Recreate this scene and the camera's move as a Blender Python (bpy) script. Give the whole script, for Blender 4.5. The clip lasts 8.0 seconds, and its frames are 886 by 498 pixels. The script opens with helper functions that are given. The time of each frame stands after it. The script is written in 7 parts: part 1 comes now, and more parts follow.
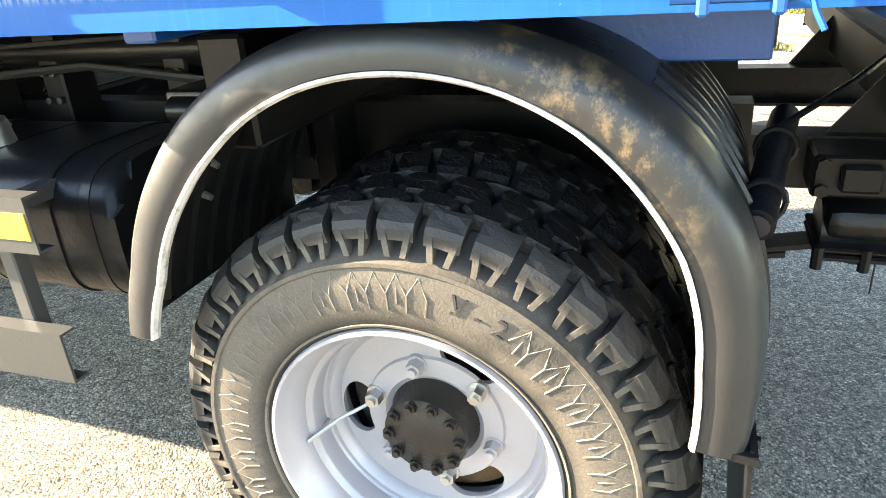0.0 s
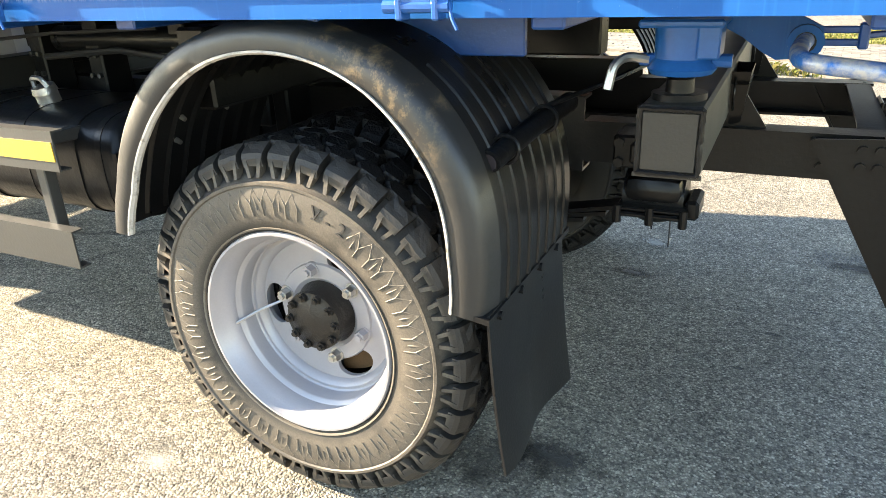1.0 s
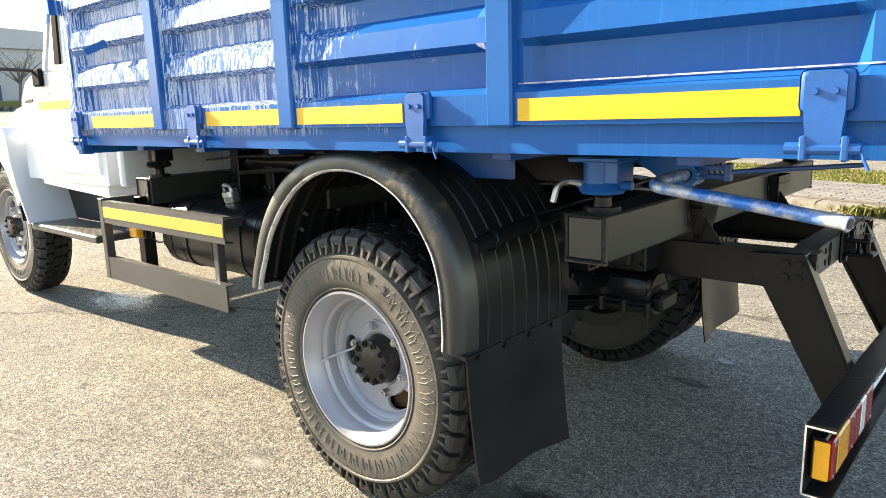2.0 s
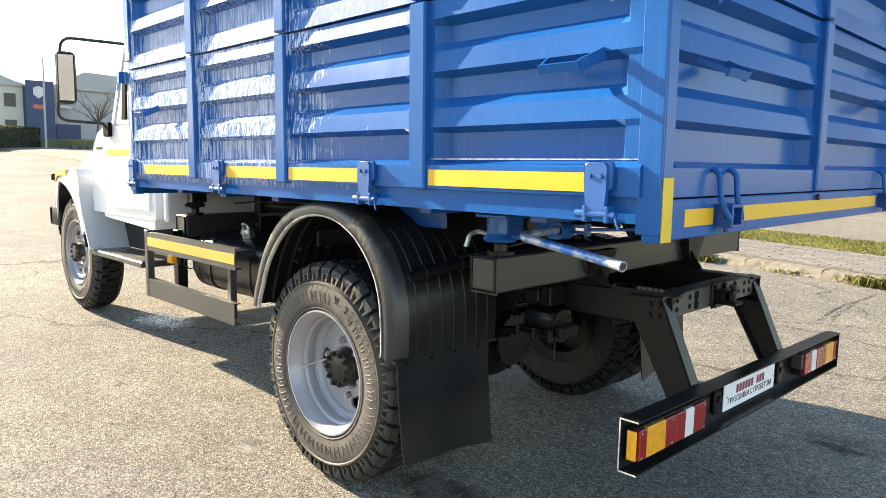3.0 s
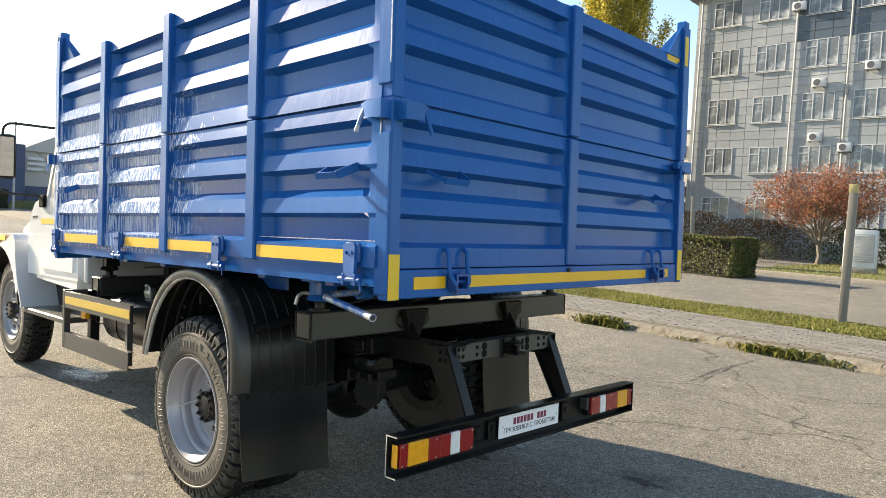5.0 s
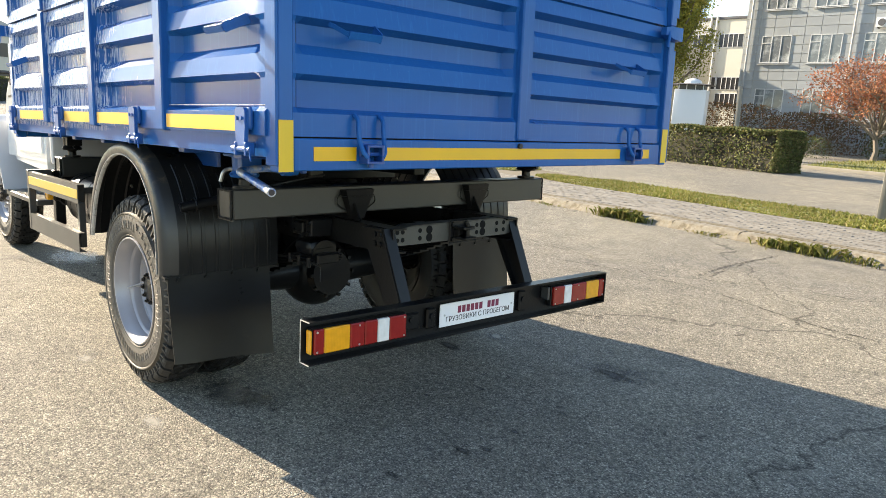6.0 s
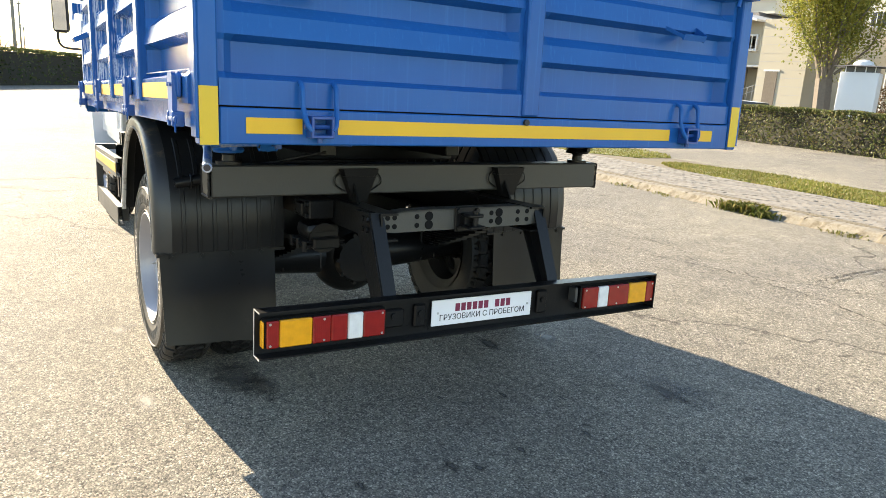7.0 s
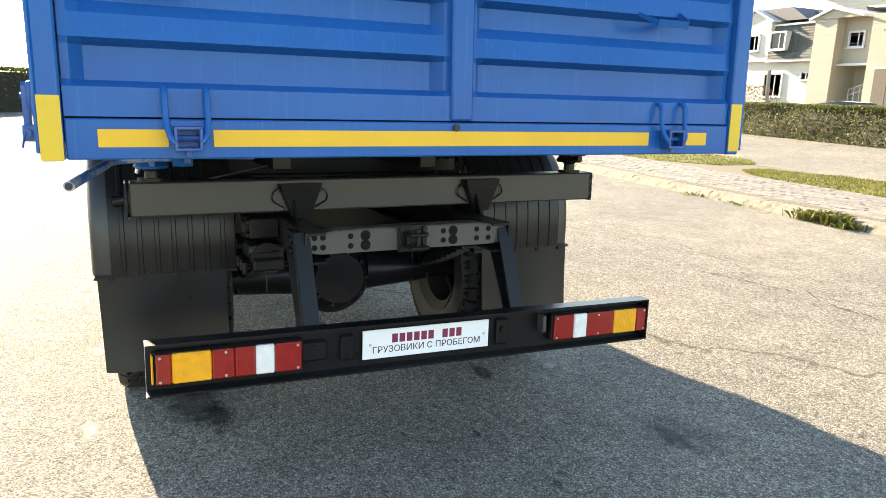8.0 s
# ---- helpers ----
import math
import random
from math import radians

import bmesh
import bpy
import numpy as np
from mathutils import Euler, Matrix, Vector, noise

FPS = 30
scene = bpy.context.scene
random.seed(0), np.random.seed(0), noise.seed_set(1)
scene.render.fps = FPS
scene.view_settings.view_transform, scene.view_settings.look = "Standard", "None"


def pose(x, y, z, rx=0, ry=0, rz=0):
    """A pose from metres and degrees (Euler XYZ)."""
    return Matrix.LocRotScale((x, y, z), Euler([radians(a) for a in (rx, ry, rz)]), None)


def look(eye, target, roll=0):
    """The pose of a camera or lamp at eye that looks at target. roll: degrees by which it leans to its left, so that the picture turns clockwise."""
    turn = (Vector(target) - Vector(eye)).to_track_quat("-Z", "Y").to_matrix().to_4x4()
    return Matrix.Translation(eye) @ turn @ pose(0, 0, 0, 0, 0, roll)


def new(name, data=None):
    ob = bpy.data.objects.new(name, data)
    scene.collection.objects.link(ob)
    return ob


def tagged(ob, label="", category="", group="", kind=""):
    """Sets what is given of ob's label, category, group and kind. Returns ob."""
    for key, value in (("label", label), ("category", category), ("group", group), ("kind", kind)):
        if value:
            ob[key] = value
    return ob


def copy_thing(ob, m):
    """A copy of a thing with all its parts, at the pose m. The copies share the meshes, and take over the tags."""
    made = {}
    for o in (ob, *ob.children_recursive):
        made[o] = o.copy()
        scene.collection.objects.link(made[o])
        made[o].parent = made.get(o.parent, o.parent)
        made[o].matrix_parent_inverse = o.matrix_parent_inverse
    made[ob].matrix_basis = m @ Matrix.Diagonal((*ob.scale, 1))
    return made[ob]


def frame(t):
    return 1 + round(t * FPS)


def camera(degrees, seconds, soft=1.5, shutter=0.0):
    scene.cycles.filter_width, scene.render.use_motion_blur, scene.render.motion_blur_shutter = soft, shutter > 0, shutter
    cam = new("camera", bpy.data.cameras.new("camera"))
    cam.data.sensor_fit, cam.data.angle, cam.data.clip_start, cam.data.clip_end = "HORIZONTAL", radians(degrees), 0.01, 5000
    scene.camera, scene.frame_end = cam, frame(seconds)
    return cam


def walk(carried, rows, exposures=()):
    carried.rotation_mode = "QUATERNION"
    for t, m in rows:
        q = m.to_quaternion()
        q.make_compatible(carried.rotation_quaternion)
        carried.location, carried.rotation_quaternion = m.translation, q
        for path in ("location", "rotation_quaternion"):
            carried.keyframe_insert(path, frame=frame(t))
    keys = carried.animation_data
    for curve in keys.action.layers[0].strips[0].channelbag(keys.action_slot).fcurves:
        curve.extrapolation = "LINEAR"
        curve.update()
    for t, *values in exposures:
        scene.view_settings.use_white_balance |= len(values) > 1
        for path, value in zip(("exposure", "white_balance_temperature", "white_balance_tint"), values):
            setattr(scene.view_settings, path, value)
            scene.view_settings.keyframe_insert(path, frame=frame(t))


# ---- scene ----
cam = camera(65.1, 8.0, 0.4)
PATH = [
    (0, (-1.205, -0.770, 1.331), (-1.833, 0.935, 0.495), -2.34),
    (0.5, (-0.953, -0.897, 1.339), (-1.656, 0.767, 0.480), -1.37),
    (1, (-0.622, -1.085, 1.355), (-1.424, 0.566, 0.560), -0.65),
    (1.2, (-0.486, -1.141, 1.374), (-1.373, 0.497, 0.645), -1.02),
    (2.3, (0.303, -1.476, 1.420), (-1.051, -0.060, 1.020), 1.27),
    (2.5, (0.440, -1.525, 1.447), (-0.893, -0.094, 1.027), 3.29),
    (3, (0.791, -1.582, 1.458), (-0.614, -0.188, 1.171), 2.12),
    (3.5, (1.118, -1.628, 1.503), (-0.239, -0.160, 1.432), 4.27),
    (4, (1.362, -1.764, 1.614), (0.025, -0.290, 1.806), 2.00),
    (4.5, (1.550, -1.827, 1.635), (0.183, -0.380, 1.825), 3.27),
    (5, (1.751, -1.633, 1.544), (0.381, -0.179, 1.455), 3.16),
    (5.2, (1.846, -1.550, 1.526), (0.463, -0.119, 1.320), 2.45),
    (6.3, (1.899, -0.906, 1.446), (0.460, 0.419, 1.028), 4.58),
    (6.5, (1.916, -0.763, 1.438), (0.419, 0.504, 1.045), 4.91),
    (7, (1.970, -0.442, 1.446), (0.321, 0.593, 0.988), 3.59),
    (7.5, (1.928, -0.109, 1.428), (0.265, 0.911, 0.990), 5.37),
    (8, (1.951, 0.204, 1.439), (0.174, 1.011, 1.001), 1.74),
]
EXPOSURES = [(0.0, 3.5, 7300, 10), (0.5, 3.2, 7300, 10), (1.2, 2.85, 7300, 10), (2.5, 2.12, 7000, 10), (3.2, 2.1, 7000, 10), (3.5, 2.0, 7000, 10), (4.0, 1.4, 6800, 10), (4.6, 0.92, 6800, 10), (5.0, 1.58, 7000, 10), (5.2, 1.68, 7000, 10), (6.5, 2.12, 7100, 10), (7.5, 2.28, 7200, 10), (8.0, 2.5, 7300, 10)]
walk(cam, [(t, look(eye, target, roll)) for t, eye, target, roll in PATH], EXPOSURES)

# ---- daylight ----
SUN_TO = Vector((2.5, 0.455, -1.0)).normalized()          # the way the sunlight travels
SUN_EL = math.asin(-SUN_TO.z)
SUN_AZ = math.atan2(-SUN_TO.x, -SUN_TO.y)                # clockwise from +y
world = bpy.data.worlds.new("sky")
scene.world = world
world.use_nodes = True
wn, wl = world.node_tree.nodes, world.node_tree.links
sky = wn.new("ShaderNodeTexSky")
sky.sky_type = "NISHITA"
sky.sun_disc = False
sky.sun_elevation = SUN_EL
sky.sun_rotation = SUN_AZ % (2 * math.pi)
sky.air_density, sky.dust_density, sky.ozone_density = 1.0, 0.2, 1.0
wl.new(sky.outputs[0], wn["Background"].inputs["Color"])
wn["Background"].inputs["Strength"].default_value = 0.112
sun_data = bpy.data.lights.new("sun", "SUN")
sun_data.energy, sun_data.angle, sun_data.color = 5.0, radians(0.53), (1.0, 0.875, 0.69)
sun = new("sun", sun_data)
sun.matrix_world = look(-20 * SUN_TO, (0, 0, 0))

# ---- materials ----
def shader(name):
    m = bpy.data.materials.new(name)
    m.use_nodes = True
    return m, m.node_tree.nodes, m.node_tree.links, m.node_tree.nodes["Principled BSDF"]


def ramp(nt, fac, stops):
    r = nt.new("ShaderNodeValToRGB")
    while len(r.color_ramp.elements) < len(stops):
        r.color_ramp.elements.new(0.5)
    for e, (p, c) in zip(r.color_ramp.elements, stops):
        e.position = p
        e.color = (*c, 1) if len(c) == 3 else c
    if fac is not None:
        fac.id_data.links.new(fac, r.inputs[0])
    return r


def grey(v):
    return (v, v, v)


def coords(nt, lk, scale=(1, 1, 1), kind="Object"):
    tc, mp = nt.new("ShaderNodeTexCoord"), nt.new("ShaderNodeMapping")
    mp.inputs["Scale"].default_value = scale
    lk.new(tc.outputs[kind], mp.inputs["Vector"])
    return mp.outputs[0]


def noise_tex(nt, lk, vec, scale, detail=4, rough=0.55):
    n = nt.new("ShaderNodeTexNoise")
    n.inputs["Scale"].default_value, n.inputs["Detail"].default_value, n.inputs["Roughness"].default_value = scale, detail, rough
    lk.new(vec, n.inputs["Vector"])
    return n.outputs["Fac"]


def mixc(nt, lk, fac, a, b, mode="MIX"):
    m = nt.new("ShaderNodeMix")
    m.data_type, m.blend_type = "RGBA", mode
    for sock, v in (("Factor", fac), ("A", a), ("B", b)):
        s = [i for i in m.inputs if i.name == sock and i.type == ("VALUE" if sock == "Factor" else "RGBA")][0]
        if isinstance(v, (tuple, float, int)):
            s.default_value = (*v, 1) if isinstance(v, tuple) else v
        else:
            lk.new(v, s)
    return [o for o in m.outputs if o.type == "RGBA"][0]


def bump(nt, lk, bs, height, strength, dist=0.01, prev=None):
    b = nt.new("ShaderNodeBump")
    b.inputs["Strength"].default_value, b.inputs["Distance"].default_value = strength, dist
    lk.new(height, b.inputs["Height"])
    if prev is not None:
        lk.new(prev, b.inputs["Normal"])
    lk.new(b.outputs[0], bs.inputs["Normal"])
    return b.outputs[0]


def plain(name, col, rough=0.5, metal=0.0, var=0.25, big=1.5, fine=60.0, relief=0.15, dirt=None, dirt_amount=0.45, coat=0.0, vary=0.0, island=False, stretch=(1, 1, 1), spec=0.5):
    """A surface with its colour varied at two scales, fine relief, and dirt in patches."""
    m, nt, lk, bs = shader(name)
    v = coords(nt, lk, stretch)
    nb, nf = noise_tex(nt, lk, v, big, 5), noise_tex(nt, lk, v, fine, 3)
    lo, hi = tuple(c * (1 - var) for c in col), tuple(min(1, c * (1 + var)) for c in col)
    c = mixc(nt, lk, nb, lo, hi)
    c = mixc(nt, lk, 0.5 * var, c, ramp(nt, nf, [(0.3, grey(0.25)), (0.7, grey(1.0))]).outputs[0], "MULTIPLY")
    if dirt:
        nd = noise_tex(nt, lk, v, big * 2.3, 8, 0.7)
        dr = ramp(nt, nd, [(1 - dirt_amount, grey(0)), (min(1, 1.18 - dirt_amount), grey(1))])
        c = mixc(nt, lk, dr.outputs[0], c, dirt)
    if vary:
        info = nt.new("ShaderNodeNewGeometry" if island else "ShaderNodeObjectInfo")
        rnd = info.outputs["Random Per Island" if island else "Random"]
        mr = nt.new("ShaderNodeMapRange")
        mr.inputs["To Min"].default_value, mr.inputs["To Max"].default_value = 1 - vary, 1 + vary
        lk.new(rnd, mr.inputs[0])
        hs = nt.new("ShaderNodeHueSaturation")
        lk.new(mr.outputs[0], hs.inputs["Value"])
        lk.new(c, hs.inputs["Color"])
        c = hs.outputs[0]
    lk.new(c, bs.inputs["Base Color"])
    rr = nt.new("ShaderNodeMapRange")
    rr.inputs["To Min"].default_value, rr.inputs["To Max"].default_value = max(0.02, rough - 0.1), min(1, rough + 0.12)
    lk.new(nb, rr.inputs[0])
    lk.new(rr.outputs[0], bs.inputs["Roughness"])
    bs.inputs["Metallic"].default_value = metal
    bs.inputs["Specular IOR Level"].default_value = spec
    bs.inputs["Coat Weight"].default_value = coat
    if relief:
        bump(nt, lk, bs, nf, relief, 0.004)
    return m


def blue_paint():
    """Glossy blue enamel, brushed on thickly, with runs, and water drips whitened for sun glare on the sheets towards
    the cab.
    """
    m, nt, lk, bs = shader("blue_enamel")
    v = coords(nt, lk)
    nb = noise_tex(nt, lk, v, 2.2, 5)
    run = noise_tex(nt, lk, coords(nt, lk, (90, 90, 1.6)), 1.0, 3)
    fine = noise_tex(nt, lk, coords(nt, lk, (1, 1, 0.35)), 160, 2)
    c = mixc(nt, lk, nb, (0.0075, 0.072, 0.265), (0.013, 0.113, 0.36))
    sm = ramp(nt, run, [(0.56, grey(0)), (0.76, grey(0.26))])
    c = mixc(nt, lk, sm.outputs[0], c, (0.03, 0.19, 0.53))
    dull = ramp(nt, noise_tex(nt, lk, coords(nt, lk, (16, 16, 4)), 1.0, 8, 0.72), [(0.54, grey(0)), (0.74, grey(0.16))])
    c = mixc(nt, lk, dull.outputs[0], c, (0.05, 0.12, 0.27))
    sp = ramp(nt, noise_tex(nt, lk, v, 210, 2), [(0.73, grey(0)), (0.78, grey(0.35))])
    c = mixc(nt, lk, sp.outputs[0], c, (0.2, 0.3, 0.5))
    # how much of the glare-whitened water drips there is, bay by bay
    sx = nt.new("ShaderNodeSeparateXYZ")
    lk.new(v, sx.inputs[0])
    wet = nt.new("ShaderNodeMapRange")
    wet.inputs["From Min"].default_value, wet.inputs["From Max"].default_value = -0.8, -2.5
    lk.new(sx.outputs["X"], wet.inputs[0])
    patch = noise_tex(nt, lk, coords(nt, lk, (5, 5, 11)), 1.0, 3)
    wob = nt.new("ShaderNodeMath")
    wob.operation = "MULTIPLY_ADD"
    lk.new(patch, wob.inputs[0])
    wob.inputs[1].default_value = 0.9
    lk.new(wet.outputs[0], wob.inputs[2])
    lev = ramp(nt, wob.outputs[0], [(0.7, grey(0)), (1.15, grey(1))])
    curtain = noise_tex(nt, lk, coords(nt, lk, (105, 105, 5.0)), 1.0, 3, 0.6)
    add = nt.new("ShaderNodeMath")
    add.operation = "MULTIPLY_ADD"
    lk.new(lev.outputs[0], add.inputs[0])
    add.inputs[1].default_value = 0.2
    lk.new(curtain, add.inputs[2])
    drip_glare = ramp(nt, add.outputs[0], [(0.685, grey(0)), (0.72, grey(1))])
    drop = ramp(nt, noise_tex(nt, lk, coords(nt, lk, (260, 260, 120)), 1.0, 2, 0.6), [(0.36, grey(0.35)), (0.5, grey(1))])
    high = nt.new("ShaderNodeMapRange")
    high.inputs["From Min"].default_value, high.inputs["From Max"].default_value = 1.27, 1.31
    lk.new(sx.outputs["Z"], high.inputs[0])
    top = nt.new("ShaderNodeMapRange")
    top.inputs["From Min"].default_value, top.inputs["From Max"].default_value = 2.2, 1.95
    lk.new(sx.outputs["Z"], top.inputs[0])
    sheet_only = nt.new("ShaderNodeMapRange")
    sheet_only.inputs["From Min"].default_value, sheet_only.inputs["From Max"].default_value = -0.022, -0.012
    lk.new(sx.outputs["Y"], sheet_only.inputs[0])
    ridge = nt.new("ShaderNodeMapRange")
    ridge.inputs["From Min"].default_value, ridge.inputs["From Max"].default_value = 0.022, 0.038
    ridge.inputs["To Min"].default_value, ridge.inputs["To Max"].default_value = 1.0, 0.85
    lk.new(sx.outputs["Y"], ridge.inputs[0])
    up = drip_glare.outputs[0]
    for k in (lev, high, top, sheet_only, ridge):
        mu = nt.new("ShaderNodeMath")
        mu.operation = "MULTIPLY"
        lk.new(up, mu.inputs[0])
        lk.new(k.outputs[0], mu.inputs[1])
        up = mu.outputs[0]
    lm = nt.new("ShaderNodeMath")
    lm.operation = "MULTIPLY"
    lk.new(up, lm.inputs[0])
    lk.new(drop.outputs[0], lm.inputs[1])
    lf = lm.outputs[0]
    # pale colour stands for the sun's glare on the drying drips
    c = mixc(nt, lk, lf, c, (0.5, 0.56, 0.68))
    lk.new(c, bs.inputs["Base Color"])
    rr = nt.new("ShaderNodeMapRange")
    rr.inputs["To Min"].default_value, rr.inputs["To Max"].default_value = 0.2, 0.3
    lk.new(nb, rr.inputs[0])
    rl = nt.new("ShaderNodeMix")
    lk.new(lf, rl.inputs[0])
    lk.new(rr.outputs[0], rl.inputs[2])
    rl.inputs[3].default_value = 0.42
    lk.new(rl.outputs[0], bs.inputs["Roughness"])
    bs.inputs["Specular IOR Level"].default_value = 0.16
    p = bump(nt, lk, bs, run, 0.07, 0.004)
    p = bump(nt, lk, bs, nb, 0.16, 0.02, p)
    p = bump(nt, lk, bs, fine, 0.08, 0.002, p)
    p = bump(nt, lk, bs, lf, 0.3, 0.003, p)
    return m


def asphalt():
    m, nt, lk, bs = shader("worn_asphalt")
    v = coords(nt, lk)
    vo = nt.new("ShaderNodeTexVoronoi")
    vo.inputs["Scale"].default_value = 145
    lk.new(v, vo.inputs["Vector"])
    big, mid = noise_tex(nt, lk, v, 0.35, 6), noise_tex(nt, lk, v, 3.5, 6, 0.65)
    grit = noise_tex(nt, lk, v, 60, 4, 0.7)
    st = nt.new("ShaderNodeSeparateColor")
    lk.new(vo.outputs["Color"], st.inputs[0])
    stone = ramp(nt, st.outputs[0], [(0.0, (0.1, 0.094, 0.083)), (0.2, (0.18, 0.168, 0.145)), (0.6, (0.27, 0.249, 0.21)), (0.85, (0.37, 0.339, 0.28)), (1.0, (0.55, 0.505, 0.42))])
    pits = ramp(nt, vo.outputs["Distance"], [(0.25, grey(1)), (0.8, grey(0.55))])
    c = mixc(nt, lk, 0.85, stone.outputs[0], pits.outputs[0], "MULTIPLY")
    tone = ramp(nt, mid, [(0.3, grey(0.78)), (0.7, grey(1.12))])
    c = mixc(nt, lk, 1.0, c, tone.outputs[0], "MULTIPLY")
    chips = ramp(nt, noise_tex(nt, lk, v, 26, 5, 0.7), [(0.36, grey(0.74)), (0.5, grey(1.0)), (0.66, grey(1.3))])
    c = mixc(nt, lk, 1.0, c, chips.outputs[0], "MULTIPLY")
    tone2 = ramp(nt, big, [(0.35, (0.8, 0.8, 0.83)), (0.65, (1.12, 1.1, 1.04))])
    c = mixc(nt, lk, 1.0, c, tone2.outputs[0], "MULTIPLY")
    # old crack lines
    wob = nt.new("ShaderNodeVectorMath")
    wob.operation = "MULTIPLY_ADD"
    nz = nt.new("ShaderNodeTexNoise")
    nz.inputs["Scale"].default_value, nz.inputs["Detail"].default_value = 1.7, 6
    lk.new(v, nz.inputs["Vector"])
    lk.new(nz.outputs["Color"], wob.inputs[0])
    wob.inputs[1].default_value = (0.9, 0.9, 0)
    lk.new(v, wob.inputs[2])
    cr = nt.new("ShaderNodeTexVoronoi")
    cr.feature = "DISTANCE_TO_EDGE"
    cr.inputs["Scale"].default_value = 0.16
    lk.new(wob.outputs[0], cr.inputs["Vector"])
    cl = ramp(nt, cr.outputs["Distance"], [(0.0, grey(0.42)), (0.004, grey(1))])
    c = mixc(nt, lk, 1.0, c, cl.outputs[0], "MULTIPLY")
    # small tar and oil drips
    dr = nt.new("ShaderNodeTexVoronoi")
    dr.inputs["Scale"].default_value = 2.6
    lk.new(wob.outputs[0], dr.inputs["Vector"])
    ds = ramp(nt, dr.outputs["Distance"], [(0.045, grey(0.5)), (0.09, grey(1))])
    c = mixc(nt, lk, 1.0, c, ds.outputs[0], "MULTIPLY")
    lk.new(c, bs.inputs["Base Color"])
    bs.inputs["Roughness"].default_value = 0.85
    bs.inputs["Specular IOR Level"].default_value = 0.2
    hh = nt.new("ShaderNodeMath")
    hh.operation = "MULTIPLY_ADD"
    lk.new(vo.outputs["Distance"], hh.inputs[0])
    hh.inputs[1].default_value = -0.8
    lk.new(grit, hh.inputs[2])
    p = bump(nt, lk, bs, hh.outputs[0], 0.85, 0.008)
    bump(nt, lk, bs, cr.outputs["Distance"], 0.2, 0.02, p)
    return m


def stain(name, col, rough, most=1.0, fine=95.0, relief=0.7, metal=0.0):
    """A soft-edged mark lying on the ground, fading out in its own ragged outline."""
    m, nt, lk, bs = shader(name)
    v = coords(nt, lk)
    g = coords(nt, lk, (2, 2, 0), "Generated")
    d = nt.new("ShaderNodeVectorMath")
    d.operation = "DISTANCE"
    lk.new(g, d.inputs[0])
    d.inputs[1].default_value = (1, 1, 0)
    n = noise_tex(nt, lk, v, 14, 6, 0.7)
    grit = noise_tex(nt, lk, v, fine, 3, 0.6)
    s = nt.new("ShaderNodeMath")
    s.operation = "MULTIPLY_ADD"
    lk.new(n, s.inputs[0])
    s.inputs[1].default_value = 0.9
    lk.new(d.outputs["Value"], s.inputs[2])
    fade = ramp(nt, s.outputs[0], [(0.55, grey(most)), (1.0, grey(0))])
    c = mixc(nt, lk, grit, tuple(k * 0.55 for k in col), tuple(min(1, k * 1.45) for k in col))
    lk.new(c, bs.inputs["Base Color"])
    bs.inputs["Roughness"].default_value = rough
    bump(nt, lk, bs, grit, relief, 0.006)
    tr = nt.new("ShaderNodeBsdfTransparent")
    mx = nt.new("ShaderNodeMixShader")
    lk.new(fade.outputs[0], mx.inputs[0])
    lk.new(tr.outputs[0], mx.inputs[1])
    lk.new(bs.outputs[0], mx.inputs[2])
    lk.new(mx.outputs[0], nt["Material Output"].inputs["Surface"])
    return m


def sidewall(name, outer):
    """Black rubber with dust on the broad of the sidewall, bare black at the bead and the shoulder."""
    m, nt, lk, bs = shader(name)
    v = coords(nt, lk)
    flat = coords(nt, lk, (1, 0, 1))
    ln = nt.new("ShaderNodeVectorMath")
    ln.operation = "LENGTH"
    lk.new(flat, ln.inputs[0])
    band = ramp(nt, ln.outputs["Value"], [(0.283, grey(0.05)), (0.31, grey(1)), (outer, grey(1)), (outer + 0.012, grey(0.06))])
    n = ramp(nt, noise_tex(nt, lk, v, 6, 6, 0.65), [(0.34, grey(0.25)), (0.5, grey(1))])
    f = noise_tex(nt, lk, v, 240, 3)
    fac = mixc(nt, lk, 1.0, band.outputs[0], n.outputs[0], "MULTIPLY")
    dust = mixc(nt, lk, f, (0.04, 0.034, 0.0275), (0.13, 0.111, 0.089))
    c = mixc(nt, lk, fac, (0.012, 0.0118, 0.0115), dust)
    lk.new(c, bs.inputs["Base Color"])
    bs.inputs["Roughness"].default_value = 0.62
    bump(nt, lk, bs, f, 0.3, 0.003)
    return m


def flange_plastic():
    """Black plastic with an ochre mud stain dried on over the wheel's trailing shoulder."""
    m, nt, lk, bs = shader("black_mudguard_rim")
    v = coords(nt, lk)
    sx = nt.new("ShaderNodeSeparateXYZ")
    lk.new(v, sx.inputs[0])
    band = ramp(nt, sx.outputs["X"], [(0.1, grey(0)), (0.16, grey(1)), (0.34, grey(1)), (0.43, grey(0))])
    n = ramp(nt, noise_tex(nt, lk, coords(nt, lk, (1.0, 0.5, 0.8)), 24, 8, 0.78), [(0.5, grey(0)), (0.64, grey(0.55))])
    st = mixc(nt, lk, 1.0, band.outputs[0], n.outputs[0], "MULTIPLY")
    f = noise_tex(nt, lk, v, 150, 3)
    b = mixc(nt, lk, noise_tex(nt, lk, v, 5, 6, 0.65), (0.010, 0.010, 0.0105), (0.034, 0.0335, 0.0325))
    c = mixc(nt, lk, st, b, (0.25, 0.175, 0.09))
    lk.new(c, bs.inputs["Base Color"])
    rr = ramp(nt, n.outputs[0], [(0, grey(0.38)), (1, grey(0.6))])
    lk.new(rr.outputs[0], bs.inputs["Roughness"])
    bump(nt, lk, bs, f, 0.12, 0.003)
    return m


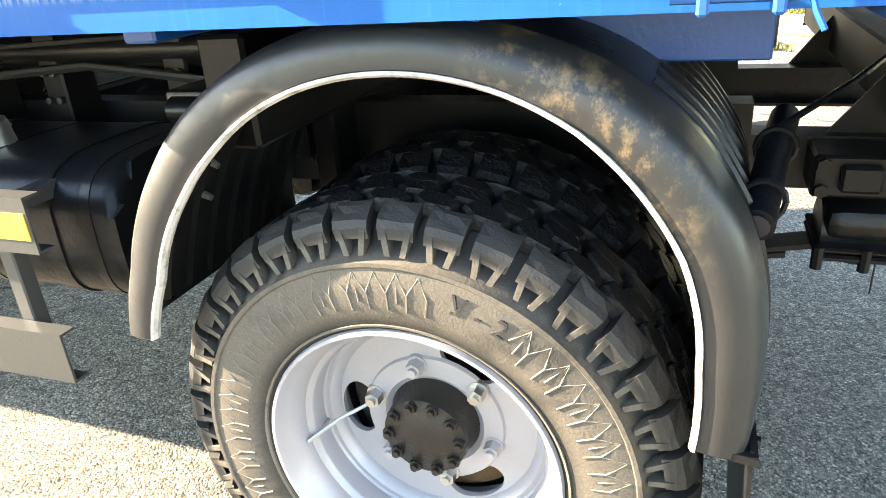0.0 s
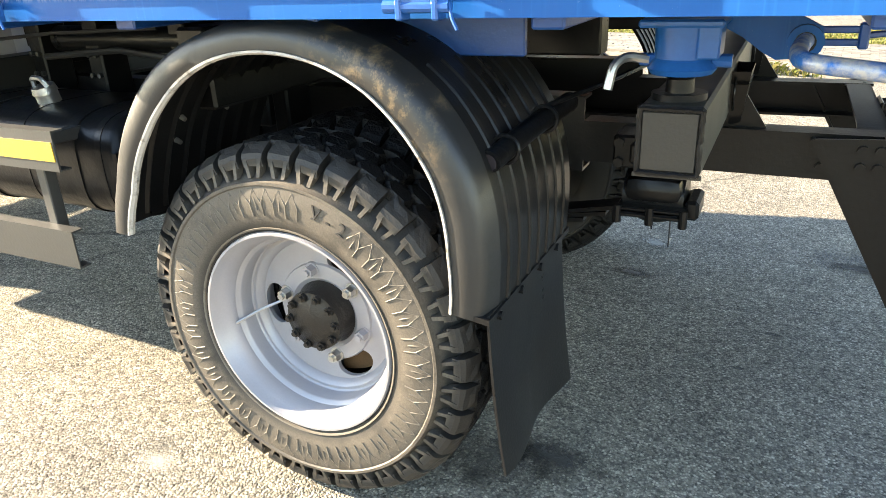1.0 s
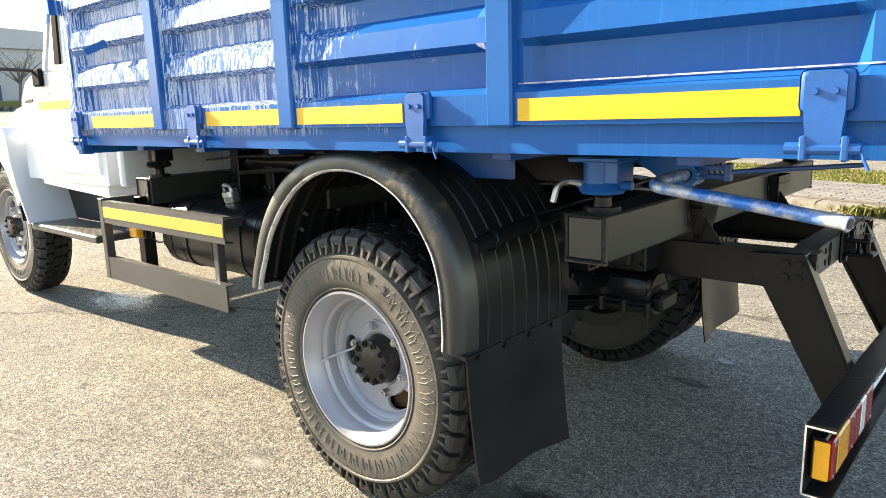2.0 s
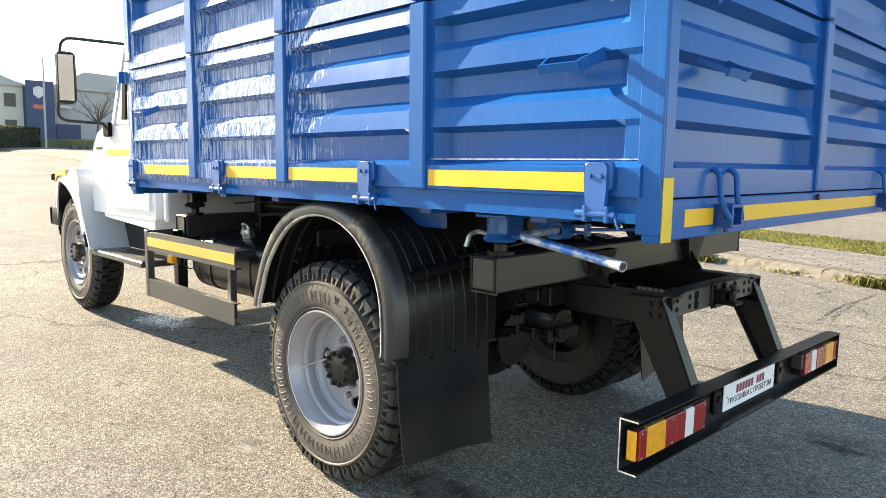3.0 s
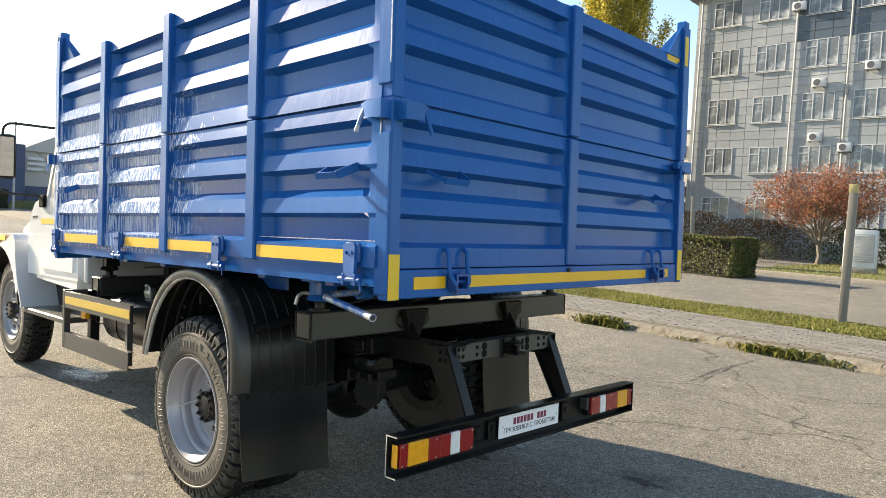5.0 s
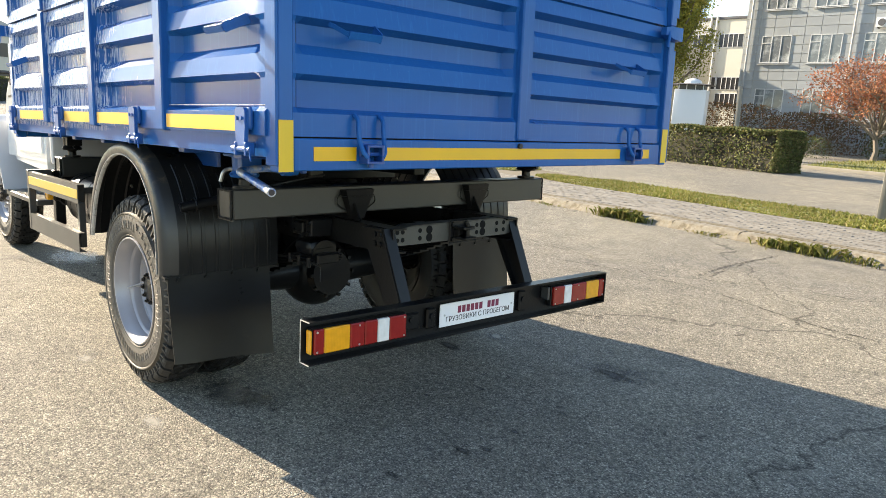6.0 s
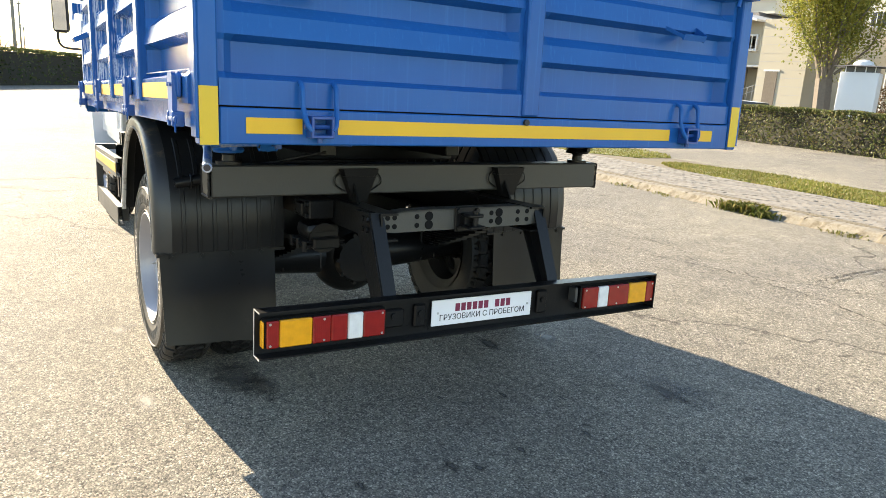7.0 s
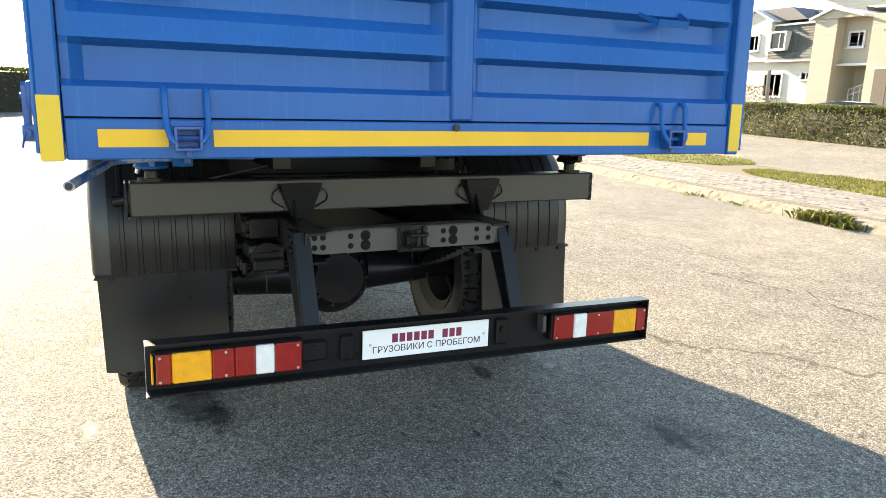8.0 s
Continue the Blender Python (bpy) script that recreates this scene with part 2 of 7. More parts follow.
def foliage(name, cols, rough=0.55, shine=0.25, low=None, thin=0.35):
    m, nt, lk, bs = shader(name)
    g = nt.new("ShaderNodeNewGeometry")
    n = len(cols)
    r = ramp(nt, None, [(i / max(1, n - 1), c) for i, c in enumerate(cols)])
    lk.new(g.outputs["Random Per Island"], r.inputs[0])
    v = coords(nt, lk)
    big = noise_tex(nt, lk, v, 0.8, 3)
    tone = ramp(nt, big, [(0.3, grey(0.65)), (0.7, grey(1.2))])
    c = r.outputs[0]
    if low:
        # still green towards the foot of the crown
        sz, mr = nt.new("ShaderNodeSeparateXYZ"), nt.new("ShaderNodeMapRange")
        lk.new(v, sz.inputs[0])
        lk.new(sz.outputs["Z"], mr.inputs[0])
        mr.inputs["From Min"].default_value, mr.inputs["From Max"].default_value = low[2], low[1]
        mr.inputs["To Max"].default_value = 0.75
        c = mixc(nt, lk, mr.outputs[0], c, low[0])
    c = mixc(nt, lk, 1.0, c, tone.outputs[0], "MULTIPLY")
    lk.new(c, bs.inputs["Base Color"])
    bs.inputs["Roughness"].default_value = rough
    bs.inputs["Specular IOR Level"].default_value = shine
    tr = nt.new("ShaderNodeBsdfTranslucent")
    lk.new(c, tr.inputs[0])
    mx = nt.new("ShaderNodeMixShader")
    mx.inputs[0].default_value = thin
    lk.new(bs.outputs[0], mx.inputs[1])
    lk.new(tr.outputs[0], mx.inputs[2])
    lk.new(mx.outputs[0], nt["Material Output"].inputs["Surface"])
    return m


def lens(name, col):
    """Ribbed coloured plastic of a lamp lens."""
    m, nt, lk, bs = shader(name)
    v = coords(nt, lk, (1, 1, 1))
    w = nt.new("ShaderNodeTexWave")
    w.bands_direction = "Y"
    w.inputs["Scale"].default_value = 45
    lk.new(v, w.inputs["Vector"])
    n = noise_tex(nt, lk, v, 30, 4)
    c = mixc(nt, lk, n, tuple(k * 0.75 for k in col), tuple(min(1, k * 1.2) for k in col))
    lk.new(c, bs.inputs["Base Color"])
    bs.inputs["Roughness"].default_value = 0.18
    bs.inputs["Coat Weight"].default_value = 0.4
    bump(nt, lk, bs, w.outputs["Fac"], 0.12, 0.004)
    return m


BLUE = blue_paint()
BLUE_DULL = plain("blue_frame_paint", (0.007, 0.06, 0.26), 0.35, 0, 0.3, 3, 90, 0.2, (0.07, 0.08, 0.1), 0.28)
CHASSIS = plain("black_chassis_paint", (0.009, 0.009, 0.0095), 0.3, 0, 0.35, 4, 70, 0.22, (0.022, 0.02, 0.018), 0.36, spec=0.22)
GREYMETAL = plain("dark_grey_enamel", (0.045, 0.045, 0.043), 0.4, 0, 0.25, 3, 120, 0.1, (0.12, 0.11, 0.1), 0.3)
PLASTIC = plain("black_mudguard_plastic", (0.0115, 0.0115, 0.012), 0.3, 0, 0.3, 5, 140, 0.1, (0.026, 0.024, 0.022), 0.36, spec=0.25)
PLASTIC_DUSTY = flange_plastic()
EDGE_WHITE = plain("worn_and_sunlit_edge", (0.48, 0.46, 0.43), 0.5, 0, 0.25, 9, 160, 0.1, (0.1, 0.085, 0.065), 0.5)
RUBBER = plain("tyre_rubber", (0.022, 0.021, 0.021), 0.62, 0, 0.3, 9, 220, 0.35, (0.1, 0.085, 0.068), 0.4)
# black past 0.4 m radius: shade and mud in the hollows between lugs
SIDEWALL = sidewall("dusty_tyre_sidewall", 0.4)
LUGS = sidewall("dusty_shoulder_lugs", 0.425)
RIBDUST = plain("dust_pale_raised_rib", (0.13, 0.112, 0.09), 0.6, 0, 0.4, 9, 200, 0.2, (0.03, 0.027, 0.023), 0.4)
# blacker than the other rubber, for the shade under mudguard and body
TREAD = plain("shade_black_tread", (0.0085, 0.0085, 0.009), 0.5, 0, 0.4, 14, 150, 1.0, (0.09, 0.074, 0.058), 0.22, spec=0.3)
RIM = plain("silver_wheel_paint", (0.335, 0.328, 0.35), 0.34, 0.25, 0.12, 6, 200, 0.08, (0.3, 0.26, 0.22), 0.22)
HUB = plain("oily_hub_metal", (0.03, 0.028, 0.026), 0.35, 0.5, 0.4, 12, 120, 0.4, (0.09, 0.07, 0.055), 0.38)
STEEL = plain("bright_steel", (0.5, 0.49, 0.47), 0.35, 0.9, 0.2, 14, 180, 0.15, (0.2, 0.17, 0.13), 0.3)
RUST = plain("rusty_drum", (0.11, 0.06, 0.024), 0.8, 0.1, 0.35, 18, 160, 0.4)
YELLOW = plain("yellow_reflective_tape", (0.72, 0.4, 0.003), 0.42, 0, 0.12, 5, 420, 0.12)
YELLOW_DUSTY = plain("dusty_yellow_tape", (0.5, 0.33, 0.03), 0.5, 0, 0.15, 6, 420, 0.1, (0.36, 0.28, 0.12), 0.4)
YELLOW_CORNER = plain("pale_yellow_tape", (0.68, 0.44, 0.015), 0.45, 0, 0.12, 6, 420, 0.1)
WHITE_CAB = plain("white_cab_enamel", (0.74, 0.75, 0.75), 0.22, 0, 0.05, 2, 120, 0.03, (0.5, 0.48, 0.44), 0.16, 0.5)
GREY_SKIRT = plain("grey_and_shaded_panel", (0.5, 0.51, 0.54), 0.4, 0, 0.08, 3, 150, 0.08, (0.35, 0.34, 0.33), 0.25)
LAMP_RED = lens("red_lens", (0.26, 0.012, 0.009))
LAMP_AMBER = lens("amber_lens", (0.78, 0.34, 0.012))
LAMP_CLEAR = lens("clear_lens", (0.72, 0.7, 0.68))
PLATE = plain("white_plate", (0.78, 0.76, 0.77), 0.4, 0, 0.04, 6, 150, 0.04)
MAROON = plain("maroon_print", (0.19, 0.012, 0.05), 0.45, 0, 0.1, 20, 200, 0.0)
INK = plain("dark_print_and_bore", (0.03, 0.025, 0.03), 0.45, 0, 0.1, 20, 200, 0.0)
ROD = plain("scuffed_rod_paint", (0.5, 0.5, 0.5), 0.4, 0.3, 0.15, 7, 150, 0.1, (0.012, 0.13, 0.45), 0.6)
MIRROR, _nt, _lk, _bs = shader("mirror_glass")
_bs.inputs["Base Color"].default_value = (0.85, 0.87, 0.88, 1)
_bs.inputs["Metallic"].default_value, _bs.inputs["Roughness"].default_value = 1.0, 0.03
ASPHALT = asphalt()
CONCRETE = plain("weathered_concrete", (0.25, 0.228, 0.188), 0.9, 0, 0.3, 2.6, 45, 1.0, (0.15, 0.125, 0.09), 0.46)
KERB = plain("dirty_eroded_kerb", (0.225, 0.2, 0.155), 0.95, 0, 0.35, 5, 55, 1.0, (0.13, 0.105, 0.07), 0.55)
PAVER = plain("grey_paver", (0.19, 0.172, 0.146), 0.85, 0, 0.2, 3, 70, 0.5, (0.13, 0.112, 0.085), 0.46, 0, 0.18, True)
PAVER_ONE = plain("grey_paver_single", (0.19, 0.172, 0.146), 0.85, 0, 0.2, 3, 70, 0.5, (0.13, 0.112, 0.085), 0.46, 0, 0.18, False)
CRACK = plain("dirt_filled_crack", (0.06, 0.052, 0.04), 0.95, 0, 0.4, 20, 150, 0.8)
SOIL = plain("dry_soil", (0.14, 0.115, 0.075), 0.95, 0, 0.3, 2, 40, 0.7)
LAWN = plain("lawn_ground", (0.13, 0.135, 0.04), 0.95, 0, 0.35, 1.2, 30, 0.6, (0.2, 0.17, 0.07), 0.4)
GRASS = foliage("grass_blades", [(0.1, 0.12, 0.02), (0.17, 0.18, 0.035), (0.27, 0.23, 0.08), (0.13, 0.15, 0.028), (0.2, 0.15, 0.06)], 0.6)
HEDGE = foliage("hedge_leaves", [(0.04, 0.06, 0.017), (0.16, 0.175, 0.055), (0.07, 0.1, 0.026), (0.24, 0.215, 0.09), (0.05, 0.075, 0.02), (0.15, 0.115, 0.055), (0.028, 0.042, 0.013)])
HEDGECORE = plain("shade_dark_hedge_core", (0.022, 0.02, 0.011), 0.9, 0, 0.4, 6, 40, 0.8)
DARKHEDGE = foliage("dark_hedge_leaves", [(0.025, 0.045, 0.012), (0.06, 0.085, 0.022), (0.1, 0.095, 0.035), (0.04, 0.065, 0.016)])
POPLAR = foliage("autumn_poplar_leaves", [(0.62, 0.48, 0.065), (0.4, 0.37, 0.06), (0.72, 0.56, 0.11), (0.25, 0.27, 0.055), (0.5, 0.42, 0.08), (0.16, 0.19, 0.04)], low=((0.13, 0.165, 0.038), 5.0, 15.0), thin=0.42)
RUSSET = foliage("russet_leaves", [(0.34, 0.11, 0.06), (0.26, 0.1, 0.06), (0.42, 0.2, 0.1), (0.2, 0.09, 0.06), (0.38, 0.18, 0.12)])
RUSSET_DARK = foliage("dull_russet_shrub_leaves", [(0.16, 0.07, 0.04), (0.09, 0.06, 0.025), (0.24, 0.13, 0.07), (0.07, 0.065, 0.025), (0.13, 0.08, 0.045)])
BARK = plain("grey_bark", (0.15, 0.125, 0.1), 0.9, 0, 0.3, 6, 60, 0.8)
# paler patches on both tile materials stand for light reflected onto the facade
STONE = plain("grey_facade_tile", (0.325, 0.345, 0.365), 0.42, 0, 0.25, 0.35, 20, 0.15, (0.48, 0.48, 0.46), 0.47, 0, 0.07, True)
STONE_ONE = plain("grey_facade_tile_single", (0.325, 0.345, 0.365), 0.42, 0, 0.25, 0.35, 20, 0.15, (0.48, 0.48, 0.46), 0.47, 0, 0.07, False)
DARKTILE = plain("slate_blue_facade_tile", (0.075, 0.1, 0.135), 0.4, 0, 0.15, 0.4, 20, 0.15, None, 0, 0, 0.1, True)
JOINT = plain("facade_joint", (0.33, 0.325, 0.315), 0.9, 0, 0.15, 1, 30, 0.2)
HOUSE_SLATE = plain("grey_green_slate", (0.085, 0.09, 0.085), 0.75, 0, 0.3, 1.5, 20, 0.3, (0.12, 0.12, 0.11), 0.4, 0, 0.3, True)
SLATE = plain("scalloped_slate", (0.05, 0.048, 0.046), 0.75, 0, 0.3, 1.5, 20, 0.3, (0.11, 0.1, 0.085), 0.4, 0, 0.3, True)
WHITEWALL = plain("cream_render", (0.52, 0.5, 0.44), 0.85, 0, 0.06, 0.3, 20, 0.25, (0.55, 0.52, 0.46), 0.3)
TANWALL = plain("tan_block_wall", (0.37, 0.34, 0.275), 0.85, 0, 0.1, 0.4, 20, 0.3)
FRAME_WHITE = plain("white_window_frame", (0.55, 0.55, 0.56), 0.4, 0, 0.05, 3, 50, 0.03)
# the pale patches are sky reflections painted into the panes
PANE = plain("reflecting_window_pane", (0.17, 0.185, 0.2), 0.05, 0.0, 0.5, 0.35, 3, 0.0, (0.5, 0.52, 0.52), 0.5)
PANE_DARK = plain("dark_window_pane", (0.03, 0.03, 0.033), 0.3, 0.0, 0.4, 0.8, 3, 0.0)
WHITE_BOX = plain("white_cabinet_paint", (0.56, 0.57, 0.59), 0.4, 0, 0.06, 1, 40, 0.05)
DARKROOF = plain("dark_roof_sheet", (0.09, 0.09, 0.1), 0.6, 0, 0.2, 1, 20, 0.2)
NAVY = plain("navy_cladding", (0.03, 0.05, 0.12), 0.5, 0, 0.12, 0.3, 20, 0.05)
GREYSHED = plain("grey_cladding", (0.36, 0.36, 0.36), 0.5, 0, 0.1, 0.3, 20, 0.1)
POST = plain("pale_concrete_post", (0.2, 0.185, 0.155), 0.8, 0, 0.12, 4, 60, 0.3)
WIRE = plain("black_cable", (0.015, 0.015, 0.016), 0.5, 0, 0.1, 5, 50, 0.0)
WET = stain("wet_patch", (0.2, 0.2, 0.205), 0.13, 1.0, 95, 1.0)
OIL = stain("oil_stain", (0.055, 0.053, 0.05), 0.5, 0.9)
PALESPOT = stain("pale_salt_spot", (0.38, 0.36, 0.32), 0.85, 0.6)
# near black for the shade, and dirt, behind and between the dual wheels
DARKWHEEL = plain("shaded_dirty_wheel", (0.02, 0.019, 0.018), 0.7, 0, 0.4, 8, 120, 0.3, (0.06, 0.05, 0.04), 0.35)
# reflected sky put into the glass as a pale base colour
PANE_PALE = plain("sky_pale_side_glass", (0.5, 0.5, 0.5), 0.08, 0, 0.1, 2, 3, 0.0)
SEAL = plain("matt_black_seal_and_gap", (0.012, 0.012, 0.012), 0.9, 0, 0.2, 6, 90, 0.1, spec=0.05)
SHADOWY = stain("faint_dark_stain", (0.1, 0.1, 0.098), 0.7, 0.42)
BLUE_WORN = plain("worn_blue_hinge_paint", (0.008, 0.088, 0.32), 0.35, 0.0, 0.3, 9, 120, 0.1, (0.36, 0.46, 0.6), 0.27)
CHIP_GLINT = plain("chipped_and_glinting_edge", (0.42, 0.45, 0.5), 0.5, 0, 0.3, 14, 160, 0.2, (0.008, 0.09, 0.33), 0.52)
OLIVE = plain("olive_grey_beam_paint", (0.026, 0.0245, 0.021), 0.42, 0, 0.25, 3, 120, 0.15, (0.06, 0.055, 0.046), 0.3)
CROSS = plain("grey_cross_member_paint", (0.05, 0.048, 0.042), 0.45, 0, 0.25, 4, 120, 0.15, (0.16, 0.15, 0.12), 0.3)

# ---- building helpers ----
TILT = math.atan(0.035)                                   # the unladen truck stands nose down
TRUCK = Matrix.Translation((-1.6, 0, 0)) @ Matrix.Rotation(-TILT, 4, "Y") @ Matrix.Translation((1.6, 0, 0))
RNG = random.Random(7)


def climb(parent, m):
    """No deeper than thing, part and sub-part: what would hang lower goes beside its part."""
    while parent is not None and parent.parent is not None and parent.parent.parent is not None:
        m = parent.matrix_basis @ m
        parent = parent.parent
    return parent, m


def part(name, bm, material, parent=None, label="", loc=None, sharp=34):
    """Links a bmesh as one mesh object under a thing or a part."""
    me = bpy.data.meshes.new(name)
    bmesh.ops.remove_doubles(bm, verts=bm.verts, dist=1e-6)
    bmesh.ops.recalc_face_normals(bm, faces=bm.faces)
    lim = radians(sharp)
    for e in bm.edges:
        e.smooth = len(e.link_faces) == 2 and e.calc_face_angle(0) < lim
    for f in bm.faces:
        f.smooth = True
    bm.to_mesh(me)
    bm.free()
    me.materials.append(material)
    ob = new(name, me)
    m = Matrix() if loc is None else loc if isinstance(loc, Matrix) else Matrix.Translation(loc)
    ob.parent, ob.matrix_basis = climb(parent, m)
    if label:
        tagged(ob, label)
    return ob


def twin(ob, m, parent=None):
    """Another object on the same mesh."""
    o = ob.copy()
    scene.collection.objects.link(o)
    if parent is not None:
        o.parent = parent
    o.matrix_basis = m
    return o


def soup(name, verts, faces, material, parent=None, smooth=False):
    me = bpy.data.meshes.new(name)
    me.from_pydata(verts, [], faces)
    me.materials.append(material)
    if smooth:
        me.polygons.foreach_set("use_smooth", [True] * len(me.polygons))
    ob = new(name, me)
    ob.parent, ob.matrix_basis = climb(parent, Matrix())
    return ob


def thing(name, label, category, m=Matrix(), group="", kind=""):
    ob = new(name)
    ob.empty_display_size = 0.1
    ob.matrix_basis = m
    return tagged(ob, label, category, group, kind)


def B():
    return bmesh.new()


def box(bm, x0, x1, y0, y1, z0, z1, r=0.0, m=None):
    g = bmesh.ops.create_cube(bm, size=1)
    vs = g["verts"]
    for v in vs:
        v.co = Vector(((x0 + x1) / 2 + v.co.x * (x1 - x0), (y0 + y1) / 2 + v.co.y * (y1 - y0), (z0 + z1) / 2 + v.co.z * (z1 - z0)))
    if r > 0:
        es = list({e for v in vs for e in v.link_edges})
        res = bmesh.ops.bevel(bm, geom=es, offset=r, segments=2 if r > 0.008 else 1, profile=0.5, affect="EDGES")
        vs = [v for v in res["verts"] if v.is_valid] + [v for v in vs if v.is_valid]
        vs = list(set(vs))
    if m is not None:
        bmesh.ops.transform(bm, matrix=m, verts=vs)
    return vs


def cyl(bm, a, b, r0, r1=None, seg=16, caps=True):
    a, b = Vector(a), Vector(b)
    r1 = r0 if r1 is None else r1
    d = b - a
    m = Matrix.Translation((a + b) / 2) @ d.to_track_quat("Z", "Y").to_matrix().to_4x4()
    return bmesh.ops.create_cone(bm, cap_ends=caps, segments=seg, radius1=r0, radius2=r1, depth=d.length, matrix=m)["verts"]


def ball(bm, c, r, u=12, v=8, scale=(1, 1, 1)):
    m = Matrix.Translation(c) @ Matrix.Diagonal((*scale, 1))
    return bmesh.ops.create_uvsphere(bm, u_segments=u, v_segments=v, radius=r, matrix=m)["verts"]


def prism(bm, pts, axis, a0, a1):
    """A polygon in the plane across an axis, drawn out along it: (y, z) for x, (x, z) for y, (x, y) for z."""
    def place(p, a):
        return {"x": (a, p[0], p[1]), "y": (p[0], a, p[1]), "z": (p[0], p[1], a)}[axis]
    v0 = [bm.verts.new(place(p, a0)) for p in pts]
    v1 = [bm.verts.new(place(p, a1)) for p in pts]
    n = len(pts)
    for i in range(n):
        bm.faces.new((v0[i], v0[(i + 1) % n], v1[(i + 1) % n], v1[i]))
    bm.faces.new(v0)
    bm.faces.new(v1[::-1])
    return v0 + v1


def tube(bm, pts, r, seg=8, bend=0.0):
    """A round bar along a line of points, its corners rounded."""
    pts = [Vector(p) for p in pts]
    if bend > 0:
        out = [pts[0]]
        for a, b, c in zip(pts, pts[1:], pts[2:]):
            d = min(bend, (a - b).length * 0.45, (c - b).length * 0.45)
            p, q = b + (a - b).normalized() * d, b + (c - b).normalized() * d
            for k in range(5):
                t = k / 4
                out.append(p * (1 - t) ** 2 + b * 2 * t * (1 - t) + q * t * t)
        pts = out + [pts[-1]]
    rings = []
    n = None
    for i, p in enumerate(pts):
        t = (pts[min(i + 1, len(pts) - 1)] - pts[max(i - 1, 0)]).normalized()
        n = t.orthogonal().normalized() if n is None else (n - t * n.dot(t)).normalized()
        b = t.cross(n)
        rr = r[i] if isinstance(r, list) else r
        rings.append([bm.verts.new(p + rr * (math.cos(2 * math.pi * k / seg) * n + math.sin(2 * math.pi * k / seg) * b)) for k in range(seg)])
    for u, w in zip(rings, rings[1:]):
        for k in range(seg):
            bm.faces.new((u[k], u[(k + 1) % seg], w[(k + 1) % seg], w[k]))
    bm.faces.new(rings[0][::-1])
    bm.faces.new(rings[-1])


def lathe(bm, prof, seg=64, arc=None, close=False):
    """A profile of (radius, y) turned about the y axis; arc: (start, end) in degrees from +x towards +z."""
    a0, a1 = arc if arc else (0, 360)
    n = seg if arc is None else seg + 1
    rings = []
    for i in range(n):
        a = radians(a0 + (a1 - a0) * i / seg)
        rings.append([bm.verts.new((r * math.cos(a), y, r * math.sin(a))) for r, y in prof])
    m = len(prof)
    for i in range(seg):
        u, w = rings[i], rings[(i + 1) % n]
        for k in range(m if close else m - 1):
            bm.faces.new((u[k], u[(k + 1) % m], w[(k + 1) % m], w[k]))
    if arc and close:
        bm.faces.new(rings[0])
        bm.faces.new(rings[-1][::-1])


def words(name, text, size, m, material, parent, depth=0.0006):
    cu = bpy.data.curves.new(name, "FONT")
    cu.body, cu.size, cu.extrude, cu.align_x, cu.align_y = text, size, depth, "CENTER", "CENTER"
    cu.resolution_u = 3
    tmp = new(name, cu)
    me = bpy.data.meshes.new_from_object(tmp.evaluated_get(bpy.context.evaluated_depsgraph_get()))
    bpy.data.objects.remove(tmp)
    bpy.data.curves.remove(cu)
    me.materials.clear()
    me.materials.append(material)
    ob = new(name, me)
    ob.parent, ob.matrix_basis = climb(parent, m)
    return ob

# ---- ground ----
PAVE = Matrix.Translation((0, 7.78, 0)) @ Matrix.Rotation(radians(-4.2), 4, "Z")   # the kerb's line, x along it


def sheet_of(name, pts, z, mat, kind="structure", label="", category="", m=Matrix()):
    bm = B()
    bm.faces.new([bm.verts.new((x, y, z)) for x, y in pts])
    ob = part(name, bm, mat, None, loc=m)
    return tagged(ob, label, category, "", kind)


sheet_of("ground", [(-900, -900), (900, -900), (900, 900), (-900, 900)], 0.0, ASPHALT, "structure", "grey worn asphalt yard with coarse stones and stains", "ground")

# ---- the truck (its own frame: x towards the tail, y across from its near side, z up; see TRUCK) ----
truck = thing("truck", "blue high-sided grain truck with a white bonneted cab, parked on asphalt", "truck", TRUCK)
XF, WID, ZB, ZT, SEAM = -3.40, 2.345, 1.187, 2.488, 1.90
POSTS = [-2.53, -1.705, -0.868]
UPPER = [(2.488, 0), (2.424, 0), (2.415, 1), (2.366, 1), (2.336, 0), (2.272, 0), (2.25, 1), (2.186, 1), (2.157, 0), (2.098, 0), (2.077, 1), (1.993, 1), (1.972, 0), (1.904, 0)]
LOWER = [(1.897, 0), (1.838, 0), (1.818, 1), (1.766, 1), (1.737, 0), (1.672, 0), (1.655, 1), (1.592, 1), (1.558, 0), (1.497, 0), (1.48, 1), (1.393, 1), (1.375, -0.4), (1.30, -0.4)]
DEEP = 0.042


def leaned(prof):
    """The ridges' faces lean out a little towards their lower edges."""
    out = [list(p) for p in prof]
    for p, q in zip(out, out[1:]):
        if p[1] == 0 and q[1] == 0:
            p[1], q[1] = 0.13, -0.15
    return out


UPPER = [(1.9 + (z - 1.9) * 1.042, k) for z, k in UPPER]
UPPER, LOWER = leaned(UPPER), leaned(LOWER)


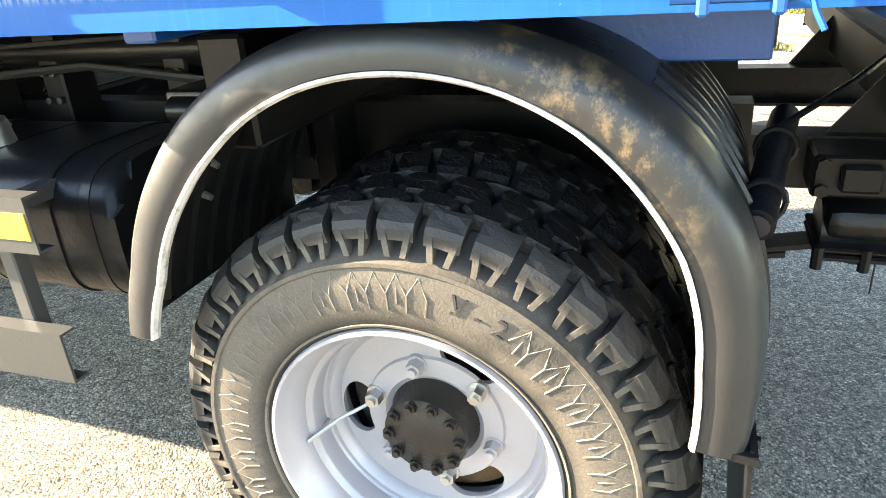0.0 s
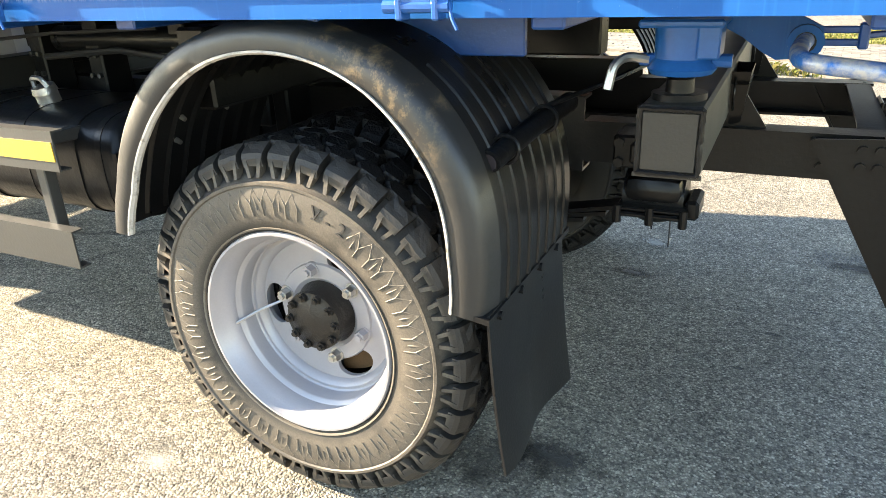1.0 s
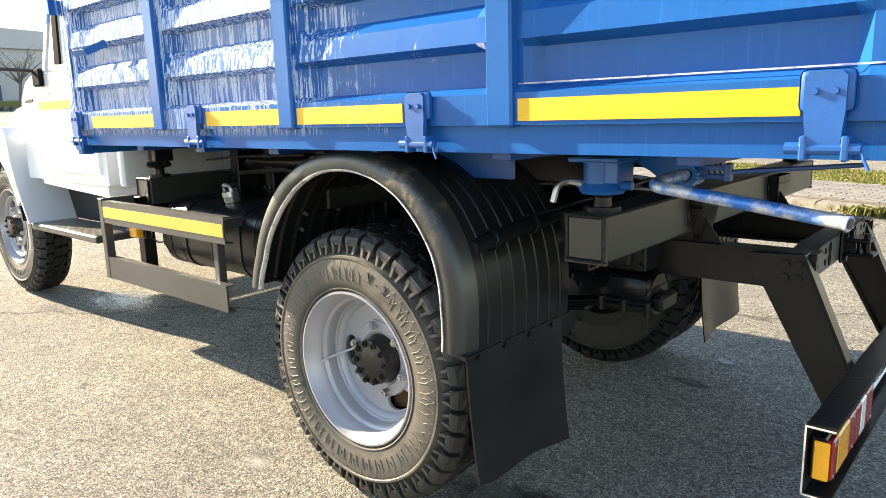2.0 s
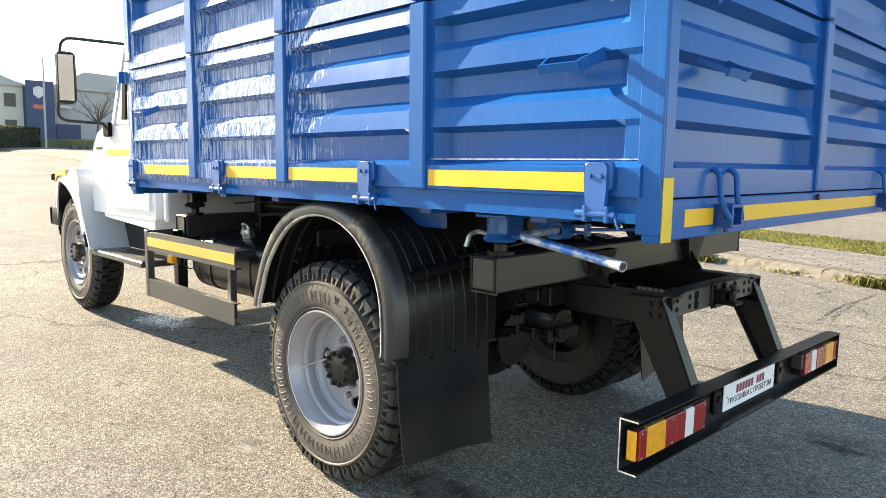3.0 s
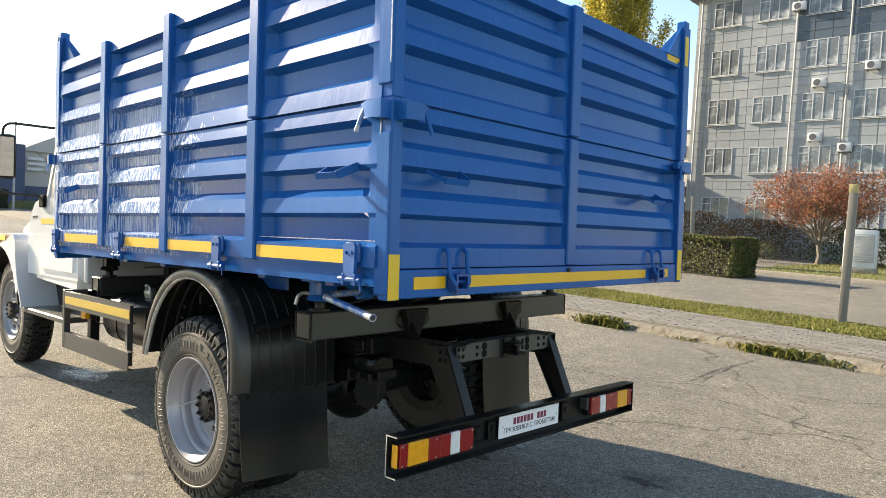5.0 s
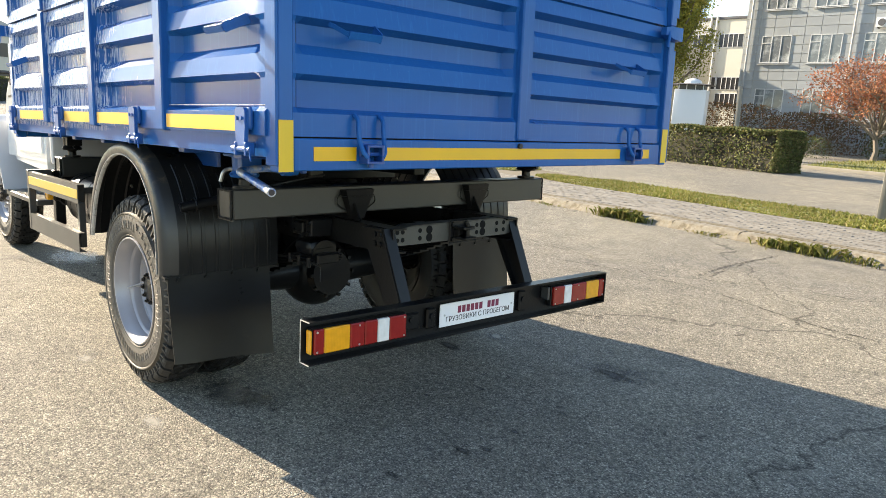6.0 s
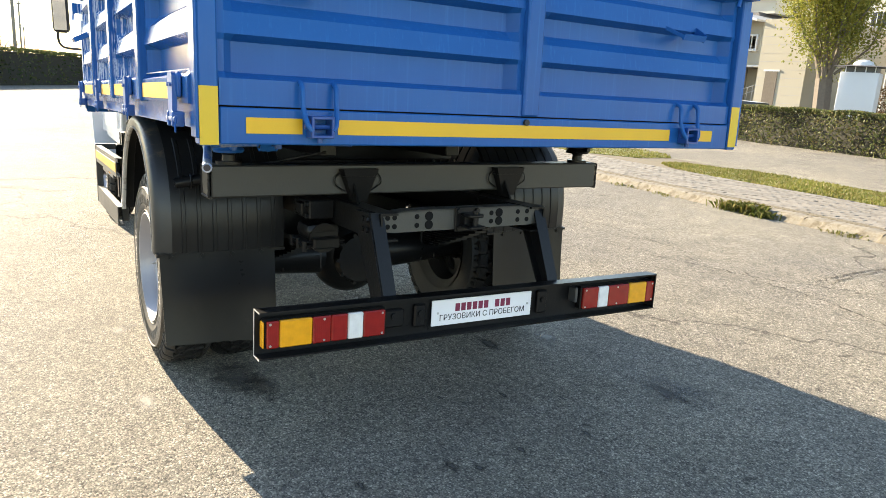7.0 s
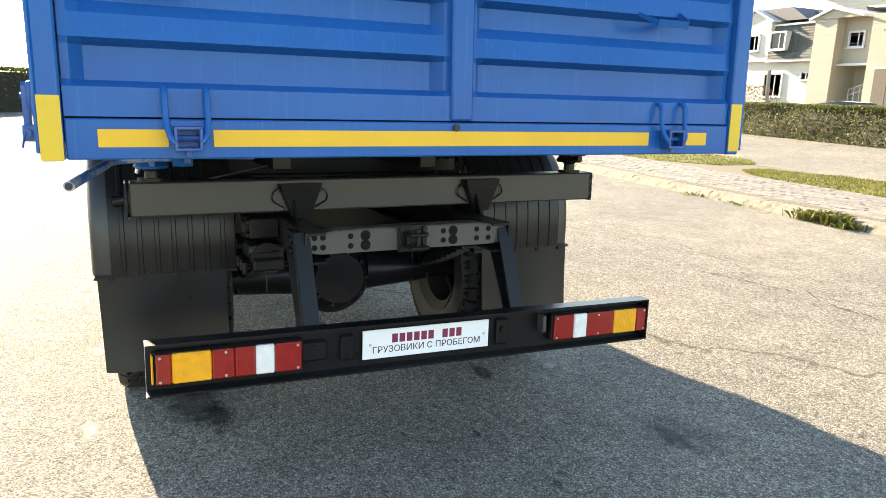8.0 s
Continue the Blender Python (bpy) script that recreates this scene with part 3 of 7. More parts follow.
def pressed_panel(bm, prof, face, back, sign, a, b, axis, lip0=0.052, lip1=0.052):
    """A pressed sheet along x or y: its hollows run out in sloping ends before the posts; closed by a flat inner skin."""
    rings = []
    for s, f in ((a, 0), (a + lip0 - 0.03, 0), (a + lip0, 1), (b - lip1, 1), (b - lip1 + 0.03, 0), (b, 0)):
        pts = [(face + sign * DEEP * (k * f if k > 0 else k), z) for z, k in prof]
        pts += [(back, prof[-1][0]), (back, prof[0][0])]
        rings.append([bm.verts.new((s, p, z) if axis == "x" else (p, s, z)) for p, z in pts])
    n = len(rings[0])
    for u, w in zip(rings, rings[1:]):
        for k in range(n):
            bm.faces.new((u[k], u[(k + 1) % n], w[(k + 1) % n], w[k]))
    bm.faces.new(rings[0])
    bm.faces.new(rings[-1][::-1])


def side_panels(y_face, sign):
    back = y_face + sign * 0.062
    edges = [XF + 0.05] + POSTS + [-0.052]
    for i, (a, b) in enumerate(zip(edges, edges[1:])):
        for nm, prof in (("upper_side_panel", UPPER), ("lower_side_panel", LOWER)):
            bm = B()
            pressed_panel(bm, prof, y_face, back, sign, a + 0.001, b - 0.001, "x", 0.085, 0.085)
            part(nm, bm, BLUE, truck, sharp=20)
    y0, y1 = sorted((y_face - sign * 0.03, y_face + sign * 0.03))
    for x in POSTS:
        for z0, z1 in ((1.296, SEAM - 0.006), (SEAM + 0.006, 2.514)):
            bm = B()
            box(bm, x - 0.038, x + 0.038, y0, y1, z0, z1, 0.006)
            part("side_post", bm, BLUE, truck)


def corner_post(x, y, sx, sy):
    """sx, sy: the ways in to the body from the outer corner."""
    x0, x1 = sorted((x, x + sx * 0.055))
    y0, y1 = sorted((y, y + sy * 0.055))
    bm = B()
    box(bm, x0, x1, y0, y1, ZB, SEAM - 0.004, 0.005)
    box(bm, x0 + 0.004, x1 - 0.004, y0 + 0.004, y1 - 0.004, SEAM - 0.03, SEAM + 0.04)
    box(bm, x0, x1, y0, y1, SEAM + 0.003, 2.72, 0.005)
    ob = part("corner_post", bm, BLUE, truck)
    bm = B()
    box(bm, x0 + (0.0 if sx > 0 else -0.012), x1 + (0.012 if sx > 0 else 0.0), y - sy * 0.012, y + sy * 0.002, SEAM + 0.05, 2.68, 0.003)
    box(bm, x0 + (0.0 if sx > 0 else -0.012), x1 + (0.012 if sx > 0 else 0.0), y - sy * 0.008, y + sy * 0.002, ZB + 0.02, SEAM - 0.12, 0.003)
    part("edge_strip", bm, BLUE, ob)
    bm = B()
    cyl(bm, ((x0 + x1) / 2, y - sy * 0.004, 2.675), ((x0 + x1) / 2, y - sy * 0.016, 2.675), 0.013, seg=8)
    part("bolt", bm, STEEL, ob)
    # gusset plates up to the post head
    bm = B()
    xi = x + sx * 0.055
    prism(bm, [(xi, 2.50), (xi + sx * 0.21, 2.50), (xi + sx * 0.19, 2.52), (xi, 2.69)], "y", y + sy * 0.02, y + sy * 0.028)
    part("gusset", bm, BLUE, ob)
    bm = B()
    yi = y + sy * 0.055
    prism(bm, [(yi, 2.50), (yi + sy * 0.17, 2.50), (yi + sy * 0.15, 2.52), (yi, 2.69)], "x", x + sx * 0.02, x + sx * 0.028)
    part("gusset", bm, BLUE, ob)
    return ob


def stirrup(m, parent):
    """A folded step of flat bar: local x along the wall, -y outwards."""
    bm = B()
    for a, b, hh in (((-0.095, 0.0), (-0.07, -0.085), 0.007), ((-0.07, -0.085), (0.06, -0.085), 0.012), ((0.06, -0.085), (0.085, 0.0), 0.016)):
        d = Vector((b[0] - a[0], b[1] - a[1]))
        n = Vector((-d.y, d.x)).normalized() * 0.003
        prism(bm, [(a[0] + n.x, a[1] + n.y), (b[0] + n.x, b[1] + n.y), (b[0] - n.x, b[1] - n.y), (a[0] - n.x, a[1] - n.y)], "z", -hh, hh)
    ob = part("step_bracket", bm, BLUE, parent, loc=m @ pose(0, 0, 0, 26, 0, 0))
    return ob


def hinge(x, y, sign):
    bm = B()
    box(bm, x - 0.045, x + 0.045, min(y - sign * 0.022, y - sign * 0.004), max(y - sign * 0.022, y - sign * 0.004), 1.315, 1.39, 0.012)
    prism(bm, [(x - 0.024, 1.386), (x + 0.024, 1.386), (x + 0.033, 1.376), (x + 0.033, 1.32), (x + 0.027, 1.248), (x - 0.025, 1.248), (x - 0.033, 1.32), (x - 0.033, 1.376)], "y", y - sign * 0.032, y - sign * 0.018)
    box(bm, x - 0.036, x - 0.024, min(y - sign * 0.036, y), max(y - sign * 0.036, y), 1.232, 1.276, 0.003)
    box(bm, x + 0.03, x + 0.042, min(y - sign * 0.036, y), max(y - sign * 0.036, y), 1.232, 1.276, 0.003)
    ob = part("hinge", bm, BLUE_WORN, truck)
    bm = B()
    cyl(bm, (x - 0.06, y - sign * 0.024, 1.254), (x + 0.06, y - sign * 0.024, 1.254), 0.011, seg=10)
    part("hinge_pin", bm, BLUE_WORN, ob)
    for u in (-0.016, 0.016):
        bm = B()
        cyl(bm, (x + u, y - sign * 0.02, 1.352), (x + u, y - sign * 0.038, 1.352), 0.008, 0.006, 8)
        part("hinge_bolt", bm, BLUE_WORN, ob)
    bm = B()
    tube(bm, [(x + 0.058, y - sign * 0.026, 1.258), (x + 0.066, y - sign * 0.032, 1.235), (x + 0.075, y - sign * 0.034, 1.218)], 0.003, 6)
    part("split_pin", bm, BLUE_WORN, ob)


def latch(origin, along, out):
    """A wedge-shaped catch on a post at the seam with a pin hanging from it."""
    o, a, n = Vector(origin), Vector(along), Vector(out)
    bm = B()
    up = Vector((0, 0, 1))
    vs = []
    for (s, w, z0, z1) in ((0.0, 0.05, -0.045, 0.022), (0.075, 0.05, -0.04, 0.02), (0.13, 0.03, -0.02, 0.016)):
        vs.append([bm.verts.new(o + a * s + n * d + up * z) for d, z in ((0, z0), (w, z0), (w, z1), (0, z1))])
    for u, w in zip(vs, vs[1:]):
        for k in range(4):
            bm.faces.new((u[k], u[(k + 1) % 4], w[(k + 1) % 4], w[k]))
    bm.faces.new(vs[0][::-1])
    bm.faces.new(vs[-1])
    ob = part("latch", bm, BLUE, truck)
    bm = B()
    p = o + a * 0.105 + n * 0.03
    tube(bm, [p + up * 0.0, p - up * 0.03 + a * 0.008 + n * 0.01, p - up * 0.085 + a * 0.03 + n * 0.016], 0.008, 8)
    part("pin", bm, BLUE if n.x > 0.5 else ROD, ob)


side_panels(0.0, 1)
side_panels(WID, -1)
for x, sx in ((0.0, -1), (XF, 1)):
    for y, sy in ((0.0, 1), (WID, -1)):
        corner_post(x, y, sx, sy)

# pale strips on the rearmost near bay: worn paint and painted sun glint
for x0, x1, y0, y1, z0, z1 in ((POSTS[-1] + 0.04, -0.056, -0.003, 0.001, 1.394, 1.3975), (-0.0565, -0.0525, -0.0035, 0.001, 1.30, SEAM - 0.05), (-0.0565, -0.0525, -0.0035, 0.001, SEAM + 0.1, 2.46), (-0.003, 0.001, -0.0135, -0.0105, SEAM + 0.12, 2.6)):
    bm = B()
    box(bm, x0, x1, y0, y1, z0, z1)
    part("worn_edge", bm, CHIP_GLINT, truck, "pale strip for sun glint and worn paint on the edge")

# tailgate and front board
for xf, sx, nm in ((-0.03, -1, "tailgate"), (XF + 0.03, 1, "front_board")):
    back = xf + sx * 0.062
    for a, b in ((0.058, 1.166), (1.166, WID - 0.058)):
        for half, prof in (("upper", UPPER), ("lower", LOWER)):
            bm = B()
            pressed_panel(bm, prof, xf, back, sx, a + 0.001, b - 0.001, "y", 0.05 if a < 1 else 0.085, 0.085 if a < 1 else 0.05)
            part(half + "_" + nm + "_panel", bm, BLUE, truck, sharp=20)
    for z0, z1 in ((1.30, SEAM - 0.005), (SEAM + 0.005, 2.516)):
        bm = B()
        x0, x1 = sorted((xf - sx * 0.028, xf + sx * 0.03))
        box(bm, x0, x1, 1.129, 1.203, z0, z1, 0.006)
        part("centre_post", bm, BLUE, truck)

# floor and base frame
bm = B()
box(bm, XF + 0.06, -0.06, 0.06, WID - 0.06, 1.27, 1.30)
part("cargo_floor", bm, BLUE_DULL, truck)
for y, s in ((0.0, 1), (WID, -1)):
    bm = B()
    pts = [(y + s * 0.001, 1.232), (y + s * 0.001, 1.299), (y + s * 0.09, 1.299), (y + s * 0.09, 1.279), (y + s * 0.009, 1.279), (y + s * 0.009, 1.24), (y + s * 0.09, 1.24), (y + s * 0.09, 1.232)]
    prism(bm, pts, "x", XF + 0.056, -0.056)
    part("base_rail", bm, BLUE, truck)
for x, s in ((-0.006, -1), (XF, 1)):
    bm = B()
    x0, x1 = sorted((x, x + s * 0.05))
    box(bm, x0, x1, 0.058, WID - 0.058, ZB + 0.003, 1.295, 0.004)
    part("base_rail", bm, BLUE, truck)
    # added black strip that stands for the shade in the gap below the panel
    bm = B()
    x0, x1 = sorted((x + s * 0.04, x + s * 0.075))
    box(bm, x0, x1, 0.06, WID - 0.06, 1.262, 1.315)
    part("rubber_seal", bm, SEAL, truck)
for x in (-0.45, -0.95, -1.45, -1.95, -2.45, -2.95):
    bm = B()
    box(bm, x - 0.03, x + 0.03, 0.09, WID - 0.09, 1.205, 1.275, 0.004)
    part("cross_bearer", bm, BLUE_DULL, truck)
for y in (0.80, 1.48):
    bm = B()
    box(bm, XF + 0.1, -1.02, y - 0.04, y + 0.04, 1.075, 1.207, 0.005)
    part("body_runner", bm, CHASSIS, truck)
# added black blocks between and beside the rails, darkening bright gaps under the floor
bm = B()
box(bm, -2.02, -1.92, 0.30, WID - 0.30, 0.98, 1.19, 0.008)
box(bm, -2.0, -1.94, 0.62, WID - 0.62, 0.5, 0.985, 0.008)
part("hoist_frame", bm, CHASSIS, truck)
bm = B()
box(bm, -2.75, -2.15, 0.84, 1.5, 0.66, 0.99, 0.06)
part("transmission_case", bm, CHASSIS, truck)
bm = B()
box(bm, -3.05, -2.2, WID - 0.62, WID - 0.2, 0.62, 1.0, 0.05)
part("oil_tank", bm, CHASSIS, truck)
# folded plate under the floor above the near wheel
bm = B()
box(bm, -1.75, -1.065, 0.3, 0.32, 1.132, 1.215, 0.003)
part("splash_plate", bm, BLUE_DULL, truck)

for x in (-0.165, -1.13, -2.25, -3.29):
    hinge(x, -0.012, 1)
    hinge(x, WID + 0.012, -1)
stirrup(pose(-0.262, 0.0, 1.668), truck)
stirrup(pose(-3.05, 0.0, 1.668), truck)
stirrup(pose(-0.03, 0.30, 1.662, 0, 0, 90), truck)
stirrup(pose(-0.03, 1.945, 1.675, 0, 0, 90), truck)
latch((-0.005, 0.0, 1.87), (-1, 0, 0), (0, -1, 0))
latch((XF + 0.005, 0.0, 1.87), (-0.3, 0, 0), (0, -1, 0))
latch((0.0, 0.02, 1.868), (0, 1, 0), (1, 0, 0))
latch((0.0, WID - 0.02, 1.868), (0, -1, 0), (1, 0, 0))


def tape(x0, x1, y0, y1, z0, z1, mat=YELLOW):
    bm = B()
    box(bm, x0, x1, y0, y1, z0, z1)
    part("reflective_tape", bm, mat, truck, "yellow reflective tape")


for a, b in ((-3.149, -2.572), (-2.187, -1.75), (-1.655, -1.195), (-0.818, -0.208)):
    tape(a, b, -0.0205, -0.0165, 1.31, 1.361)
for a, b in ((0.132, 0.301), (0.416, 1.91), (2.085, 2.181)):
    tape(-0.0065, -0.0035, a, b, 1.222, 1.268)
tape(-0.0005, 0.002, 0.001, 0.053, ZB + 0.002, 1.351, YELLOW_CORNER)
tape(-0.0005, 0.002, WID - 0.054, WID - 0.001, ZB + 0.012, 1.375, YELLOW_CORNER)
tape(-0.0005, 0.002, 0.008, 0.05, 2.46, 2.63, YELLOW_CORNER)
tape(-0.0005, 0.002, WID - 0.05, WID - 0.008, 2.46, 2.63, YELLOW_CORNER)
tape(-0.0365, -0.027, 0.058, 0.215, 2.452, 2.507, YELLOW_CORNER)
tape(-0.0365, -0.027, 2.13, WID - 0.06, 2.452, 2.507, YELLOW_CORNER)
bm = B()
cyl(bm, (-0.012, 1.145, 1.278), (0.006, 1.145, 1.278), 0.011, seg=10)
part("rubber_stop", bm, RUBBER, truck)


def tailgate_hook(y):
    bm = B()
    for k in (-0.053, 0.053):
        tube(bm, [(-0.012, y + k, 1.375), (0.012, y + k, 1.36), (0.018, y + k, 1.29), (0.035, y + k * 0.85, 1.25), (0.04, y + k * 0.6, 1.235)], 0.0085, 8, 0.03)
    ob = part("tailgate_hook", bm, BLUE, truck)
    bm = B()
    for z0, z1, y0, y1 in ((1.213, 1.222, -0.033, 0.033), (1.268, 1.278, -0.033, 0.033), (1.213, 1.278, -0.036, -0.027), (1.213, 1.278, 0.027, 0.036)):
        box(bm, -0.006, 0.045, y + y0, y + y1, z0, z1, 0.002)
    cyl(bm, (0.02, y - 0.05, 1.246), (0.02, y + 0.05, 1.246), 0.008, seg=8)
    cyl(bm, (0.015, y, 1.213), (0.015, y, 1.198), 0.009, seg=8)
    part("hook_keeper", bm, BLUE_DULL, ob)


tailgate_hook(0.349)
tailgate_hook(2.0)

# ---- chassis ----
for y, s in ((0.735, 1), (1.54, -1)):
    bm = B()
    pts = [(y, 0.80), (y + s * 0.075, 0.80), (y + s * 0.075, 0.808), (y + s * 0.008, 0.808), (y + s * 0.008, 0.902), (y + s * 0.075, 0.902), (y + s * 0.075, 0.91), (y, 0.91)]
    prism(bm, pts, "x", -1.05, -0.33)
    pts = [(y, 0.77), (y + s * 0.075, 0.77), (y + s * 0.075, 0.778), (y + s * 0.008, 0.778), (y + s * 0.008, 0.965), (y + s * 0.075, 0.965), (y + s * 0.075, 0.973), (y, 0.973)]
    prism(bm, pts, "x", -6.1, -1.05)
    ob = part("chassis_rail", bm, CHASSIS, truck)
    bm = B()
    for x in (-0.42, -0.48, -0.86, -0.92, -1.2, -1.28, -2.0, -2.08, -2.5, -2.58, -3.0):
        for z in (0.83, 0.88):
            cyl(bm, (x, y, z), (x, y - s * 0.012, z), 0.011, seg=8)
    tagged(part("rivets", bm, CHASSIS, ob), kind="stuff")
# rear cross member with its holes and the tow hook
bm = B()
prism(bm, [(0.738, 0.84), (0.80, 0.832), (1.46, 0.832), (1.52, 0.84), (1.52, 0.90), (1.40, 0.918), (0.86, 0.918), (0.738, 0.90)], "x", -0.352, -0.344)
prism(bm, [(0.738, 0.90), (0.86, 0.918), (1.40, 0.918), (1.52, 0.90), (1.52, 0.893), (1.40, 0.911), (0.86, 0.911), (0.738, 0.893)], "x", -0.41, -0.344)
cross = part("rear_cross_member", bm, CROSS, truck)
for y in (0.77, 0.80, 0.90, 0.955, 1.26, 1.30, 1.40, 1.45):
    for z in (0.857, 0.892):
        bm = B()
        # black disc for the shade inside the hole
        cyl(bm, (-0.3445, y, z), (-0.3425, y, z), 0.0105 if y not in (0.955, 1.30) else 0.019, seg=12)
        part("bolt_hole", bm, SEAL, cross)
bm = B()
box(bm, -0.343, -0.334, 1.075, 1.19, 0.822, 0.925, 0.004)
for y in (1.088, 1.177):
    for z in (0.838, 0.908):
        cyl(bm, (-0.334, y, z), (-0.322, y, z), 0.011, seg=6)
box(bm, -0.334, -0.262, 1.096, 1.168, 0.888, 0.902, 0.004)
box(bm, -0.334, -0.25, 1.096, 1.168, 0.842, 0.856, 0.004)
box(bm, -0.334, -0.30, 1.098, 1.106, 0.856, 0.888)
box(bm, -0.334, -0.30, 1.158, 1.166, 0.856, 0.888)
cyl(bm, (-0.276, 1.132, 0.836), (-0.276, 1.132, 0.915), 0.01, seg=10)
part("tow_hook", bm, CHASSIS, cross)

# tipping cross beam with end caps, gussets and ball mounts
def tip_beam(xc, blue_cup):
    bm = B()
    box(bm, xc - 0.058, xc + 0.058, 0.192, 2.168, 0.94, 1.066, 0.006)
    ob = part("tipping_beam", bm, OLIVE, truck)
    for y, s in ((0.188, -1), (2.172, 1)):
        bm = B()
        box(bm, xc - 0.05, xc + 0.05, min(y, y + s * 0.006), max(y, y + s * 0.006), 0.948, 1.058, 0.003)
        box(bm, xc - 0.061, xc + 0.061, y - 0.004, y + 0.004, 0.936, 0.944)
        cap = part("end_cap", bm, OLIVE, ob)
        bm = B()
        ring = [(xc - 0.054, y + s * 0.006, 0.944), (xc + 0.054, y + s * 0.006, 0.944), (xc + 0.054, y + s * 0.006, 1.062), (xc - 0.054, y + s * 0.006, 1.062)]
        rw = random.Random(5)
        for k in range(4):
            a, b = Vector(ring[k]), Vector(ring[(k + 1) % 4])
            tube(bm, [a.lerp(b, i / 14) + Vector((rw.uniform(-0.001, 0.001), 0, rw.uniform(-0.001, 0.001))) for i in range(15)], [0.0045 * rw.uniform(0.75, 1.25) for _ in range(15)], 6)
        part("weld_bead", bm, CHASSIS, cap)
        bm = B()
        yy = y - s * 0.085
        cyl(bm, (xc, yy, 1.066), (xc, yy, 1.078), 0.05, seg=18)
        cyl(bm, (xc, yy, 1.078), (xc, yy, 1.115), 0.026, 0.024, 14)
        ball(bm, (xc, yy, 1.125), 0.034)
        part("ball_mount", bm, CHASSIS, ob)
        bm = B()
        cyl(bm, (xc, yy, 1.112), (xc, yy, 1.122), 0.055, 0.062, 22)
        cyl(bm, (xc, yy, 1.122), (xc, yy, 1.14), 0.062, 0.049, 22)
        cyl(bm, (xc, yy, 1.14), (xc, yy, 1.206), 0.049, 0.052, 22)
        box(bm, xc + 0.028, xc + 0.066, yy - 0.046, yy + 0.046, 1.142, 1.206, 0.003)
        box(bm, xc - 0.072, xc + 0.072, yy - 0.06, yy + 0.062, 1.196, 1.21, 0.004)
        cyl(bm, (xc - 0.075, yy, 1.135), (xc + 0.085, yy, 1.135), 0.012, seg=8)
        part("ball_socket", bm, BLUE_WORN if blue_cup and s < 0 else CHASSIS, ob, "blue cast socket" if blue_cup and s < 0 else "")
    for y in (0.80, 1.585):
        bm = B()
        # a folded pocket, wide at its mouth, welded to the beam
        lo, hi = [], []
        for px, py in ((xc + 0.058, -1), (xc + 0.10, -0.92), (xc + 0.10, 0.92), (xc + 0.058, 1)):
            hi.append(bm.verts.new((px, y + py * 0.088, 1.05)))
            lo.append(bm.verts.new((min(px, xc + 0.085), y + py * 0.036, 0.915)))
        for k in range(4):
            bm.faces.new((lo[k], lo[(k + 1) % 4], hi[(k + 1) % 4], hi[k]))
        bm.faces.new(lo)
        bm.faces.new([bm.verts.new(v.co - Vector((0, 0, 0.03))) for v in hi])
        prism(bm, [(xc - 0.16, 0.905), (xc + 0.15, 0.905), (xc + 0.06, 1.04), (xc - 0.06, 1.04)], "y", y - 0.035, y - 0.027)
        gu = part("beam_gusset", bm, CHASSIS, ob)
        for k in (-1, 1):
            bm = B()
            tube(bm, [(xc + 0.066, y + k * 0.06, 1.045), (xc + 0.068, y + k * 0.105, 1.02), (xc + 0.068, y + k * 0.11, 0.985), (xc + 0.066, y + k * 0.06, 0.955)], 0.003, 5, 0.02)
            part("wire_loop", bm, CHASSIS, gu)
    return ob


rear_beam = tip_beam(-0.752, True)
tip_beam(-3.16, False)
bm = B()
tube(bm, [(-0.81, 0.27, 1.135), (-0.85, 0.26, 1.142), (-0.868, 0.235, 1.13), (-0.875, 0.225, 1.085)], 0.009, 8, 0.02)
part("locking_pin", bm, STEEL, rear_beam, "bare steel locking pin")
bm = B()
tube(bm, [(-0.548, 0.40, 1.164), (-0.565, 0.24, 1.16), (-0.562, 0.145, 1.152), (-0.46, 0.128, 1.143), (-0.135, 0.05, 1.113)], 0.0145, 12, 0.05)
cyl(bm, (-0.135, 0.05, 1.113), (-0.128, 0.048, 1.112), 0.0155, seg=12)
rod = part("drop_side_rod", bm, ROD, truck, "white and blue scuffed steel rod")
bm = B()
# dark disc on the solid end, for the shade in the bore
cyl(bm, (-0.127, 0.0477, 1.1119), (-0.1262, 0.0475, 1.1118), 0.0105, seg=12)
part("rod_bore", bm, INK, rod)
bm = B()
prism(bm, [(-0.735, 1.206), (-0.57, 1.206), (-0.53, 1.185), (-0.522, 1.155), (-0.545, 1.13), (-0.60, 1.126), (-0.625, 1.14), (-0.66, 1.166)], "y", 0.36, 0.375)
cyl(bm, (-0.555, 0.335, 1.16), (-0.555, 0.40, 1.16), 0.03, seg=18)
lug = part("rod_lug", bm, BLUE, truck, "blue hanging plate with a round boss")
bm = B()
cyl(bm, (-0.555, 0.333, 1.16), (-0.555, 0.336, 1.16), 0.018, seg=14)
part("boss_pin", bm, CHASSIS, lug)
bm = B()
for z in (1.15, 1.172):
    box(bm, -0.55, -0.465, 0.372, 0.384, z, z + 0.012, 0.002)
box(bm, -0.472, -0.455, 0.366, 0.39, 1.145, 1.19, 0.003)
cyl(bm, (-0.46, 0.378, 1.168), (-0.20, 0.55, 1.18), 0.006, seg=6)
part("tie_rod", bm, BLUE_DULL, truck)

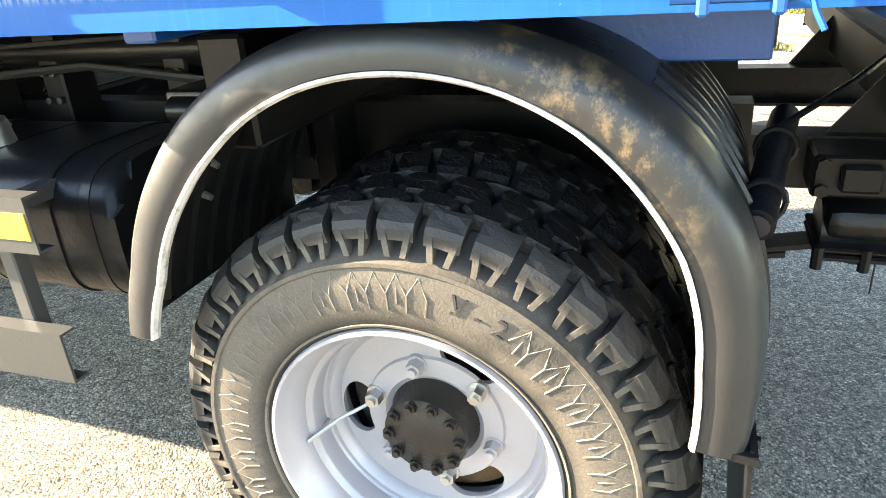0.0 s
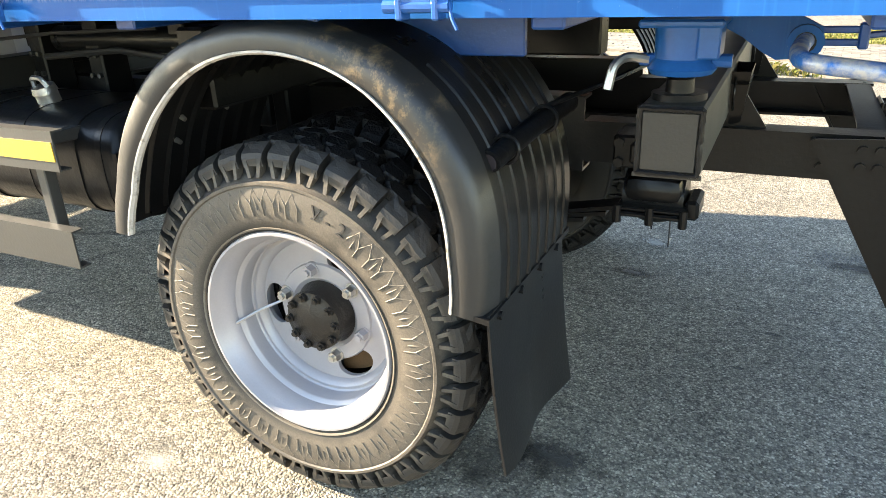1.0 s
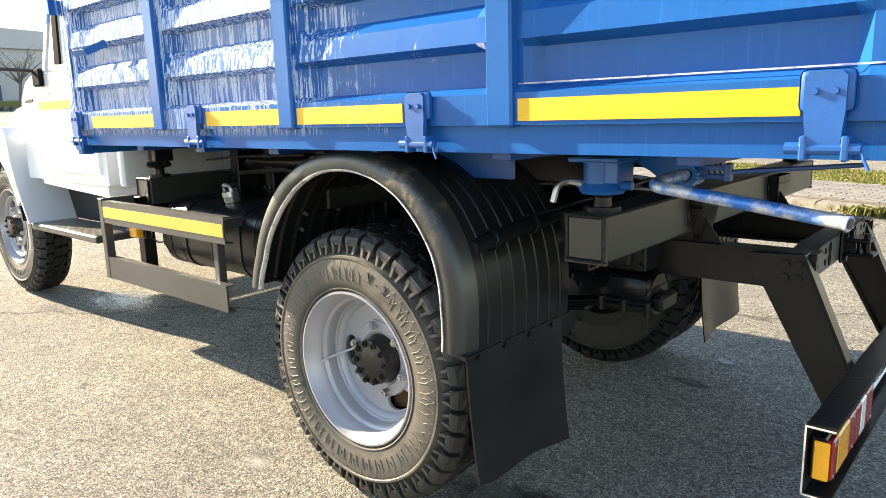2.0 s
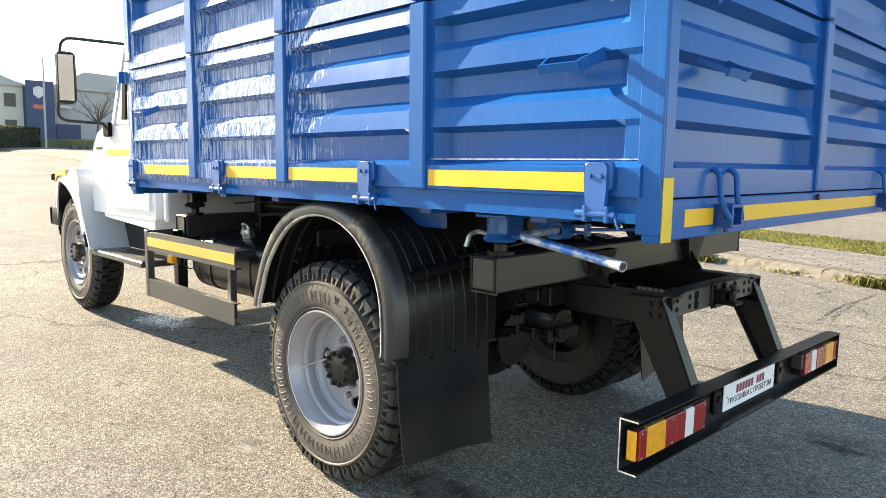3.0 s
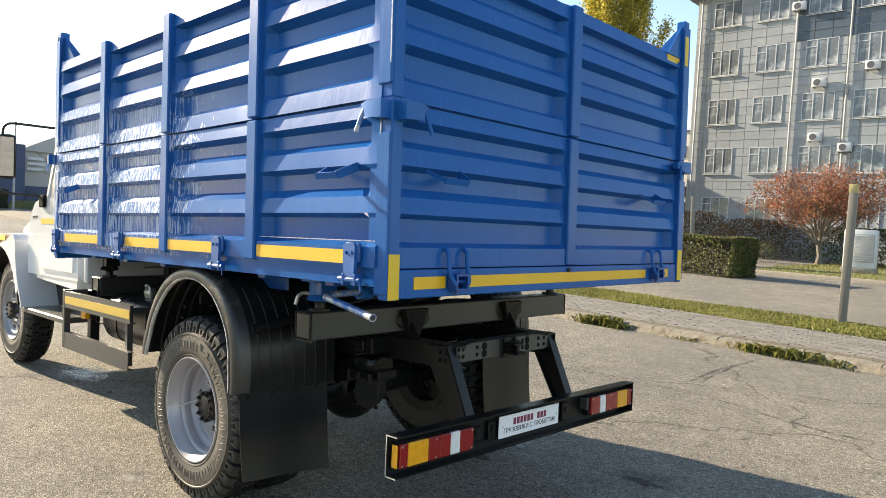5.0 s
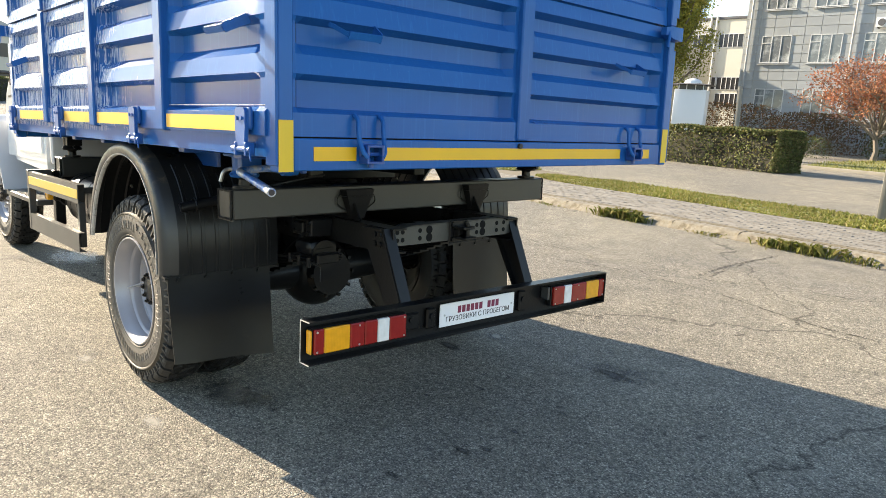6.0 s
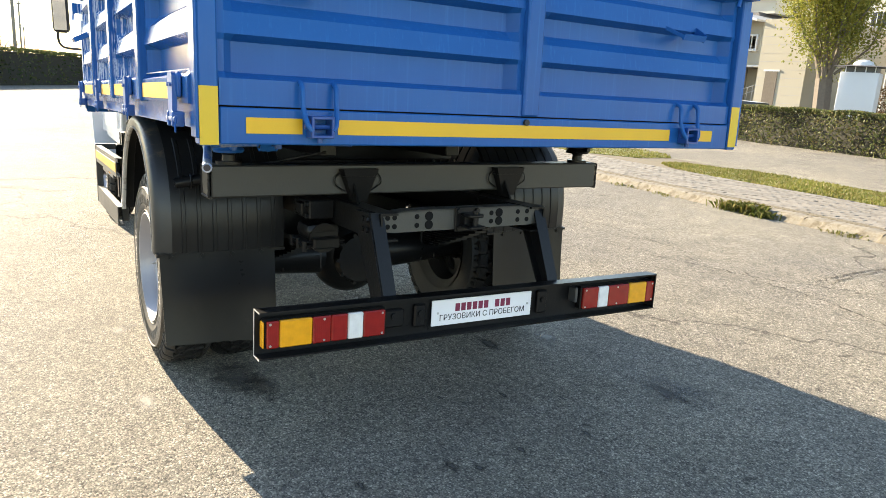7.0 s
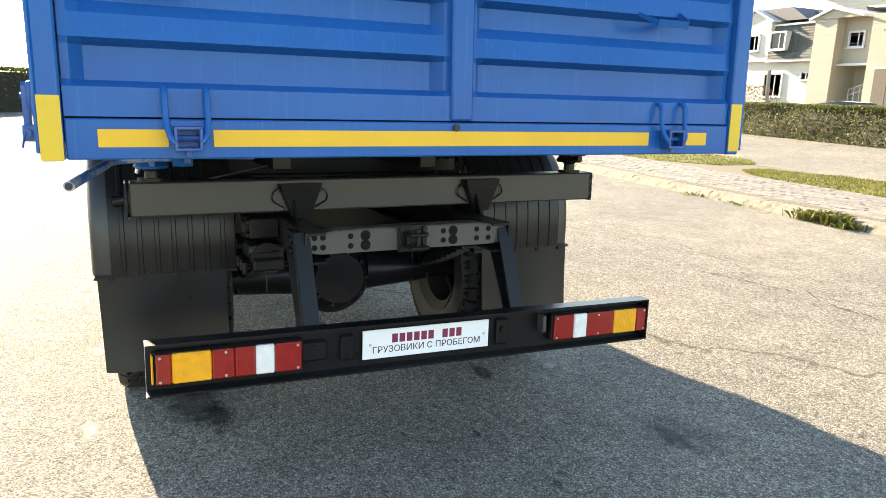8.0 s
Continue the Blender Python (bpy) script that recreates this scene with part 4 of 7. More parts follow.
# bumper hangers
for y, s in ((0.70, 1), (1.545, -1)):
    bm = B()
    prism(bm, [(-0.50, 0.905), (-0.36, 0.912), (-0.225, 0.60), (-0.205, 0.455), (-0.245, 0.44)], "y", y - 0.004, y + 0.004)
    prism(bm, [(-0.36, 0.912), (-0.352, 0.912), (-0.217, 0.60), (-0.225, 0.60)], "y", min(y, y + s * 0.055), max(y, y + s * 0.055))
    prism(bm, [(-0.50, 0.905), (-0.245, 0.44), (-0.253, 0.437), (-0.508, 0.90)], "y", min(y, y + s * 0.03), max(y, y + s * 0.03))
    ob = part("bumper_hanger", bm, CHASSIS, truck)
    bm = B()
    for x, z in ((-0.40, 0.885), (-0.365, 0.885), (-0.40, 0.845), (-0.365, 0.845)):
        cyl(bm, (x, y - s * 0.004, z), (x, y - s * 0.014, z), 0.012, seg=8)
    tagged(part("bolts", bm, CHASSIS, ob), kind="stuff")

# rear bumper: an open channel with the lamps in it
BUMP = Matrix.Translation((-0.15, 0, 0)) @ pose(0, 1.155, 0.53, -1.1, 0, 0)
bumper = part("rear_bumper", (lambda b: (prism(b, [(0.0, 0.083), (0.0, 0.077), (-0.055, 0.077), (-0.055, -0.077), (0.0, -0.077), (0.0, -0.083), (-0.061, -0.083), (-0.061, 0.083)], "y", -0.948, 0.94), b)[1])(B()), CHASSIS, truck, loc=BUMP)
bm = B()
prism(bm, [(0.0005, 0.0835), (0.0005, 0.0795), (-0.0575, 0.0795), (-0.0575, -0.0795), (0.0005, -0.0795), (0.0005, -0.0835), (-0.0615, -0.0835), (-0.0615, 0.0835)], "y", -0.9496, -0.9481)
part("worn_edge", bm, EDGE_WHITE, bumper, "bare worn steel edge")
for s in (0.934,):
    bm = B()
    box(bm, -0.061, 0.0, s, s + 0.006, -0.083, 0.083, 0.001)
    part("end_plate", bm, CHASSIS, bumper)


def lamp(y0, widths, mats, parent):
    bm = B()
    tot = sum(widths)
    box(bm, -0.053, -0.02, y0 - 0.006, y0 + tot + 0.006, -0.052, 0.052, 0.004)
    ob = part("tail_lamp", bm, CHASSIS, parent)
    y = y0
    for w, mt in zip(widths, mats):
        bm = B()
        box(bm, -0.03, -0.006, y + 0.0008, y + w - 0.0008, -0.048, 0.048, 0.004)
        part("lens", bm, mt, ob, {LAMP_RED: "red lens", LAMP_AMBER: "amber lens", LAMP_CLEAR: "clear lens"}[mt])
        y += w
    bm = B()
    for yy in (y0 + 0.012, y0 + tot * 0.46, y0 + tot - 0.014):
        for z in (-0.038, 0.038):
            cyl(bm, (-0.007, yy, z), (-0.0045, yy, z), 0.0045, seg=8)
    tagged(part("screws", bm, STEEL, ob), kind="stuff")


R_, A_, C_ = LAMP_RED, LAMP_AMBER, LAMP_CLEAR
lamp(-0.921, [0.045, 0.117, 0.069, 0.064, 0.06, 0.088], [R_, A_, R_, R_, C_, R_], bumper)
lamp(0.495, [0.09, 0.062, 0.128, 0.113, 0.05], [R_, C_, R_, A_, R_], bumper)
bm = B()
box(bm, -0.045, -0.012, -0.934, -0.9275, -0.046, 0.046, 0.003)
part("side_marker", bm, LAMP_AMBER, bumper, "amber side lens")
bm = B()
box(bm, -0.045, -0.039, -0.262, 0.226, -0.052, 0.052, 0.002)
plate = part("registration_plate", bm, PLATE, bumper, "white plate with dealer lettering")
RM = Matrix.Rotation(radians(90), 4, "Z") @ Matrix.Rotation(radians(90), 4, "X")
words("lettering", "ГРУЗОВИКИ С ПРОБЕГОМ", 0.0325, Matrix.Translation((-0.0385, -0.018, -0.022)) @ RM, INK, plate)
for i in range(10):
    if i != 6:
        bm = B()
        yy = -0.155 + i * 0.0275
        box(bm, -0.0393, -0.0383, yy, yy + 0.021, 0.001, 0.033)
        part("logo_bar", bm, MAROON, plate, "maroon logo bar")
bm = B()
for yy in (-0.235, 0.205):
    cyl(bm, (-0.039, yy, 0), (-0.0375, yy, 0), 0.005, seg=8)
tagged(part("screws", bm, STEEL, plate), kind="stuff")
for yy, w, h in ((-0.315, 0.05, 0.09), (0.285, 0.05, 0.1), (-0.43, 0.09, 0.07)):
    bm = B()
    box(bm, -0.055, -0.035, yy - w / 2, yy + w / 2, -h / 2, h / 2, 0.006)
    cyl(bm, (-0.036, yy, 0.01), (-0.028, yy, 0.01), 0.013, seg=10)
    part("bumper_bracket", bm, CHASSIS, bumper)
bm = B()
box(bm, -0.05, -0.002, 0.44, 0.455, -0.01, 0.055, 0.003)
part("bracket_tab", bm, GREYMETAL, bumper)

# ---- wheels ----
R_TYRE, W_TYRE = 0.481, 0.235


def tyre(parent, side=SIDEWALL):
    """Bias tyre with A-shaped shoulder lugs and a cobbled crown of six-sided blocks."""
    rg = random.Random(17)
    bm = B()
    w = W_TYRE
    prof = [(0.262, 0.03), (0.268, 0.012), (0.285, 0.002), (0.325, -0.005), (0.365, -0.006), (0.386, -0.003), (0.389, -0.0065), (0.396, -0.0065), (0.40, 0.008), (0.414, 0.026), (0.438, 0.04), (0.452, 0.055), (0.458, w / 2)]
    prof = prof + [(r, w - y) for r, y in prof[::-1][1:]]
    lathe(bm, prof, 72)
    t = part("tyre", bm, side, parent, "worn dusty rubber tyre" if side is SIDEWALL else "")
    vs, fs = [], []
    lv, lf = [], []

    def crown(y):
        """The worn crown falls away towards the shoulders."""
        return R_TYRE - 0.014 * (abs(y - w / 2) / (w / 2)) ** 3

    def block(a, half, y0, y1, ring, skew=0.0):
        """A tread block: its foot, its wall, and a top rounded off towards its edge."""
        i0 = len(vs)
        n = len(ring)
        jit = [(rg.uniform(-0.03, 0.03), rg.uniform(-0.03, 0.03)) for _ in ring]
        for dr, k in ((-0.022, 1.04), (-0.005, 1.0), (0.0, 0.84)):
            for (u, v), (ju, jv) in zip(ring, jit):
                yy = (y0 + y1) / 2 + (v + jv) * (y1 - y0) * k
                aa = a + 2 * half * (u + ju) * k + skew * v
                r = crown(yy) + dr + rg.uniform(-0.0012, 0.0012)
                vs.append((r * math.cos(aa), yy, r * math.sin(aa)))
        for lv in (0, 1):
            for k in range(n):
                fs.append((i0 + lv * n + k, i0 + lv * n + (k + 1) % n, i0 + (lv + 1) * n + (k + 1) % n, i0 + (lv + 1) * n + k))
        fs.append(tuple(range(i0 + 2 * n, i0 + 3 * n)))

    HEX = [(-0.5, 0.0), (-0.3, -0.5), (0.3, -0.5), (0.5, 0.0), (0.3, 0.5), (-0.3, 0.5)]
    N = 37
    for i in range(N):
        a = 2 * math.pi * i / N + 0.001
        d = math.pi / N
        for s in (0, 1):
            k = 1 if s == 0 else -1
            base = 0.0 if s == 0 else w
            aa = a + (d if s else 0)
            h = d * 0.8
            # the lug's legs run down the shoulder as a raised A, hollow between them
            for e in (-1, 1):
                i0 = len(lv)
                for r, y, c in ((0.404, 0.003, 0.62), (0.447, 0.010, 0.88), (0.447, 0.034, 0.88), (0.404, 0.026, 0.62)):
                    for q in (-0.17, 0.17):
                        lv.append((r * math.cos(aa + e * h * (c + q - 0.17)), base + k * y, r * math.sin(aa + e * h * (c + q - 0.17))))
                lf.extend(((i0, i0 + 1, i0 + 3, i0 + 2), (i0, i0 + 2, i0 + 4, i0 + 6), (i0 + 1, i0 + 3, i0 + 5, i0 + 7)))
            # the top bar of the A rolling over into the shoulder block
            i0 = len(lv)
            line = ((0.428, 0.0105), (0.4465, 0.0095), (0.458, 0.015), (0.4655, 0.026), (crown(0.036) - 0.002, 0.037), (crown(0.046), 0.046), (0.452, 0.05))
            for r, y in line:
                for q in (-0.97, -0.35, 0.35, 0.97):
                    rr = r + rg.uniform(-0.0015, 0.0015)
                    lv.append((rr * math.cos(aa + h * q), base + k * (y + (0.006 if abs(q) > 0.5 and y > 0.035 else 0)), rr * math.sin(aa + h * q)))
            for j in range(len(line) - 1):
                for q in range(3):
                    o = i0 + 4 * j + q
                    lf.append((o, o + 1, o + 5, o + 4))
            lf.append(tuple([i0 + 4 * j for j in range(len(line))]))
            lf.append(tuple([i0 + 4 * j + 3 for j in range(len(line))]))
        block(a + d * 0.9, d * 0.93, 0.050, 0.098, HEX, 0.03)
        block(a + d * 0.0, d * 0.93, 0.0935, 0.1415, HEX, 0.03)
        block(a + d * 0.1, d * 0.93, 0.137, 0.185, HEX, 0.03)
    tagged(soup("tread", vs, fs, TREAD, t), kind="stuff")
    tagged(soup("tread_shoulder", lv, lf, LUGS if side is SIDEWALL else TREAD, t), kind="stuff")
    # raised zigzag ribs and rings on the sidewall
    bm = B()
    n = 64

    def surf(r):
        return -0.002 - 0.0045 * math.sin(math.pi * min(1, max(0, (r - 0.29) / 0.1)))

    def rib(p, q):
        A = Vector((p[1] * math.cos(p[0]), surf(p[1]) + 0.0004, p[1] * math.sin(p[0])))
        C = Vector((q[1] * math.cos(q[0]), surf(q[1]) + 0.0004, q[1] * math.sin(q[0])))
        cyl(bm, A, C, 0.0019, seg=5, caps=False)

    for i in range(n):
        d = 2 * math.pi / n
        a0 = d * i
        if 53 < math.degrees(a0) < 76:
            continue
        rib((a0, 0.316), (a0, 0.346))
        rib((a0, 0.346), (a0 + d * 0.5, 0.38))
        rib((a0 + d * 0.5, 0.38), (a0 + d, 0.346))
        if i % 2:
            rib((a0 + d * 0.5, 0.33), (a0 + d * 0.5, 0.38))
    lathe(bm, [(0.279, 0.006), (0.28, 0.0005), (0.284, -0.001), (0.285, 0.004)], 72)
    tagged(part("sidewall_ribs", bm, RIBDUST if side is SIDEWALL else side, t), kind="stuff")
    if side is SIDEWALL:
        for ch, a in (("У", 71), ("-", 65.3), ("2", 59.5)):
            words("lettering", ch, 0.046, Matrix.Rotation(radians(90 - a), 4, "Y") @ Matrix.Translation((0, -0.0068, 0.352)) @ Matrix.Rotation(radians(90), 4, "X"), RUBBER, t, 0.0016)
    return t


def rim(parent, disc_y, holes, hub_out, mat=RIM):
    """Silver steel wheel; disc_y: how deep the disc lies behind the outer face."""
    bm = B()
    prof = [(0.268, 0.022), (0.273, 0.008), (0.27, 0.0), (0.264, 0.0), (0.26, 0.008), (0.252, 0.028), (0.243, 0.04), (0.238, 0.068), (0.229, 0.075), (0.2265, 0.08), (0.2265, 0.118), (0.2205, 0.124), (0.218, 0.2), (0.255, 0.22), (0.27, 0.232)]
    lathe(bm, prof, 72)
    r = part("rim", bm, mat, parent, "silver painted steel rim" if mat is RIM else "")
    # pressed disc with hand holes
    bm = B()
    loops = [(0, 0, 0.22, 0.22, 0, 64), (0, 0, 0.085, 0.085, 0, 32)]
    for a in holes:
        loops.append((0.157 * math.cos(a), 0.157 * math.sin(a), 0.038, 0.06, a, 24))
    edges = []
    for cx, cz, ra, rb, rot, n in loops:
        vv = []
        for k in range(n):
            t = 2 * math.pi * k / n
            u, v = ra * math.cos(t), rb * math.sin(t)
            vv.append(bm.verts.new((cx + u * math.cos(rot) - v * math.sin(rot), disc_y, cz + u * math.sin(rot) + v * math.cos(rot))))
        edges += [bm.edges.new((vv[k], vv[(k + 1) % n])) for k in range(n)]
    bmesh.ops.triangle_fill(bm, edges=edges, use_beauty=True, use_dissolve=False)
    ext = bmesh.ops.extrude_face_region(bm, geom=list(bm.faces))
    bmesh.ops.translate(bm, verts=[g for g in ext["geom"] if isinstance(g, bmesh.types.BMVert)], vec=(0, 0.012, 0))
    d = part("disc", bm, mat, parent)
    bm = B()
    lathe(bm, [(0.198, disc_y + 0.001), (0.204, disc_y - 0.012), (0.214, disc_y - 0.02), (0.222, disc_y - 0.02)], 64)
    lathe(bm, [(0.14, disc_y + 0.001), (0.136, disc_y - 0.006), (0.1, disc_y - 0.008), (0.088, disc_y + 0.001)], 48)
    part("disc_swage", bm, mat, d)
    for k in range(6):
        a = 2 * math.pi * (k + 0.5) / 6 + 0.2
        c = Vector((0.122 * math.cos(a), 0, 0.122 * math.sin(a)))
        bm = B()
        cyl(bm, c + Vector((0, disc_y, 0)), c + Vector((0, disc_y - 0.008, 0)), 0.022, 0.02, 16)
        cyl(bm, c + Vector((0, disc_y - 0.008, 0)), c + Vector((0, disc_y - 0.03, 0)), 0.0165, 0.0155, 6)
        cyl(bm, c + Vector((0, disc_y - 0.03, 0)), c + Vector((0, disc_y - 0.038, 0)), 0.009, seg=8)
        part("wheel_nut", bm, mat if k % 2 else STEEL, d)
    bm = B()
    y0, y1 = disc_y + 0.004, disc_y - hub_out
    lathe(bm, [(0.0, y1 - 0.002), (0.058, y1 - 0.002), (0.064, y1 + 0.002), (0.08, y1 + 0.004), (0.082, y1 + 0.014), (0.07, y1 + 0.02), (0.074, y0 - 0.03), (0.092, y0), (0.092, y0 + 0.03)], 40)
    hub = part("hub", bm, HUB, parent, "oily black hub")
    for k in range(10):
        bm = B()
        a = 2 * math.pi * k / 10
        c = Vector((0.069 * math.cos(a), 0, 0.069 * math.sin(a)))
        cyl(bm, c + Vector((0, y1 + 0.004, 0)), c + Vector((0, y1 - 0.006, 0)), 0.0125, seg=6)
        cyl(bm, c + Vector((0, y1 - 0.006, 0)), c + Vector((0, y1 - 0.014, 0)), 0.007, seg=8)
        part("hub_bolt", bm, HUB, hub)
    return r


def drum(parent, y):
    bm = B()
    lathe(bm, [(0.0, y), (0.19, y), (0.198, y + 0.01), (0.198, y + 0.1), (0.0, y + 0.1)], 40)
    # drum blackened for shade; rust colour only behind the lower hole, where sun enters
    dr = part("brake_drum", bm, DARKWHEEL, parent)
    bm = B()
    lathe(bm, [(0.12, y - 0.004), (0.195, y - 0.004), (0.195, y - 0.001)], 10, (272, 322))
    part("rust_scale", bm, RUST, dr, "flaking orange rust")


def valve(parent, y):
    bm = B()
    tube(bm, [(-0.222, y + 0.06, -0.03), (-0.232, y - 0.005, -0.035), (-0.19, y + 0.045, -0.012), (-0.135, y + 0.08, 0.012)], 0.004, 6)
    part("valve_stem", bm, STEEL, parent)


AX, AZ = -1.585, 0.483
outer = thing("wheel", "", "")
outer.parent = truck
outer.matrix_basis = Matrix.Translation((AX, 0.085, AZ))
tyre(outer)
rim(outer, 0.142, (radians(181), radians(-61), radians(61)), 0.062)
valve(outer, 0.06)
drum(outer, 0.19)
inner = thing("wheel", "", "")
inner.parent = truck
inner.matrix_basis = Matrix.Translation((AX, 0.352, AZ))
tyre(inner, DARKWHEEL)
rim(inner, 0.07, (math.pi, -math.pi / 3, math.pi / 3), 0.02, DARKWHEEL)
copy_thing(outer, Matrix.Translation((AX, WID - 0.085, AZ)) @ Matrix.Rotation(math.pi, 4, "Z"))
copy_thing(inner, Matrix.Translation((AX, WID - 0.352, AZ)) @ Matrix.Rotation(math.pi, 4, "Z"))
FX, FZ = -5.44, 0.483 + 0.035 * 3.85
front = thing("wheel", "", "")
front.parent = truck
front.matrix_basis = Matrix.Translation((FX, 0.285, FZ))
tyre(front)
rim(front, 0.045, tuple(2 * math.pi * k / 6 for k in range(6)), 0.06)
copy_thing(front, Matrix.Translation((FX, WID - 0.285, FZ)) @ Matrix.Rotation(math.pi, 4, "Z"))

# rear axle, differential and springs
bm = B()
for s in (1, -1):
    c = WID / 2
    cyl(bm, (AX, c - s * 0.16, AZ), (AX, c - s * 0.78, AZ), 0.11, 0.065, 20)
ball(bm, (AX, WID / 2 - 0.02, AZ - 0.01), 0.215, 24, 14, (0.85, 1.0, 1.0))
cyl(bm, (AX + 0.1, WID / 2 - 0.02, AZ), (AX + 0.19, WID / 2 - 0.02, AZ), 0.15, 0.13, 24)
axle = part("rear_axle", bm, CHASSIS, truck)
bm = B()
for k in range(10):
    a = 2 * math.pi * k / 10
    p = Vector((AX + 0.18, WID / 2 - 0.02 + 0.14 * math.cos(a), AZ + 0.14 * math.sin(a)))
    cyl(bm, p, p + Vector((0.02, 0, 0)), 0.011, seg=6)
tagged(part("cover_bolts", bm, CHASSIS, axle), kind="stuff")
for y in (0.70, WID - 0.70):
    bm = B()
    for k in range(9):
        L = 0.68 - 0.06 * k
        z = 0.64 - 0.014 * k
        n = 9
        pts = []
        for i in range(n):
            u = -1 + 2 * i / (n - 1)
            pts.append((AX + u * L, z + 0.07 * u * u * (L / 0.68) ** 2))
        prism(bm, pts + [(p[0], p[1] - 0.011) for p in pts[::-1]], "y", y - 0.035, y + 0.035)
    sp = part("leaf_spring", bm, CHASSIS, truck)
    bm = B()
    box(bm, AX - 0.09, AX + 0.09, y - 0.05, y + 0.05, 0.65, 0.68, 0.005)
    for dx in (-0.07, 0.07):
        for dy in (-0.045, 0.045):
            cyl(bm, (AX + dx, y + dy, 0.42), (AX + dx, y + dy, 0.70), 0.01, seg=8)
    part("spring_clamp", bm, CHASSIS, sp)
    for x in (AX - 0.62,):
        bm = B()
        box(bm, x - 0.06, x + 0.06, y - 0.05, y + 0.035, 0.69, 0.85, 0.01)
        for dx in (-0.04, 0.04):
            for z in (0.80, 0.84):
                cyl(bm, (x + dx, y - 0.05, z), (x + dx, y - 0.062, z), 0.012, seg=8)
        part("spring_hanger", bm, CHASSIS, sp)
# gearbox of the tipping pump beside the chassis, and the spare carrier plate
bm = B()
box(bm, -0.915, -0.765, 0.60, 0.76, 0.735, 0.808, 0.032)
cyl(bm, (-0.915, 0.68, 0.742), (-0.765, 0.68, 0.742), 0.062, 0.066, 20)
box(bm, -0.925, -0.755, 0.585, 0.775, 0.722, 0.734, 0.005)
box(bm, -0.925, -0.755, 0.585, 0.775, 0.706, 0.719, 0.005)
cyl(bm, (-0.84, 0.68, 0.708), (-0.84, 0.68, 0.682), 0.07, 0.045, 20)
box(bm, -0.762, -0.728, 0.62, 0.74, 0.70, 0.75, 0.008)
hyd = part("hydraulic_block", bm, CHASSIS, truck)
for x in (-0.92, -0.84, -0.76):
    bm = B()
    cyl(bm, (x, 0.59, 0.69), (x, 0.59, 0.735), 0.011, seg=8)
    part("bolt", bm, CHASSIS, hyd)
bm = B()
cyl(bm, (-0.80, 0.68, 0.685), (-0.80, 0.68, 0.60), 0.002, seg=6)
part("drip_wire", bm, WIRE, hyd)
bm = B()
box(bm, -0.945, -0.785, 0.62, 0.735, 0.822, 0.905, 0.006)
box(bm, -0.90, -0.83, 0.60, 0.63, 0.838, 0.89, 0.006)
pl8 = part("hanger_plate", bm, CHASSIS, truck)
for x in (-0.928, -0.802):
    for z in (0.838, 0.888):
        bm = B()
        cyl(bm, (x, 0.62, z), (x, 0.606, z), 0.013, seg=6)
        part("bolt", bm, CHASSIS, pl8)
bm = B()
cyl(bm, (-1.9, WID / 2, 0.62), (-4.2, WID / 2, 0.85), 0.05, seg=16)
part("drive_shaft", bm, CHASSIS, truck)
for x in (-2.3, -3.0, -4.0):
    bm = B()
    box(bm, x - 0.04, x + 0.04, 0.74, 1.54, 0.80, 0.95, 0.006)
    part("chassis_cross_member", bm, CHASSIS, truck)

# ---- mudguards over the rear wheels ----
ACX, ACZ = -1.54, 0.715
# the arch is no true circle: its hind leg is drawn in and its front leg drawn out (degrees, inner and outer radius)
ARCH = ((-8, 0.413, 0.487), (0, 0.412, 0.487), (9, 0.414, 0.494), (20, 0.428, 0.508), (30, 0.440, 0.520), (44, 0.448, 0.527), (57, 0.455, 0.526), (70, 0.455, 0.517), (92, 0.451, 0.512), (105, 0.449, 0.512), (118, 0.445, 0.517), (130, 0.440, 0.520), (143, 0.440, 0.520), (155, 0.446, 0.524), (166, 0.452, 0.53), (180.5, 0.484, 0.556))


def arch_sweep(bm, prof, seg=48, arc=(-8, 180.5), close=True):
    """Draws a profile along the arch: each point is (share from the inner to the outer radius, metres beyond, y)."""
    rings = []
    for i in range(seg + 1):
        a = arc[0] + (arc[1] - arc[0]) * i / seg
        ri, ro = (float(np.interp(a, [q[0] for q in ARCH], [q[k] for q in ARCH])) for k in (1, 2))
        c, sn = math.cos(radians(a)), math.sin(radians(a))
        rings.append([bm.verts.new(((ri + (ro - ri) * f + g) * c, y, (ri + (ro - ri) * f + g) * sn)) for f, g, y in prof])
    m = len(prof)
    for u, w in zip(rings, rings[1:]):
        for k in range(m if close else m - 1):
            bm.faces.new((u[k], u[(k + 1) % m], w[(k + 1) % m], w[k]))
    if close:
        bm.faces.new(rings[0])
        bm.faces.new(rings[-1][::-1])


